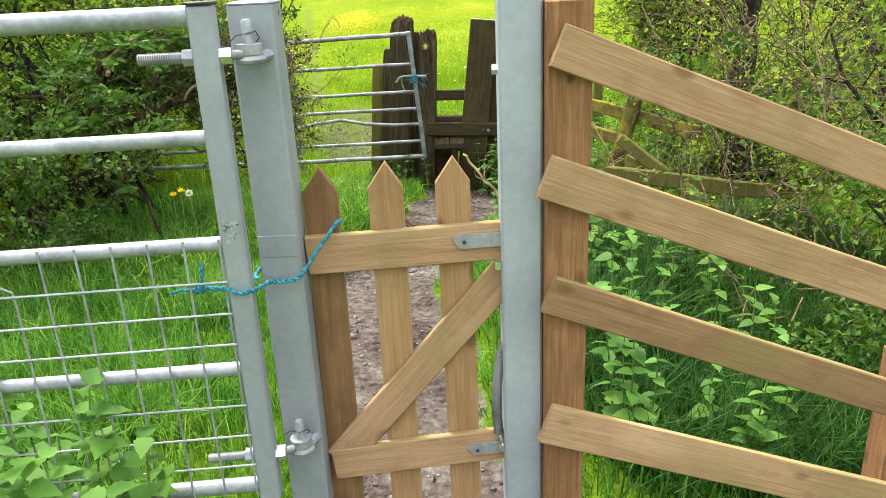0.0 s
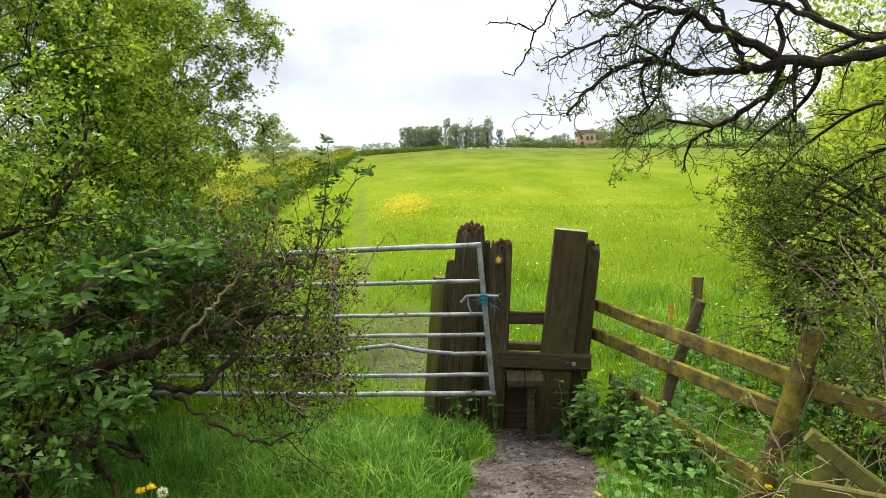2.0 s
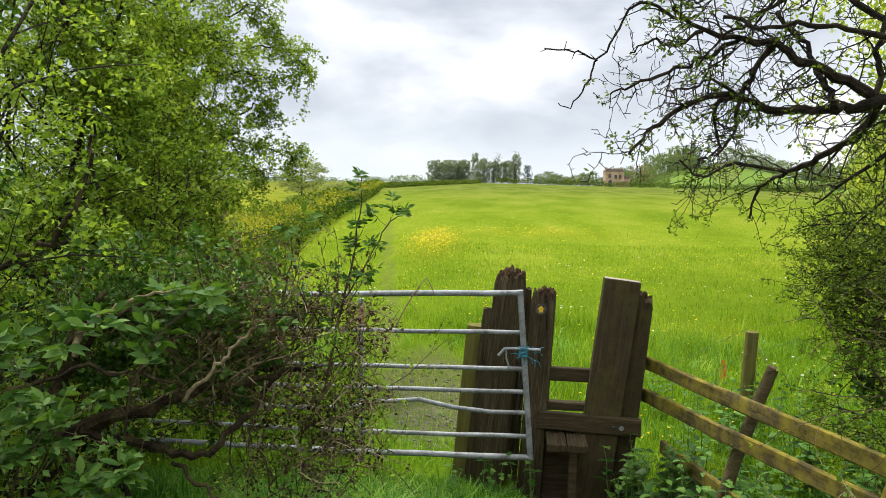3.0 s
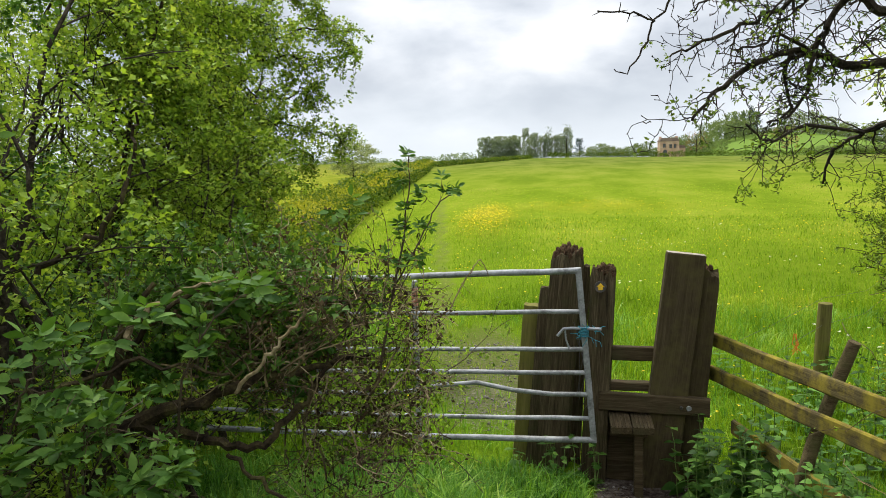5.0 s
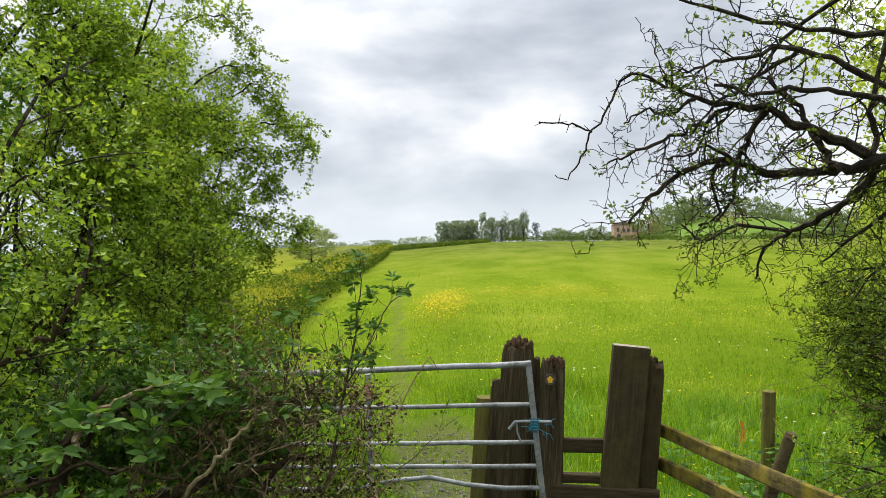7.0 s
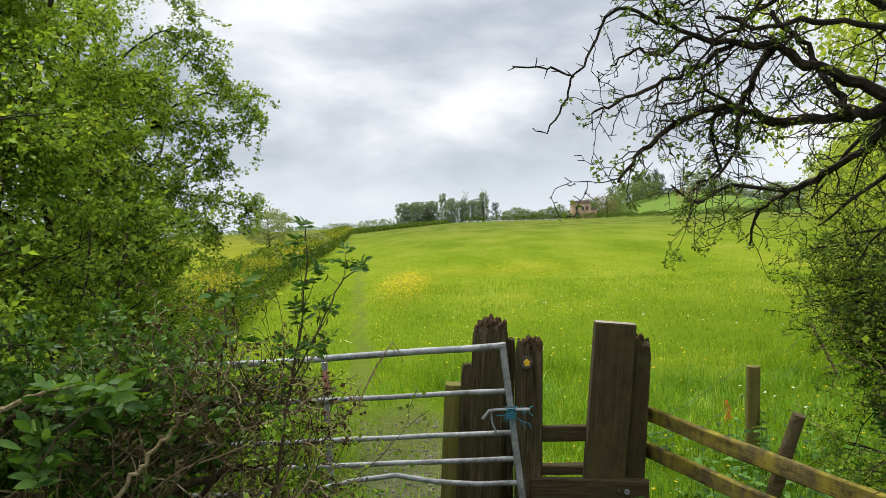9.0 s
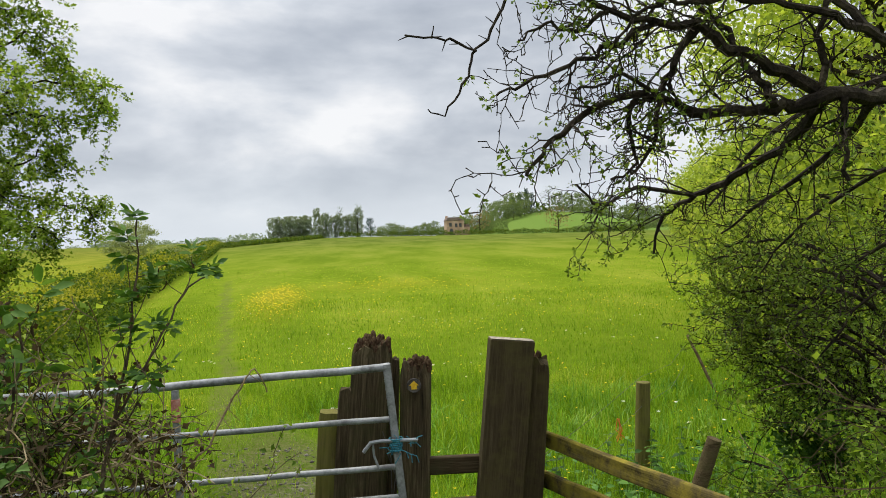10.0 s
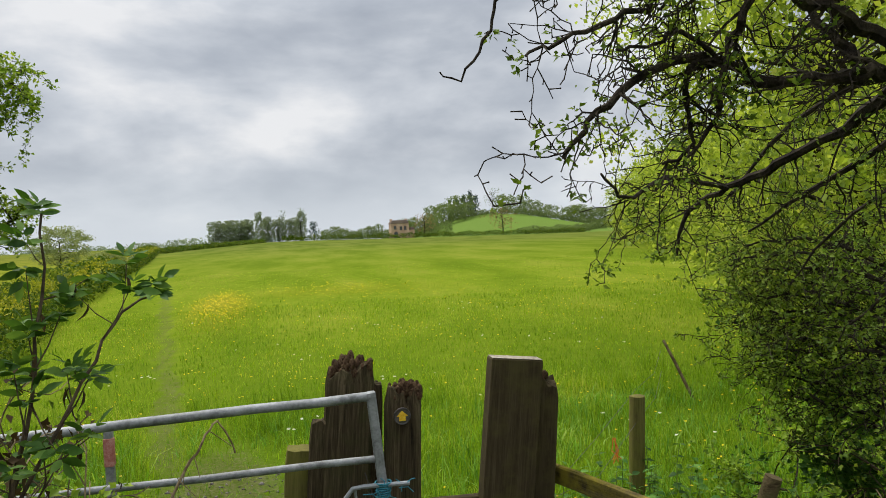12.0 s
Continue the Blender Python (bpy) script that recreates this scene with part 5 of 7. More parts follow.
for i, (x, y, h) in enumerate(((-4.3, 11.6, 5.2), (-4.9, 13.2, 5.0), (-4.5, 10.0, 5.4), (-5.6, 9.0, 5.2), (-4.2, 8.6, 4.6), (-5.2, 7.2, 4.8), (-4.0, 7.2, 4.0), (-6.6, 11.0, 5.6), (-7.4, 9.4, 5.0))):
    feet = [(x + rng.uniform(-.6, .6), y + rng.uniform(-.6, .6)) for _ in range(5)]
    bush("hawthorn_bush", 100 + i, feet, h * (0.95 if i < 5 else 0.85), 0.22, 0.032, 3, 6, 0.044, 9, 0.075, haw_mat, "tall hawthorn bush in fresh green leaf", "bush", 0.03, (0.10, -0.02, 0), 0.17, group="hawthorn hedge", ok=behind_gate)
for i, (x, y) in enumerate(((-3.2, 5.0), (-2.9, 6.4), (-3.6, 6.6), (-3.8, 4.4), (-3.2, 7.6), (-4.4, 5.6), (-2.9, 5.7), (-3.5, 8.4))):
    feet = [(x + rng.uniform(-.4, .4), y + rng.uniform(-.4, .4)) for _ in range(4)]
    bush("hedge_bush", 140 + i, feet, 2.6 if i < 3 else 3.0, 0.30, 0.03, 3, 6, 0.040, 8, 0.06, (haw_mat, haw_mat, dark_leaf)[i % 3], "dense dark green hedge bush with thorny stems", "bush", 0.04, (0.12, -0.05, 0), 0.2, group="near hedge", ok=behind_gate, skirt=0.55)
sprays = [([(-4.9, 11.9, 2.6), (-4.45, 11.7, 3.07), (-3.9, 11.7, 3.39), (-3.45, 11.7, 3.44), (-3.12, 11.7, 3.26), (-2.95, 11.7, 2.98)], 30),
          ([(-4.45, 11.7, 3.07), (-3.9, 11.7, 3.12), (-3.67, 11.7, 3.08), (-3.52, 11.7, 2.91)], 18),
          ([(-4.8, 11.8, 2.4), (-4.34, 11.7, 2.66), (-3.97, 11.7, 2.60), (-3.67, 11.7, 2.70), (-3.34, 11.7, 2.45)], 24),
          ([(-4.9, 11.8, 3.2), (-4.4, 11.7, 3.6), (-3.83, 11.7, 3.97), (-3.53, 11.7, 3.78), (-3.36, 11.7, 3.47)], 24),
          ([(-4.7, 11.8, 2.1), (-4.27, 11.7, 2.31), (-3.75, 11.7, 2.2), (-3.3, 11.7, 2.09), (-3.22, 11.7, 1.98)], 22),
          ([(-4.6, 11.8, 1.7), (-4.2, 11.7, 1.9), (-3.75, 11.7, 1.92), (-3.58, 11.7, 1.78)], 20),
          ([(-5.4, 11.8, 3.9), (-4.9, 11.7, 4.6), (-4.4, 11.7, 4.9), (-4.05, 11.7, 4.8), (-3.8, 11.7, 4.42)], 26),
          ([(-5.2, 11.7, 3.0), (-4.8, 11.6, 3.7), (-4.4, 11.6, 4.1), (-4.05, 11.6, 4.2), (-3.9, 11.6, 4.05)], 24)]
rng, rg = random.Random(77), np.random.default_rng(12)
for i in range(34):
    y, z, reach = rng.uniform(8.2, 12.6), rng.uniform(1.0, 3.6), rng.uniform(0.8, 1.5)
    edge = -1.45 - 0.345 * (y - 4.0) - (0.35 if y < 9.5 else 0.0)
    a = Vector((edge - reach * rng.uniform(0.75, 1.5), y, z))
    sprays.append(([a, a + Vector((0.35, -0.12, 0.22)) * reach, a + Vector((0.7, -0.25, 0.26)) * reach, a + Vector((1.0, -0.38, 0.08)) * reach], int(20 * reach)))
base = on(-5.3, 11.4)
haw = thing("hawthorn_tree", Matrix.Translation(base), "tall hawthorn tree with layered boughs drooping at their tips", "tree")
g = Geo()
fine, rad = limb(g, [base - Vector((0, 0, 0.1)), base + Vector((0.1, 0.1, 1.5)), base + Vector((0.0, 0.2, 3.2)), base + Vector((0.2, 0.2, 5.2))], 0.09, 0.03, rng, 6, 0.02)
part("trunk", g, bark, haw)
for pts, count in sprays:
    g, tips = Geo(), []
    a = Vector(pts[0])
    near = min(fine, key=lambda q: (q - a - Vector((0, 0, -0.6))).length)
    g.tube([near, near.lerp(a, 0.55) + Vector((0, 0, -0.08)), a], [0.022, 0.02, 0.018], 5)
    bough(g, rng, pts, 0.016, 0.004, int(count * 1.15), 0.34, 2, tips, 0.06, 0.15, None, 0.33, 0.8, 0.02)
    b = part("bough", g, bark, haw)
    tagged(part("foliage", rosettes("leaves", tips, 4, 0.044, haw_mat, rg, 0.014), None, b), kind="stuff")

# withered bramble and dead limbs hanging on the field gate
for pts, r0, r1, wob in (([(-2.75, 5.2, 0.47), (-2.3, 5.3, 0.60), (-1.88, 5.35, 0.76), (-1.6, 5.55, 0.80), (-1.30, 5.6, 0.86)], 0.043, 0.012, 0.010),
                         ([(-2.3, 5.3, 0.60), (-2.0, 5.32, 0.54), (-1.74, 5.32, 0.52), (-1.6, 5.45, 0.65), (-1.47, 5.55, 0.82)], 0.028, 0.012, 0.010),
                         ([(-2.6, 5.3, 0.50), (-2.35, 5.35, 0.95), (-2.1, 5.35, 1.13), (-1.8, 5.4, 1.25)], 0.022, 0.006, 0.014),
                         ([(-2.9, 5.5, 1.3), (-2.55, 5.5, 1.45), (-2.4, 5.55, 1.75), (-2.38, 5.6, 2.0)], 0.018, 0.006, 0.016),
                         ([(-1.85, 5.25, 0.50), (-1.6, 5.1, 0.42), (-1.35, 5.05, 0.34), (-1.2, 5.1, 0.36)], 0.010, 0.005, 0.010),
                         ([(-2.3, 5.2, 0.55), (-2.1, 5.0, 0.2), (-1.95, 4.95, -0.25)], 0.018, 0.012, 0.010),
                         ([(-2.9, 5.0, 0.9), (-2.5, 5.0, 0.85), (-2.1, 5.05, 0.95), (-1.75, 5.1, 0.9)], 0.016, 0.006, 0.016),
                         ([(-3.1, 4.9, 0.45), (-2.6, 4.85, 0.35), (-2.2, 4.9, 0.42), (-1.9, 4.95, 0.30)], 0.02, 0.008, 0.016)):
    g = Geo()
    limb(g, pts, r0, r1, R, 6, wob)
    single("dead_branch", g, mossy_limb, "dark dead mossy branch caught low in the hedge", "branch", group="dead branches")


pale_cane = speckled("pale_cane", (0.07, 0.05, 0.025), (0.19, 0.145, 0.075), (0.34, 0.27, 0.16), 5, 40, 0.95, 0, 0.7, 0.005)
for pts, r0, r1, mat in (([(-1.78, 5.2, 0.79), (-1.63, 5.2, 0.94), (-1.53, 5.2, 1.04), (-1.45, 5.2, 1.15)], 0.009, 0.006, pale_cane),
                         ([(-2.26, 5.2, 0.97), (-2.22, 5.2, 1.09), (-2.09, 5.2, 1.18), (-1.95, 5.2, 1.24), (-1.79, 5.2, 1.27)], 0.016, 0.006, pale_cane),
                         ([(-2.17, 5.3, 1.24), (-2.33, 5.3, 1.04), (-2.37, 5.3, 0.89), (-2.42, 5.3, 0.69)], 0.012, 0.03, mossy_limb)):
    g = Geo()
    limb(g, pts, r0, r1, R, 6, 0.006)
    single("dead_branch", g, mat, "bare dead branch caught in the bramble", "branch", group="dead branches")


def tangle(seed, count, box, length, r, mat, name, label, per, leaf, leaf_mat, along_x=0.2, hang=0.06, keep_bare=0.5):
    """Arching bramble canes, many of them bare."""
    rng, rg = random.Random(seed), np.random.default_rng(seed)
    g, tips = Geo(), []
    (x0, x1), (y0, y1), (z0, z1) = box
    for _ in range(count):
        p = Vector((rng.uniform(x0, x1), rng.uniform(y0, y1), rng.uniform(z0, z1)))
        d = Vector((along_x + rng.gauss(0, 0.7), rng.gauss(0, 0.5), rng.gauss(0.25, 0.8)))
        grow(g, rng, p, d, length * rng.uniform(0.5, 1.2), r * rng.uniform(0.6, 1.2), 1, tips, 0.26, hang, 4, 0.9, 7, 0.1, None, 0.0017)
    tips = [t for t in tips if rng.random() > keep_bare]
    me = rosettes("leaves", tips, per + 1, leaf * 0.72, leaf_mat, rg, 0.012, 0.8, 0.7)
    c = on((x0 + x1) / 2, (y0 + y1) / 2)
    return plant(name, g, mat, me, "foliage", label, "bramble", c, "cane")


tangle(201, 80, ((-2.5, -1.25), (5.3, 6.0), (0.68, 1.1)), 0.46, 0.006, cane_bark, "bramble", "tangled brown bramble canes with withered leaves", 1, 0.035, dry_mat, 0.2, 0.02, 0.8)
tangle(210, 46, ((-1.75, -1.15), (5.4, 6.0), (0.15, 1.0)), 0.45, 0.005, cane_bark, "bramble", "dense bramble stems against the field gate", 1, 0.03, dry_mat, 0.1, 0.02, 0.8)
tangle(211, 46, ((-2.2, -1.15), (5.4, 5.8), (0.55, 1.1)), 0.42, 0.006, pale_cane, "bramble", "pale twisted bare canes in the bramble", 1, 0.03, dry_mat, 0.3, 0.03, 0.9)
tangle(202, 80, ((-2.7, -1.5), (5.5, 6.2), (0.8, 1.22)), 0.32, 0.004, twig_bark, "bramble", "green bramble leaves over tangled canes", 2, 0.055, elder_mat, 0.2, 0.0, 0.3)
tangle(203, 90, ((-1.75, -1.0), (5.5, 6.2), (0.15, 1.15)), 0.42, 0.004, twig_bark, "bramble", "small-leaved bramble climbing the field gate", 2, 0.036, haw_mat, 0.05, -0.02, 0.45)
tangle(212, 70, ((-1.75, -0.98), (5.4, 5.9), (0.4, 1.2)), 0.42, 0.0036, pale_cane, "bramble", "thin tan canes hanging with withered leaves", 1, 0.034, dry_mat, 0.1, 0.10, 0.45)
tangle(213, 60, ((-2.45, -1.75), (5.45, 5.9), (0.72, 1.2)), 0.34, 0.004, twig_bark, "bramble", "dark leafy heap over the dead limbs", 3, 0.055, dark_leaf, 0.1, 0.02, 0.15)
tangle(204, 170, ((-4.6, -3.0), (4.9, 5.8), (0.2, 0.8)), 0.6, 0.005, twig_bark, "bramble", "dark low bramble thicket under the hedge", 2, 0.05, dark_leaf, 0.05, 0.03, 0.3)
tangle(209, 60, ((-3.0, -2.05), (4.0, 4.9), (-0.1, 0.7)), 0.5, 0.004, twig_bark, "bramble", "fresh green rose leaves low under the hedge", 2, 0.05, elder_mat, 0.1, 0.02, 0.2)
tangle(205, 330, ((1.3, 2.9), (3.0, 5.6), (-0.2, 1.5)), 0.8, 0.005, dead_wood, "bramble", "dry brown bramble canes tangled in the hedge", 1, 0.04, haw_mat, -0.1, 0.06, 0.85)
tangle(206, 55, ((1.3, 3.2), (2.6, 5.2), (-0.3, 1.2)), 0.7, 0.005, twig_bark, "bramble", "leafy bramble thicket with ivy below the hawthorn", 2, 0.05, dark_leaf, -0.1, 0.03, 0.2)
tangle(207, 40, ((0.7, 1.5), (4.3, 5.6), (-0.35, 0.1)), 0.8, 0.006, pale_stick, "bramble", "yellowed bramble canes beside the path", 1, 0.04, nettle_mat, -0.2, 0.05, 0.5)
tangle(208, 120, ((2.0, 3.3), (6.4, 8.3), (-0.5, 0.5)), 0.7, 0.005, twig_bark, "bramble", "leafy thicket behind the rail fence", 2, 0.045, haw_mat, -0.1, 0.02, 0.3)
for i, (x, y, h) in enumerate(((2.9, 3.6, 2.6), (2.4, 2.9, 2.2), (3.4, 5.0, 3.4), (3.7, 7.4, 3.0), (4.2, 9.2, 3.0), (3.1, 2.2, 2.4))):
    feet = [(x + rng.uniform(-.35, .35), y + rng.uniform(-.35, .35)) for _ in range(4)]
    bush("hedge_bush", 160 + i, feet, h * 0.8, 0.28, 0.03, 3, 6, 0.036, 4 if i < 3 else 2, 0.05, (haw_mat, dark_leaf)[i % 2], "tangled green hedge bush with bare brown twigs", "bush", 0.04, (-0.10, 0, 0), 0.2, group="hedge beside the stile")

bush("hedge_bush", 171, [(2.3, 7.0), (2.6, 7.7), (2.9, 6.6), (2.35, 6.3), (2.7, 8.4), (3.1, 7.4)], 1.7, 0.35, 0.02, 3, 6, 0.04, 6, 0.05, haw_mat, "low dense hawthorn bush with dark twigs below the tree", "bush", 0.03, (-0.05, 0, 0), 0.24, group="hedge beside the stile", ok=lambda q: q.x > 1.4 + 0.15 * math.sin(4 * q.z + 3 * q.y) + (0.6 if q.z < 0.7 else 0))

bush("hedge_bush", 172, [(2.6, 6.8), (2.85, 7.2), (2.65, 7.6), (3.0, 6.6), (2.5, 7.2), (3.2, 7.8)], 1.15, 0.3, 0.02, 3, 6, 0.05, 7, 0.06, dark_leaf, "low dark thicket with ivy leaves at the hawthorn's foot", "bush", 0.03, (-0.03, 0, 0), 0.24, group="hedge beside the stile", ok=lambda q: q.x > 2.12 + 0.12 * math.sin(5 * q.z + 3 * q.y))


# ---- larger leaves, each one a piece ----
def leaf_piece(name, outline, mat, fold=0.18, arch=0.25):
    """One leaf along +x, folded on its midrib and arched; half outlines are mirrored."""
    g = Geo()
    n = len(outline)
    for s in (0, 1, -1):
        for x, w in outline:
            g.v.append(Vector((x, s * w, abs(s) * w * fold - arch * x * x)))
    for i in range(n - 1):
        g.f.append((i, i + 1, n + i + 1, n + i))
        g.f.append((i, 2 * n + i, 2 * n + i + 1, i + 1))
    return g.mesh(name, mat, True, 60)


nettle_leaf = leaf_piece("leaf", [(0, 0.02), (0.08, 0.28), (0.16, 0.25), (0.26, 0.36), (0.36, 0.30), (0.48, 0.31), (0.58, 0.23), (0.7, 0.2), (0.8, 0.11), (1.0, 0.0)], nettle_mat)
elder_leaf = leaf_piece("leaf", [(0, 0.03), (0.2, 0.16), (0.45, 0.225), (0.7, 0.165), (0.88, 0.07), (1.0, 0.0)], elder_mat, 0.2, 0.18)
broad_leaf = leaf_piece("leaf", [(0, 0.03), (0.15, 0.26), (0.35, 0.36), (0.6, 0.28), (0.82, 0.13), (1.0, 0.0)], dark_leaf, 0.15, 0.3)
withered_leaf = leaf_piece("leaf", [(0, 0.02), (0.3, 0.10), (0.6, 0.12), (1.0, 0.0)], dry_mat, 0.9, 0.5)


def leaf_pose(p, d, roll, size):
    m = along(p, Vector(p) + Vector(d), (0, 0, 1)) if abs(Vector(d).normalized().z) < 0.95 else along(p, Vector(p) + Vector(d), (1, 0, 0))
    return m @ pose(0, 0, 0, roll, 0, 0) @ Matrix.Scale(size, 4)


stem_green = speckled("stem_green", (0.08, 0.13, 0.03), (0.13, 0.2, 0.05), (0.2, 0.27, 0.08), 30, 120, 0.7)


def nettle(x, y, h, seed, leaf_mesh=None, size=0.085, label="young stinging nettle with toothed green leaves", name="nettle", pairs=None):
    rng = random.Random(seed)
    b = on(x, y)
    t = thing(name, Matrix.Translation(b), label, "plant", "nettles by the path")
    top = b + Vector((rng.uniform(-.12, .12) * h, rng.uniform(-.12, .12) * h, h))
    g = Geo()
    fine, _ = limb(g, [b - Vector((0, 0, 0.05)), b.lerp(top, 0.5) + Vector((rng.uniform(-.02, .02), rng.uniform(-.02, .02), 0)), top], 0.0045, 0.002, rng, 4, 0.002)
    part("stem", g, stem_green, t)
    pairs = pairs or max(3, int(h / 0.07))
    for i in range(pairs):
        f = 0.25 + 0.75 * i / (pairs - 1)
        p = fine[min(int(f * (len(fine) - 1)), len(fine) - 1)]
        a = i * math.pi / 2 + rng.uniform(-.4, .4)
        for s in (0, math.pi):
            d = Vector((math.cos(a + s), math.sin(a + s), rng.uniform(-0.15, 0.45)))
            part("leaf", leaf_mesh or nettle_leaf, None, t, leaf_pose(p, d, rng.uniform(-25, 25), size * rng.uniform(0.7, 1.15) * (1.1 - 0.45 * f)))


spots = [(-0.72, 1.50, 0.60), (-0.80, 1.46, 0.64), (-0.90, 1.50, 0.72), (-0.98, 1.46, 0.74), (-1.06, 1.5, 0.70), (-0.86, 1.40, 0.60), (-0.76, 1.38, 0.52), (-0.94, 1.38, 0.62), (-0.66, 1.46, 0.46), (-0.70, 1.40, 0.44), (-0.62, 1.50, 0.36), (-1.02, 1.38, 0.66),
         (-0.82, 1.52, 0.5), (-0.42, 1.60, 0.2), (-0.37, 1.63, 0.16), (-0.73, 1.53, 0.42), (-0.88, 1.32, 0.52), (-0.78, 1.30, 0.42), (-0.55, 1.54, 0.24), (-1.0, 1.54, 0.6), (-0.95, 1.55, 0.55)]
for i, (x, y, h) in enumerate(spots):
    nettle(x, y, h, 300 + i, None, 0.115)
for i in range(64):
    y = R.uniform(4.0, 7.5)
    x = float(path_x(y)) + R.uniform(0.5, 1.0) + 0.1 * (7.5 - y) * R.random()
    nettle(x, y, R.uniform(0.22, 0.5), 340 + i, None, 0.085)
for i in range(46):
    nettle(R.uniform(0.40, 1.35), R.uniform(2.2, 4.3), R.uniform(0.3, 0.65), 400 + i, None, 0.10)
for i in range(54):
    y = R.uniform(6.3, 7.5)
    nettle(0.42 + 0.36 * (7.5 - y) + R.uniform(-0.16, 0.42), y, R.uniform(0.18, 0.48), 530 + i, broad_leaf, 0.115, "dark broad-leaved plant before the rail fence", "foot_plant")
for i in range(16):
    nettle(R.uniform(0.35, 0.75), R.uniform(7.0, 7.5), R.uniform(0.25, 0.55), 430 + i, broad_leaf, 0.09, "dark ivy-leaved plant at the stile's foot", "foot_plant")
for i in range(14):
    nettle(R.uniform(-0.85, -0.2), R.uniform(7.25, 7.5), R.uniform(0.15, 0.32), 450 + i, broad_leaf, 0.08, "dark broad-leaved weed at the gatepost's foot", "foot_plant")


for i in range(130):
    x, y = R.uniform(0.95, 2.6), R.uniform(6.4, 9.8)
    if x > 0.75 + 0.34 * (7.7 - y):
        nettle(x, y, R.uniform(0.22, 0.5), 600 + i, (None, broad_leaf)[i % 2], 0.1)


def elder_shoot(pts, seed, r0, label, pairs, size, side):
    """A shoot with leaves of five leaflets and short side twigs."""
    rng = random.Random(seed)
    t = thing("elder_shoot", Matrix.Translation(Vector(pts[0])), label, "shrub", "elder shoots")
    g = Geo()
    fine, rad = limb(g, pts, r0, r0 * 0.35, rng, 5, 0.004)
    ends = [(fine[-1], (fine[-1] - fine[-2]).normalized())]
    for i in range(side):
        j = int((0.25 + 0.7 * i / side) * (len(fine) - 1))
        ax = (fine[j + 1] - fine[j]).normalized()
        d = (Vector((rng.gauss(0, 1), rng.gauss(0, 0.6), rng.gauss(0.5, 0.7))).normalized() + ax * 0.5).normalized()
        q = fine[j] + d * rng.uniform(0.05, 0.15)
        part("twig", Geo().tube([fine[j], fine[j].lerp(q, 0.5) + Vector((0, 0, -0.008)), q], [rad[j] * 0.5, rad[j] * 0.4, rad[j] * 0.25], 5), twig_bark, t)
        ends.append((q, d))
    part("stem", g, twig_bark, t)
    for q, d in ends:
        for k in range(pairs):
            d2 = (d * 0.6 + Vector((rng.gauss(0, 0.7), rng.gauss(0, 0.7), rng.gauss(0.1, 0.55)))).normalized()
            c = q + d2 * size * 0.45
            sd = d2.cross(Vector((0, 0, 1))).normalized()
            for dd, o in ((d2, 0.3), (d2 * 0.6 + sd, 0.1), (d2 * 0.6 - sd, 0.1), (d2 * 0.3 + sd, -0.45), (d2 * 0.3 - sd, -0.45)):
                part("leaf", elder_leaf, None, t, leaf_pose(c + d2 * o * size, dd, rng.uniform(-70, 70), size * rng.uniform(0.75, 1.15)))
        if rng.random() < 0.45:
            part("leaf", withered_leaf, None, t, leaf_pose(q - d * 0.03, (rng.gauss(0, .3), rng.gauss(0, .3), -1), 0, 0.042), "withered hanging leaf")


elder_shoot([(-1.25, 5.55, 0.75), (-1.18, 5.6, 1.15), (-1.11, 5.62, 1.45), (-1.093, 5.65, 1.76)], 31, 0.0065, "upright elder shoot with fresh green leaflets", 3, 0.041, 16)
elder_shoot([(-1.18, 5.6, 1.15), (-1.06, 5.58, 1.35), (-0.98, 5.68, 1.53), (-0.905, 5.74, 1.585)], 52, 0.005, "arching elder side shoot with fresh leaflets", 3, 0.037, 8)
elder_shoot([(-1.5, 5.6, 0.8), (-1.45, 5.6, 1.2), (-1.42, 5.62, 1.4), (-1.44, 5.62, 1.52)], 33, 0.006, "thin elder shoot rising from the bramble", 2, 0.06, 5)
elder_shoot([(-2.0, 5.1, 0.6), (-1.9, 5.0, 0.9), (-1.75, 5.0, 1.15), (-1.6, 5.05, 1.25)], 34, 0.006, "low elder shoot among dead branches", 3, 0.073, 6)
elder_shoot([(-2.3, 4.9, 0.4), (-2.2, 4.8, 0.8), (-2.05, 4.75, 1.1), (-1.9, 4.8, 1.2)], 35, 0.006, "leafy elder shoot under the hedge", 3, 0.077, 7)
elder_shoot([(-2.6, 4.7, 0.2), (-2.5, 4.6, 0.5), (-2.3, 4.5, 0.7), (-2.1, 4.5, 0.75)], 36, 0.006, "leafy elder shoot under the hedge", 3, 0.077, 7)
elder_shoot([(-2.25, 4.7, 0.45), (-2.15, 4.62, 0.65), (-2.05, 4.6, 0.80), (-1.98, 4.6, 0.86)], 39, 0.006, "low elder shoot with pale green leaflets", 3, 0.073, 6)
elder_shoot([(-2.2, 4.7, 0.2), (-2.0, 4.6, 0.45), (-1.85, 4.58, 0.62), (-1.75, 4.6, 0.68)], 40, 0.006, "low elder shoot with pale green leaflets", 3, 0.073, 7)
elder_shoot([(-2.5, 4.75, 0.7), (-2.35, 4.65, 0.9), (-2.25, 4.6, 1.02), (-2.2, 4.62, 1.08)], 41, 0.006, "low elder shoot with pale green leaflets", 3, 0.077, 6)
elder_shoot([(-2.0, 5.3, 0.85), (-1.92, 5.22, 1.02), (-1.82, 5.2, 1.14), (-1.7, 5.25, 1.2)], 42, 0.005, "elder leaves over the bramble's top", 3, 0.068, 7)
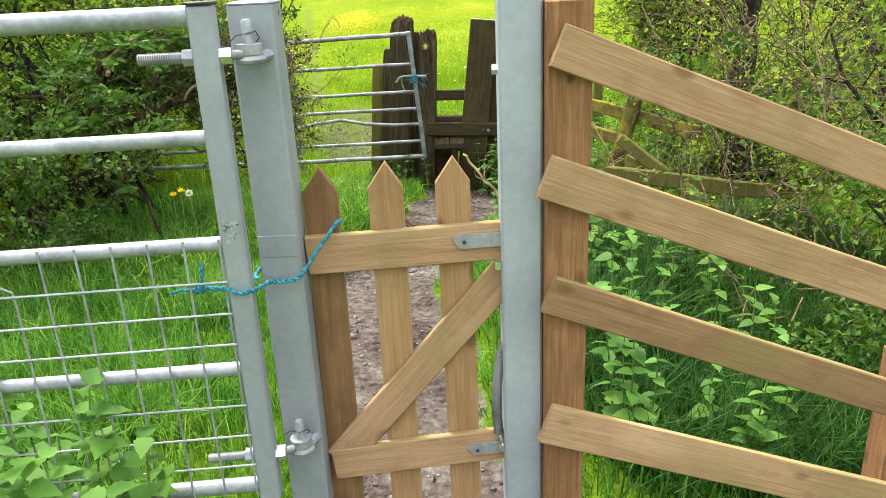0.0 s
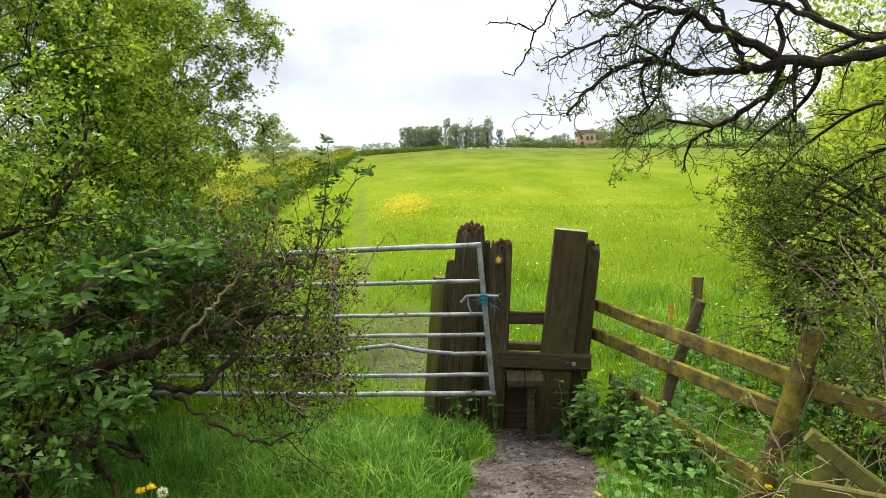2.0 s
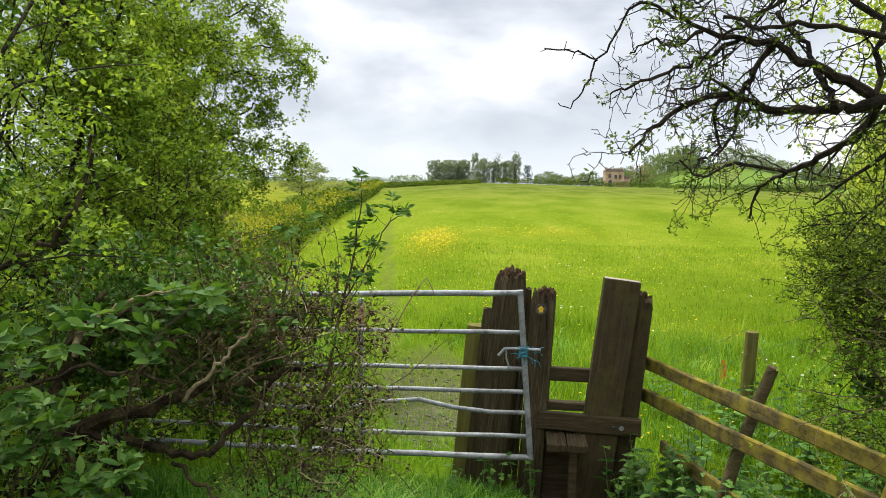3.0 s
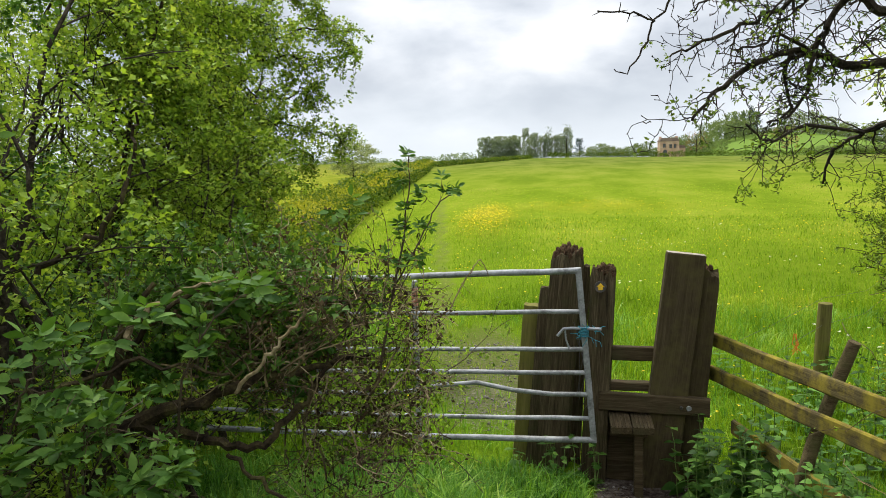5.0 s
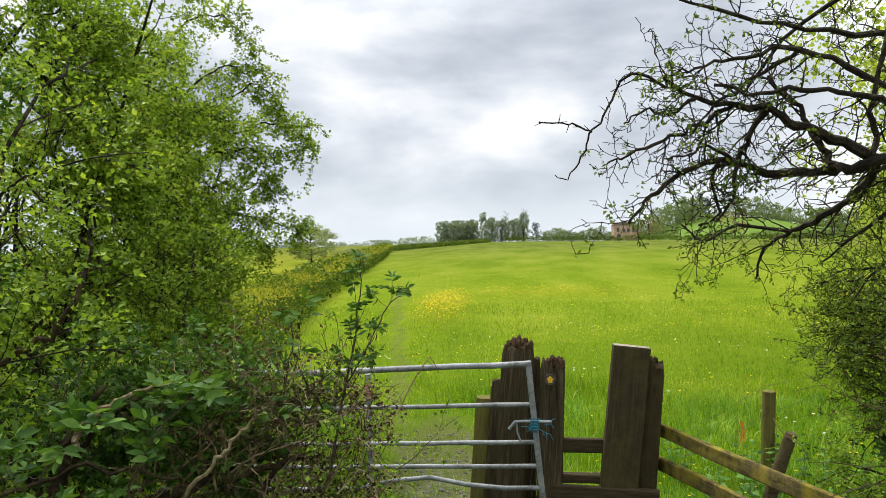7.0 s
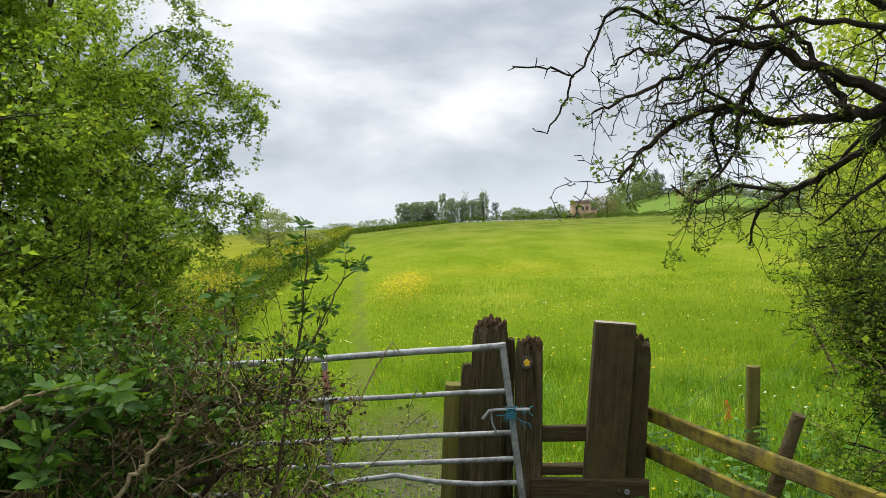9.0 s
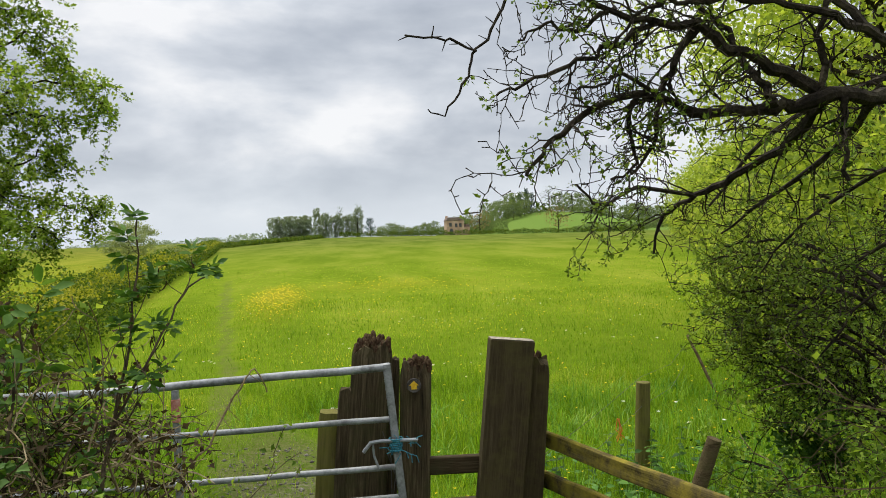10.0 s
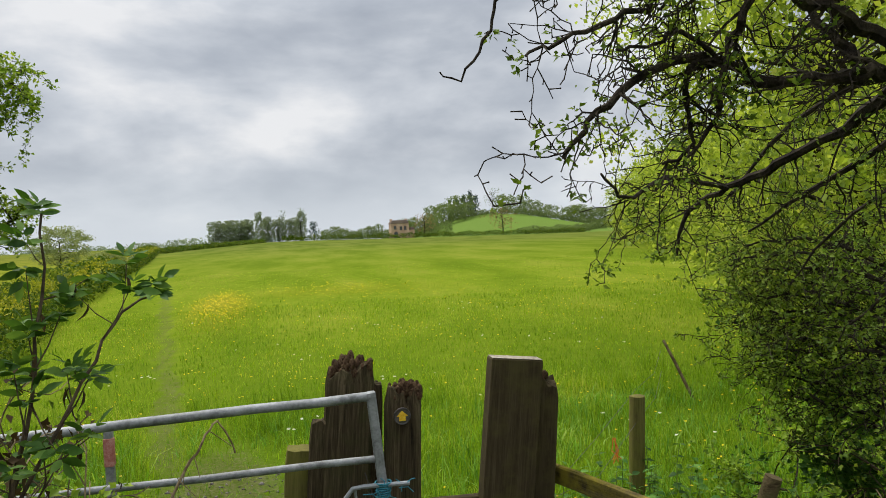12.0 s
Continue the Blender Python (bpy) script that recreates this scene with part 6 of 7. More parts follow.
elder_shoot([(-2.9, 4.8, 0.8), (-2.8, 4.7, 1.3), (-2.6, 4.7, 1.7), (-2.45, 4.75, 1.95)], 37, 0.008, "elder branch with long green leaflets", 3, 0.067, 8)
elder_shoot([(-2.9, 4.9, 1.4), (-2.75, 4.8, 1.9), (-2.55, 4.8, 2.3), (-2.45, 4.85, 2.6)], 38, 0.008, "elder branch with long green leaflets", 3, 0.067, 8)
for i in range(4):
    x, y, z = -2.75 + 0.16 * i, 5.0 + 0.12 * (i % 3), 0.62 + 0.16 * (i % 3)
    elder_shoot([(x - 0.15, y + 0.1, z - 0.2), (x, y, z), (x + 0.1, y - 0.06, z + 0.16), (x + 0.22, y - 0.08, z + 0.22)], 60 + i, 0.005, "elder spray with broad dark leaflets over the dead limbs", 2, 0.062, 4)
g = Geo()
limb(g, [(-1.15, 5.7, 0.85), (-0.98, 5.8, 1.0), (-0.88, 5.9, 1.17), (-0.82, 5.97, 1.25), (-0.78, 5.98, 1.16)], 0.004, 0.002, R, 5, 0.005)
for k in range(9):
    a = Vector((-0.98 + 0.02 * k, 5.85, 1.05 + 0.025 * k))
    g.tube([a, a + Vector((R.uniform(-.05, .06), R.uniform(-.03, .03), -0.05))], [0.0016, 0.001], 3)
single("bare_twig", g, dead_wood, "bare bramble twig with shrivelled buds", "twig")

# ---- far hedges, trees and house ----
def hedge_run(name, seed, pts, width, high, leaf, per_m, mat, label):
    """A clipped field hedge: leafy all through, uneven at the top."""
    rg = np.random.default_rng(seed)
    p = np.array(pts, float)
    seg = np.linalg.norm(np.diff(p, axis=0), axis=1)
    out = []
    for i, s in enumerate(seg):
        n = int(s * per_m)
        u = rg.random(n)
        c = p[i] + (p[i + 1] - p[i]) * u[:, None]
        a = (p[i + 1] - p[i]) / s
        across = rg.uniform(-1, 1, n)
        run = u * s
        top = high * (1 + 0.16 * np.sin(run * 0.9 + i) + 0.10 * np.sin(run * 2.3 + 1.1))
        z = rg.uniform(0, 1, n) ** 0.6 * top * np.sqrt(np.clip(1 - across ** 4, 0.1, 1))
        x, y = c[:, 0] - a[1] * across * width / 2, c[:, 1] + a[0] * across * width / 2
        out.append(np.stack([x, y, ground_z(x, y) + z], 1))
    q = np.concatenate(out)
    return tagged(new(name, leaf_cloud(name, q, leaf, mat, rg, 0.8, 0.6, 0.25)), label, "hedge", kind="stuff")


def gold_top(seed, pts, high, leaf, per_m, label):
    """Yellow new shoots standing over a hedge's top."""
    rg = np.random.default_rng(seed)
    out = []
    for a, b in zip(pts, pts[1:]):
        a, b = np.array(a, float), np.array(b, float)
        n = int(np.linalg.norm(b - a) * per_m)
        u = rg.random(n)[:, None]
        q = a + (b - a) * u
        lump = np.sin(q[:, 1] * 0.8) + np.sin(q[:, 1] * 0.31 + 1)
        q = q + rg.normal(0, 0.45, q.shape)
        z = high * (0.93 + 0.07 * lump) + np.abs(rg.normal(0, 0.14, n)) - 0.12
        out.append(np.stack([q[:, 0], q[:, 1], ground_z(q[:, 0], q[:, 1]) + z], 1))
    tagged(new("hedge_shoots", leaf_cloud("hedge_shoots", np.concatenate(out), leaf, gold_leaf, rg, 0.8, 0.6, 0.25)), label, "hedge", kind="stuff")


hy = [14, 22, 29, 46, 63, 80, 100, 118]
near_run, far_run = [(float(hedge_x(y)), y) for y in hy[:3]], [(float(hedge_x(y)), y) for y in hy[2:]]
hedge_run("field_hedge", 501, near_run, 1.7, 1.2, 0.07, 1100, hedge_mat, "clipped green field hedge beside the meadow")
hedge_run("field_hedge", 502, far_run, 1.7, 1.2, 0.15, 300, hedge_mat, "clipped field hedge running away along the meadow")
gold_top(521, near_run, 1.15, 0.06, 420, "golden new shoots along the hedge top")
gold_top(522, far_run, 1.15, 0.12, 110, "golden new shoots along the distant hedge")
hedge_run("field_hedge", 503, [(-22, 118), (-17, 155), (-10.3, 197)], 1.6, 0.8, 0.24, 130, hedge_mat, "low distant hedge turning along the field's end")
hedge_run("field_hedge", 504, [(-5.9, 202), (6, 204), (30, 206), (58, 204), (75, 200)], 1.8, 1.3, 0.28, 130, hedge_mat, "low dark hedge along the far side of the meadow")
hedge_run("field_hedge", 505, [(62, 330), (85, 318), (110, 296), (122, 270)], 2.2, 2.2, 0.45, 110, far_haze_mat, "dark hedge across the far hill")
hedge_run("field_hedge", 506, [(75, 215), (90, 232), (120, 250)], 2, 1.8, 0.4, 100, far_haze_mat, "low hedge below the far hill")


def tree_mesh(seed, h, w, leaf, count, mat, trunk_frac=0.2, shape="round", slim=1.0):
    """Trunk and crown meshes of a tree that stands at the origin."""
    rng, rg = random.Random(seed), np.random.default_rng(seed)
    g, tips = Geo(), []
    g.tube([(0, 0, -0.5), (0.02 * h, 0, h * 0.3), (0, 0.01 * h, h * 0.6), (0, 0, h * 0.86)], [h * 0.025 * slim, h * 0.02 * slim, h * 0.012 * slim, h * 0.004 * slim], 7)
    ends = []
    for i in range(22):
        z = h * (trunk_frac + (0.9 - trunk_frac) * (i + rng.random()) / 22)
        a = i * 2.4 + rng.uniform(-.4, .4)
        u = (z / h - trunk_frac) / (1 - trunk_frac)
        reach = w / 2 * ((1 - u) if shape == "cone" else math.sin(math.pi * min(0.15 + 0.8 * u, 1)) ** 0.6)
        e = Vector((math.cos(a) * reach * 0.8, math.sin(a) * reach * 0.8, min(z + (0.06 if shape == "cone" else 0.06) * h, h * 0.97)))
        g.tube([(0, 0, z * 0.92), e * 0.5 + Vector((0, 0, z * 0.48)), e], [h * 0.009 * slim, h * 0.006 * slim, h * 0.002 * slim], 4)
        ends.append(e)
    ends.append(Vector((0, 0, h * 0.9)))
    e = np.array(ends)
    e = np.repeat(e, 6, 0) + rg.normal(0, 1, (len(e) * 6, 3)) * np.array([0.11 * w, 0.11 * w, 0.055 * h])
    k = rg.integers(0, len(e), count)
    p = e[k] + rg.normal(0, 1, (count, 3)) * np.array([0.045 * w, 0.045 * w, 0.03 * h])
    p[:, 2] = np.clip(p[:, 2], h * trunk_frac * 0.7, h * 1.02)
    return g.mesh("trunk", bark, True), leaf_cloud("crown", p, leaf, mat, rg, 0.8, 0.5, 0.25)


def tree(x, y, meshes, s, sz, label, category="tree", group="", turn=0.0, name="tree"):
    m = Matrix.Translation(on(x, y)) @ pose(0, 0, 0, 0, 0, turn) @ Matrix.Diagonal((s, s, sz, 1))
    t = thing(name, m, label, category, group)
    part("trunk", meshes[0], None, t, m)
    part("crown", meshes[1], None, t, m)
    return t


# copse and skyline crowns: haze is paled into the leaves, none in the air
tall_far = [tree_mesh(600 + i, 10, 4.8, 0.42, 2600, copse_haze_mat, 0.0, "round", 0.2) for i in range(3)]
round_far = [tree_mesh(610 + i, 7, 7, 0.42, 1500, far_haze_mat, 0.03, "round", 0.4) for i in range(3)]
hazy = [tree_mesh(615 + i, 7, 7, 0.8, 420, skyline_haze_mat, 0.0, "round", 0.4) for i in range(3)]
fir = tree_mesh(620, 8, 4.2, 0.45, 600, conifer_mat, 0.05, "cone")
thin_far = tree_mesh(625, 10, 7.5, 0.32, 260, far_haze_mat, 0.25)
russet_mat = foliage("russet_leaves", [(0.0, (0.16, 0.10, 0.045)), (0.5, (0.25, 0.165, 0.075)), (1.0, (0.33, 0.24, 0.11))], 0.7, 0.3)
russet = tree_mesh(626, 8, 7, 0.38, 420, russet_mat, 0.2)
rt = random.Random(66)
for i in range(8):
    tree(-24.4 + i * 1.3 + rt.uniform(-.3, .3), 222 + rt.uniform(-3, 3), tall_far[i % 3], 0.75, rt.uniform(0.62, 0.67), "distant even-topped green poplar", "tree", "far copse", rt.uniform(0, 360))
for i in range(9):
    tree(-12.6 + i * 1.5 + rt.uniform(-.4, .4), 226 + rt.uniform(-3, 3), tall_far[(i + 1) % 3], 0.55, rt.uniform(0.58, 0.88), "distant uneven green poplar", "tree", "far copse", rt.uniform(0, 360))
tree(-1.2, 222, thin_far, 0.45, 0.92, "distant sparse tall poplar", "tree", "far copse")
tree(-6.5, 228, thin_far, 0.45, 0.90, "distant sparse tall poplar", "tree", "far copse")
tree(2.4, 218, fir, 0.9, 0.66, "distant dark blue-green conifer", "tree", "far copse")
for i in range(16):
    tree(5.5 + i * 1.3 + rt.uniform(-.6, .6), 232 + rt.uniform(-4, 10), round_far[i % 3], rt.uniform(0.40, 0.6), rt.uniform(0.32, 0.68), "distant round garden tree", "tree", "far garden trees", rt.uniform(0, 360))
for i in range(7):
    tree(30.5 + i * 2.0 + rt.uniform(-.6, .6), 236 + rt.uniform(-4, 10), round_far[i % 3], rt.uniform(0.5, 0.75), rt.uniform(0.6, 0.95), "distant round garden tree", "tree", "far garden trees", rt.uniform(0, 360))
for x, y, s, z in ((55, 330, 1.2, 1.3), (62, 336, 1.3, 1.2), (70, 352, 1.3, 1.5), (76, 352, 1.1, 1.4), (99, 345, 1.6, 1.3), (106, 350, 1.6, 1.2), (93, 350, 1.4, 1.3), (112, 352, 1.4, 1.1), (58, 318, 1.2, 1.2), (64, 318, 1.3, 1.2), (50, 300, 1.1, 1.0), (70, 324, 1.1, 0.9)):
    tree(x, y, round_far[int(x) % 3], s, z, "rounded tree on the far hill", "tree", "hill trees", rt.uniform(0, 360))
for x, s in ((71, 0.85), (74, 1.0), (77.5, 1.15), (80, 0.9)):
    tree(x, 352, fir, 1.0, s * 1.25, "dark conifer on the far hill", "tree", "hill conifers", rt.uniform(0, 360))
tree(88, 352, thin_far, 1.2, 1.15, "pale leafless tree on the far hill", "tree", "hill trees")
tree(55, 212, russet, 1.05, 0.95, "russet young tree by the far hedge", "tree", "russet trees")
tree(33, 214, russet, 0.8, 0.85, "russet young tree near the house", "tree", "russet trees", 70)
for i in range(26):
    tree(112 + i * 3.4 + rt.uniform(-1, 1), 330 - i * 1.5 + rt.uniform(-8, 8), round_far[i % 3], rt.uniform(1.1, 1.6), rt.uniform(0.9, 1.25), "green tree in the hillside wood", "tree", "hillside wood", rt.uniform(0, 360))
for i in range(8):
    tree(60 + i * 2.6, 207 + rt.uniform(-1, 2), round_far[i % 3], rt.uniform(0.35, 0.6), rt.uniform(0.25, 0.42), "small green bush on the far hedge line", "bush", "hedge line bushes", rt.uniform(0, 360))
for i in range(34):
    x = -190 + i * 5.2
    tree(x + rt.uniform(-2, 2), 470 + rt.uniform(-30, 30), hazy[i % 3], rt.uniform(1.0, 1.6), rt.uniform(0.75, 1.15), "skyline tree with haze mixed into its leaf colour", "tree", "skyline trees", rt.uniform(0, 360))
blossom = tree_mesh(640, 3.9, 4.8, 0.13, 9000, foliage("blossom_leaves", [(0.0, (0.11, 0.15, 0.05)), (0.5, (0.23, 0.28, 0.10)), (1.0, (0.44, 0.46, 0.24))], 0.6, 0.35), 0.1)
tree(-20.0, 70, blossom, 0.85, 0.9, "rounded hawthorn in pale bud beyond the hedge", "tree", "", 20, "hawthorn_tree")
tree(-12.2, 52, blossom, 0.45, 0.42, "small pale bush growing out of the hedge", "bush", "", 80, "hedge_sapling")

# bright wood along the meadow's side
bright = [tree_mesh(650 + i, 8, 6.5, 0.22, 3200, maple_mat, 0.0) for i in range(3)]
near_maple = [tree_mesh(656 + i, 8, 6.2, 0.085, 20000, maple_mat, 0.0) for i in range(2)]
for x, y, s, turn in ((8.6, 15.5, 1.0, 0), (9.3, 11.8, 1.15, 130), (11.6, 20.0, 1.2, 60), (7.7, 12.8, 1.05, 210)):
    tree(x, y, near_maple[turn % 4 // 2], s, s * 1.1, "bright yellow-green field maple in new leaf", "tree", "wood edge", turn, "maple_tree")
br = random.Random(90)
for i in range(17):
    f = i / 16
    x, y = 9.4 + 27 * f + br.uniform(-.8, .8), 11.5 + 78 * f + br.uniform(-1.5, 1.5)
    s = br.uniform(0.8, 1.0) * (0.8 + 0.2 * f) * (1.15 if i < 5 else 1.0)
    tree(x + 1.2, y, bright[i % 3], s, s * br.uniform(0.85, 1.1), "bright yellow-green field maple in new leaf", "tree", "wood edge", br.uniform(0, 360), "maple_tree")
    tree(x + 4.2 + br.uniform(0, 2), y + 2.5, bright[(i + 1) % 3], s * 1.1, s * 1.15, "bright yellow-green field maple in new leaf", "tree", "wood edge", br.uniform(0, 360), "maple_tree")


def house(x, y):
    b = on(x, y)
    t = thing("house", Matrix.Translation(b), "distant red brick house with a tiled roof and an arched doorway", "house")
    part("wall", Geo().box(-2.6, 2.6, -3, 3, -0.5, 4.35, 0.05), brick_red, t, Matrix.Translation(b))
    ro = part("roof", Geo().prism([(-2.8, 4.36), (2.8, 4.36), (2.1, 5.3), (-2.1, 5.3)], 6.3, 0.02), roof_tile, t, Matrix.Translation(b))
    for cx in (-2.2, 2.2):
        part("chimney", Geo().box(cx - 0.35, cx + 0.35, -0.4, 0.4, 4.3, 5.75, 0.03), brick_red, ro, Matrix.Translation(b))
    arch = [(-0.55, 0.0), (0.55, 0.0), (0.55, 1.5)] + [(0.55 * math.cos(a), 1.5 + 0.55 * math.sin(a)) for a in (0.5, 1.05, 1.57, 2.1, 2.64)] + [(-0.55, 1.5)]
    part("doorway", Geo().prism(arch, 0.1, 0.02), dark_void, t, Matrix.Translation(b + Vector((-1.2, -3.03, 0))))
    for wx, wz in ((0.3, 3.0), (1.5, 3.0), (-1.4, 3.2)):
        win = part("window", Geo().prism([(-0.35, -0.5), (0.35, -0.5), (0.35, 0.5), (-0.35, 0.5)], 0.1, 0.02), dark_void, t, Matrix.Translation(b + Vector((wx, -3.02, wz))))
        part("sill", Geo().box(-0.45, 0.45, -0.08, 0.08, -0.6, -0.5, 0.02), stone, win, Matrix.Translation(b + Vector((wx, -3.05, wz))))
    part("side_wing", Geo().box(2.6, 4.4, -2, 3, -0.5, 2.4, 0.05), brick_red, t, Matrix.Translation(b))
    part("wing_roof", Geo().prism([(3.0, 2.42), (4.6, 2.42), (4.1, 3.2), (3.2, 3.2)], 5.2, 0.02), roof_tile, t, Matrix.Translation(b + Vector((0, 0.5, 0))))


house(27.2, 226)

# ---- grass, flowers and gravel ----
GR = np.random.default_rng(7)


def scatter(n, x0, x1, y0, y1):
    return GR.uniform(x0, x1, n), GR.uniform(y0, y1, n)


def sod(name, n, box, high, width, mat, label, lean=0.7, bare=0.5, clump=0.0):
    x, y = scatter(n, *box)
    if clump:
        m = int(n / 26)
        cx, cy = scatter(m, *box)
        k = GR.integers(0, m, n)
        x, y = cx[k] + GR.normal(0, clump, n), cy[k] + GR.normal(0, clump, n)
    keep = trodden(x, y) + GR.normal(0, 0.22, n) < bare
    keep &= (np.abs(x + 0.398) > 0.06) | (np.abs(y - 1.72) > 0.06)
    x, y = x[keep], y[keep]
    h = high * np.where(y < 14, 0.75 + 0.35 * wobble(x * 1.3, y * 1.3), 0.75 + 0.12 * wobble(x * 0.37 + 0.11 * y, y * 0.23)) * (1 - 0.55 * smooth(0.05, 0.6, trodden(x, y)))
    near = np.minimum(np.abs(x - path_x(y)), 2.0)
    h = np.where(y < 7.6, h * (0.55 + 0.45 * smooth(0.3, 1.0, near)), h)
    b = np.stack([x, y, ground_z(x, y) - 0.01], 1)
    tagged(new(name, blades(name, b, h, width, mat, GR, lean)), label, "grass", kind="stuff")


sod("lane_grass", 54000, (-3.2, 2.6, 1.75, 7.7), 0.17, 0.0026, grass_mat, "lush green grass beside the path", 0.9, 0.45)
sod("long_grass", 42000, (-3.0, 0.3, 1.8, 7.3), 0.30, 0.003, grass_mat, "long arching tufts of green grass", 1.1, 0.25, 0.05)
# the hedge's shade on this grass is in its darker blade colour
sod("long_grass", 26000, (0.33, 2.4, 1.95, 4.6), 0.42, 0.0034, shaded_grass_mat, "long grass below the slat fence, its green darkened for shade", 1.0, 0.3, 0.06)
sod("tussocks", 9000, (-1.9, 0.0, 4.2, 7.2), 0.30, 0.0055, tussock_mat, "broad-bladed bright grass tussocks before the field gate", 1.4, 0.2, 0.09)
sod("meadow_tussocks", 14000, (-3.5, 6.0, 7.9, 13.0), 0.30, 0.005, tussock_mat, "coarse bright tussocks in the meadow", 1.1, 0.2, 0.16)
sod("lane_grass", 9000, (-1.4, 1.6, 0.2, 1.75), 0.13, 0.0026, grass_mat, "grass at the gateway", 0.9, 0.4)
sod("meadow_grass", 56000, (-5, 6.5, 7.7, 14), 0.20, 0.003, field_mat, "bright meadow grass beyond the stile", 0.8, 0.35)
sod("meadow_tufts", 16000, (-4.5, 6, 7.8, 15), 0.34, 0.003, field_mat, "taller pale tufts in the meadow", 0.9, 0.2, 0.10)
sod("meadow_grass", 46000, (-9, 12, 14, 28), 0.13, 0.005, field_mat, "bright meadow grass", 0.8, 0.4)
sod("meadow_grass", 12000, (-12, 22, 28, 50), 0.09, 0.009, field_mat, "bright meadow grass in the distance", 0.7, 0.45)


def flowers(name, pts, size, mat, label, petals=5):
    n = len(pts)
    c = np.repeat(pts, petals, 0)
    a = np.tile(np.arange(petals) * 2 * math.pi / petals, n) + np.repeat(GR.uniform(0, 6, n), petals)
    d = np.stack([np.cos(a), np.sin(a), np.full(len(a), 0.5)], 1)
    me = leaf_cloud(name, c, size, mat, GR, 0.9, 1.5, 0.2, d * 4)
    tagged(new(name, me), label, "flowers", kind="stuff")


def bloom_points(n, box, fn, hmin, hmax):
    x, y = scatter(n, *box)
    keep = (GR.random(n) < fn(x, y)) & (trodden(x, y) < 0.3)
    x, y = x[keep], y[keep]
    return np.stack([x, y, ground_z(x, y) + GR.uniform(hmin, hmax, len(x))], 1)


flowers("buttercups", bloom_points(26000, (-6, 6, 17, 40), lambda x, y: 0.7 * flowery(x, y) ** 2, 0.1, 0.2), 0.022, yellow_petal, "yellow buttercups in a bright drift")
flowers("buttercups", bloom_points(9500, (-5, 12, 8.5, 30), lambda x, y: 0.10 + 0.25 * (wobble(x * .5, y * .5) > 0.3), 0.14, 0.26), 0.019, yellow_petal, "scattered yellow buttercups in the meadow")
flowers("white_flowers", bloom_points(1700, (-4, 9, 9, 24), lambda x, y: 0.5 * (wobble(x * .8 + 2, y * .8) > 0.35), 0.14, 0.26), 0.026, white_petal, "scattered pale seed heads in the meadow")
p = bloom_points(1500, (-2.6, 2.0, 8.0, 9.6), lambda x, y: 0.05 + 0 * x, 0.15, 0.3)
flowers("buttercups", p, 0.014, yellow_petal, "buttercups behind the stile")


def dandelion(x, y, h, clock, seed):
    rng = random.Random(seed)
    b = on(x, y)
    top = b + Vector((rng.uniform(-.03, .03), rng.uniform(-.03, .03), h))
    t = thing("dandelion", Matrix.Translation(b), "white dandelion clock on a thin stem" if clock else "yellow dandelion flower in the grass", "flower", "dandelions")
    part("stem", Geo().tube([b, b.lerp(top, 0.6), top], [0.003, 0.0025, 0.002], 5), stem_green, t)
    rg = np.random.default_rng(seed)
    n = 160 if clock else 90
    d = unit(rg.normal(size=(n, 3)))
    if not clock:
        d[:, 2] = np.abs(d[:, 2]) * 0.6
        d = unit(d)
    c = np.array(top) + d * (0.012 if clock else 0.002)
    part("head", leaf_cloud("head", c, 0.014 if clock else 0.02, white_petal if clock else yellow_petal, rg, 0.35, 0.3, 0.1, d * 5), None, t)


for i, (x, y, h, c) in enumerate(((-1.591, 4.563, 0.52, 1), (-1.682, 4.558, 0.53, 0), (1.0, 6.1, 0.3, 0), (1.15, 5.3, 0.3, 0), (-1.75, 4.6, 0.5, 0))):
    dandelion(x, y, h, c, 700 + i)


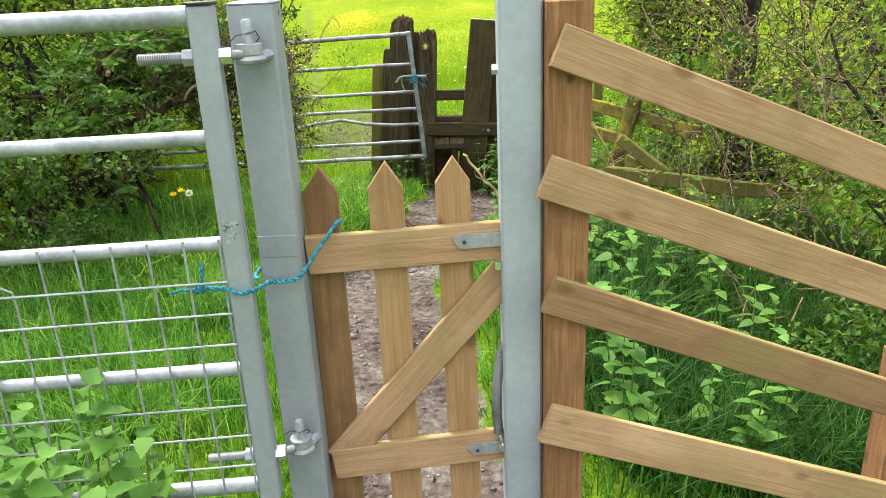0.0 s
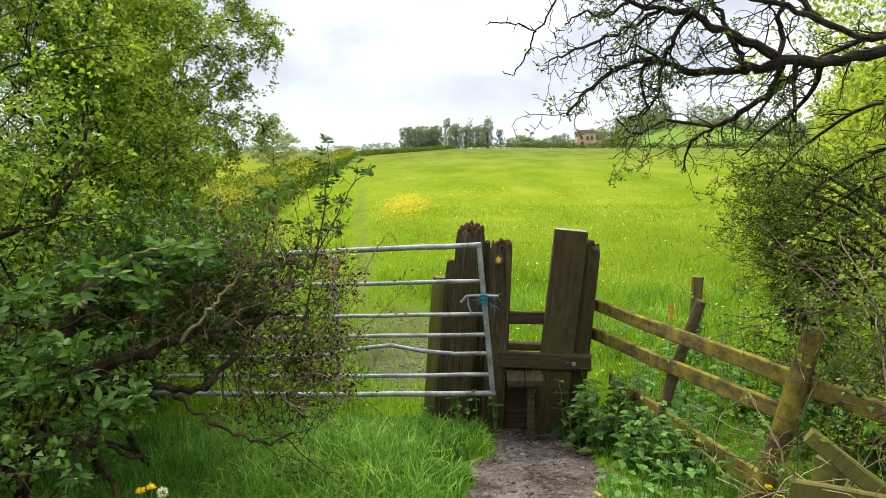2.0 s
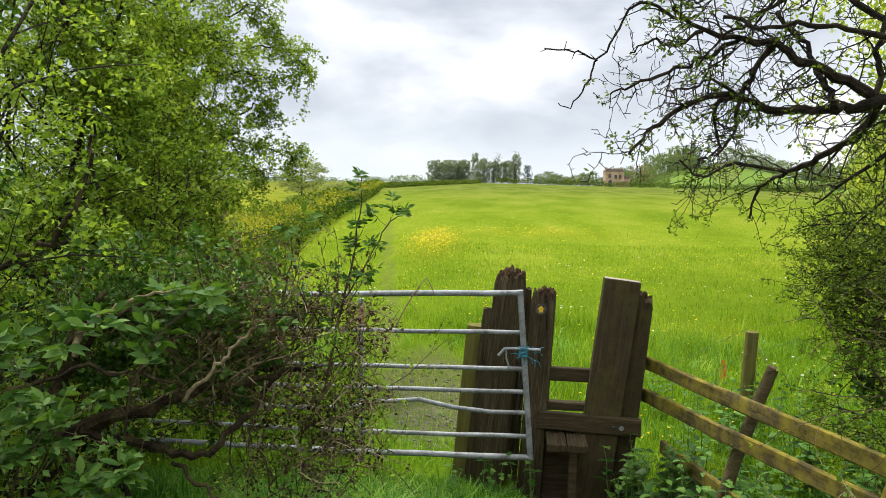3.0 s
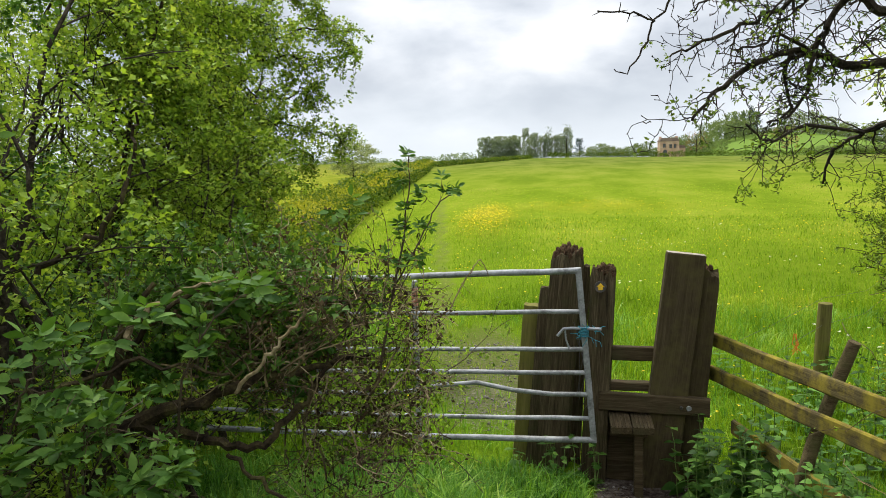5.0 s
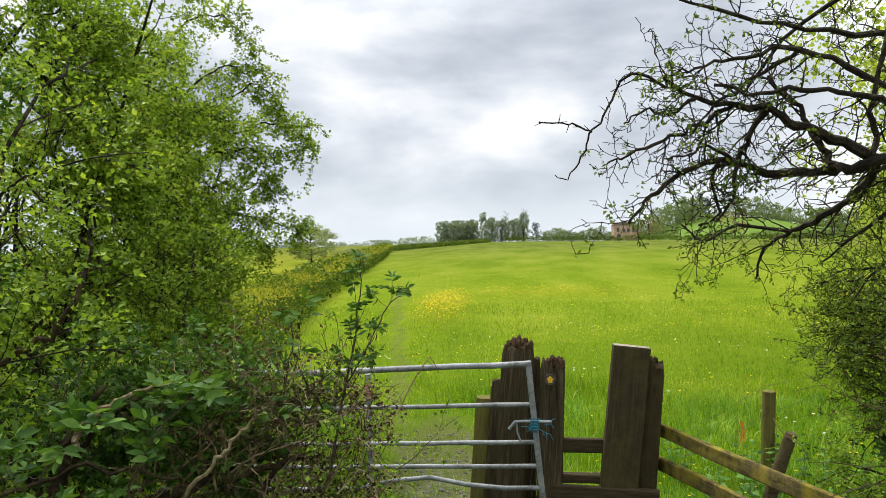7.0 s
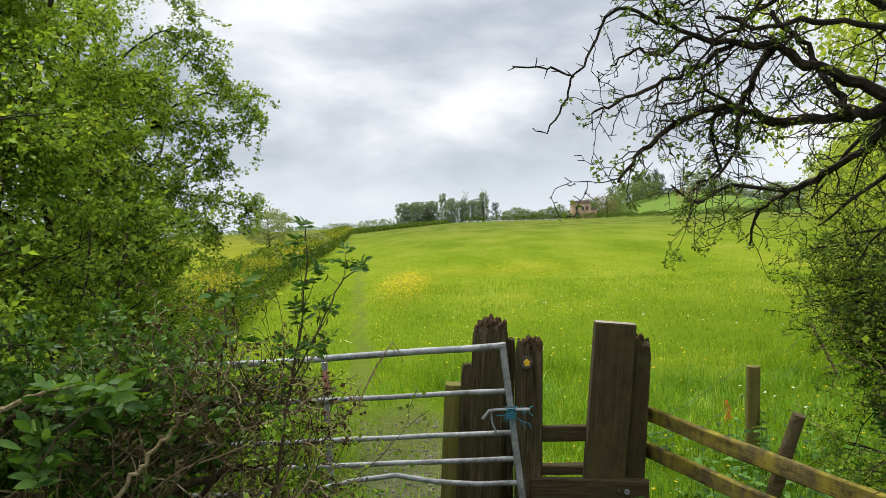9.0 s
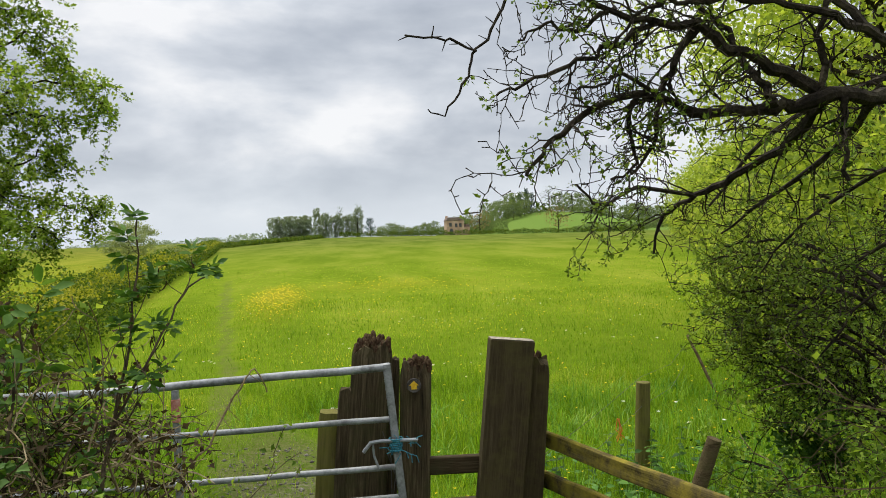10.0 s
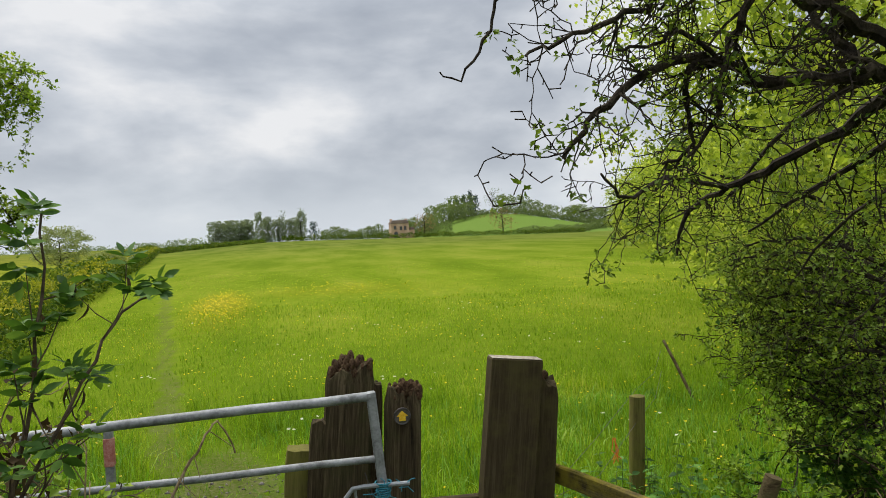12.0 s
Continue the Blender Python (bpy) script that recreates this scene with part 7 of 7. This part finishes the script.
def pebbles(n, seed, box, fn, lo, hi, label):
    rg = np.random.default_rng(seed)
    x, y = rg.uniform(box[0], box[1], n), rg.uniform(box[2], box[3], n)
    keep = trodden(x, y) > fn
    x, y = x[keep], y[keep]
    m = len(x)
    s = (rg.uniform(lo, hi, m) * rg.uniform(0.4, 1, m))[:, None, None]
    shape = np.array([[1, 0, 0], [0.3, 0.9, 0], [-0.8, 0.5, 0], [-0.7, -0.6, 0], [0.4, -0.9, 0], [0.1, 0.1, 0.75], [0, 0, -0.6]])
    v = shape[None] * (1 + rg.normal(0, 0.18, (m, 7, 3))) * s
    a = rg.uniform(0, 6.3, m)
    c, sn = np.cos(a)[:, None], np.sin(a)[:, None]
    rot = np.stack([v[:, :, 0] * c - v[:, :, 1] * sn, v[:, :, 0] * sn + v[:, :, 1] * c, v[:, :, 2]], 2)
    rot += np.stack([x, y, ground_z(x, y) + 0.002], 1)[:, None]
    f = np.array([[0, 1, 5], [1, 2, 5], [2, 3, 5], [3, 4, 5], [4, 0, 5], [1, 0, 6], [2, 1, 6], [3, 2, 6], [4, 3, 6], [0, 4, 6]])
    f = (np.arange(m)[:, None, None] * 7 + f[None]).reshape(-1, 3)
    tagged(new("gravel", arrays_mesh("gravel", rot.reshape(-1, 3), f, stone)), label, "gravel", kind="stuff")


pebbles(2600, 3, (-1.0, 0.8, 1.9, 7.6), 0.55, 0.005, 0.02, "small stones and grit trodden into the muddy path")
pebbles(1300, 4, (-2.4, 0.2, 8.0, 11.5), 0.4, 0.008, 0.03, "grey gravel in the gateway")
pebbles(60, 5, (-0.9, 0.7, 3.0, 7.4), 0.6, 0.025, 0.05, "larger pale stones lying on the path")

# dead leaves and bits of twig trodden into the path
x, y = scatter(900, -0.9, 0.7, 1.9, 7.5)
keep = trodden(x, y) > 0.5
x, y = x[keep], y[keep]
tagged(new("leaf_litter", leaf_cloud("leaf_litter", np.stack([x, y, ground_z(x, y) + 0.006], 1), 0.028, dry_mat, GR, 0.5, 3.0, 0.15)), "brown dead leaves scattered on the muddy path", "leaf litter", kind="stuff")
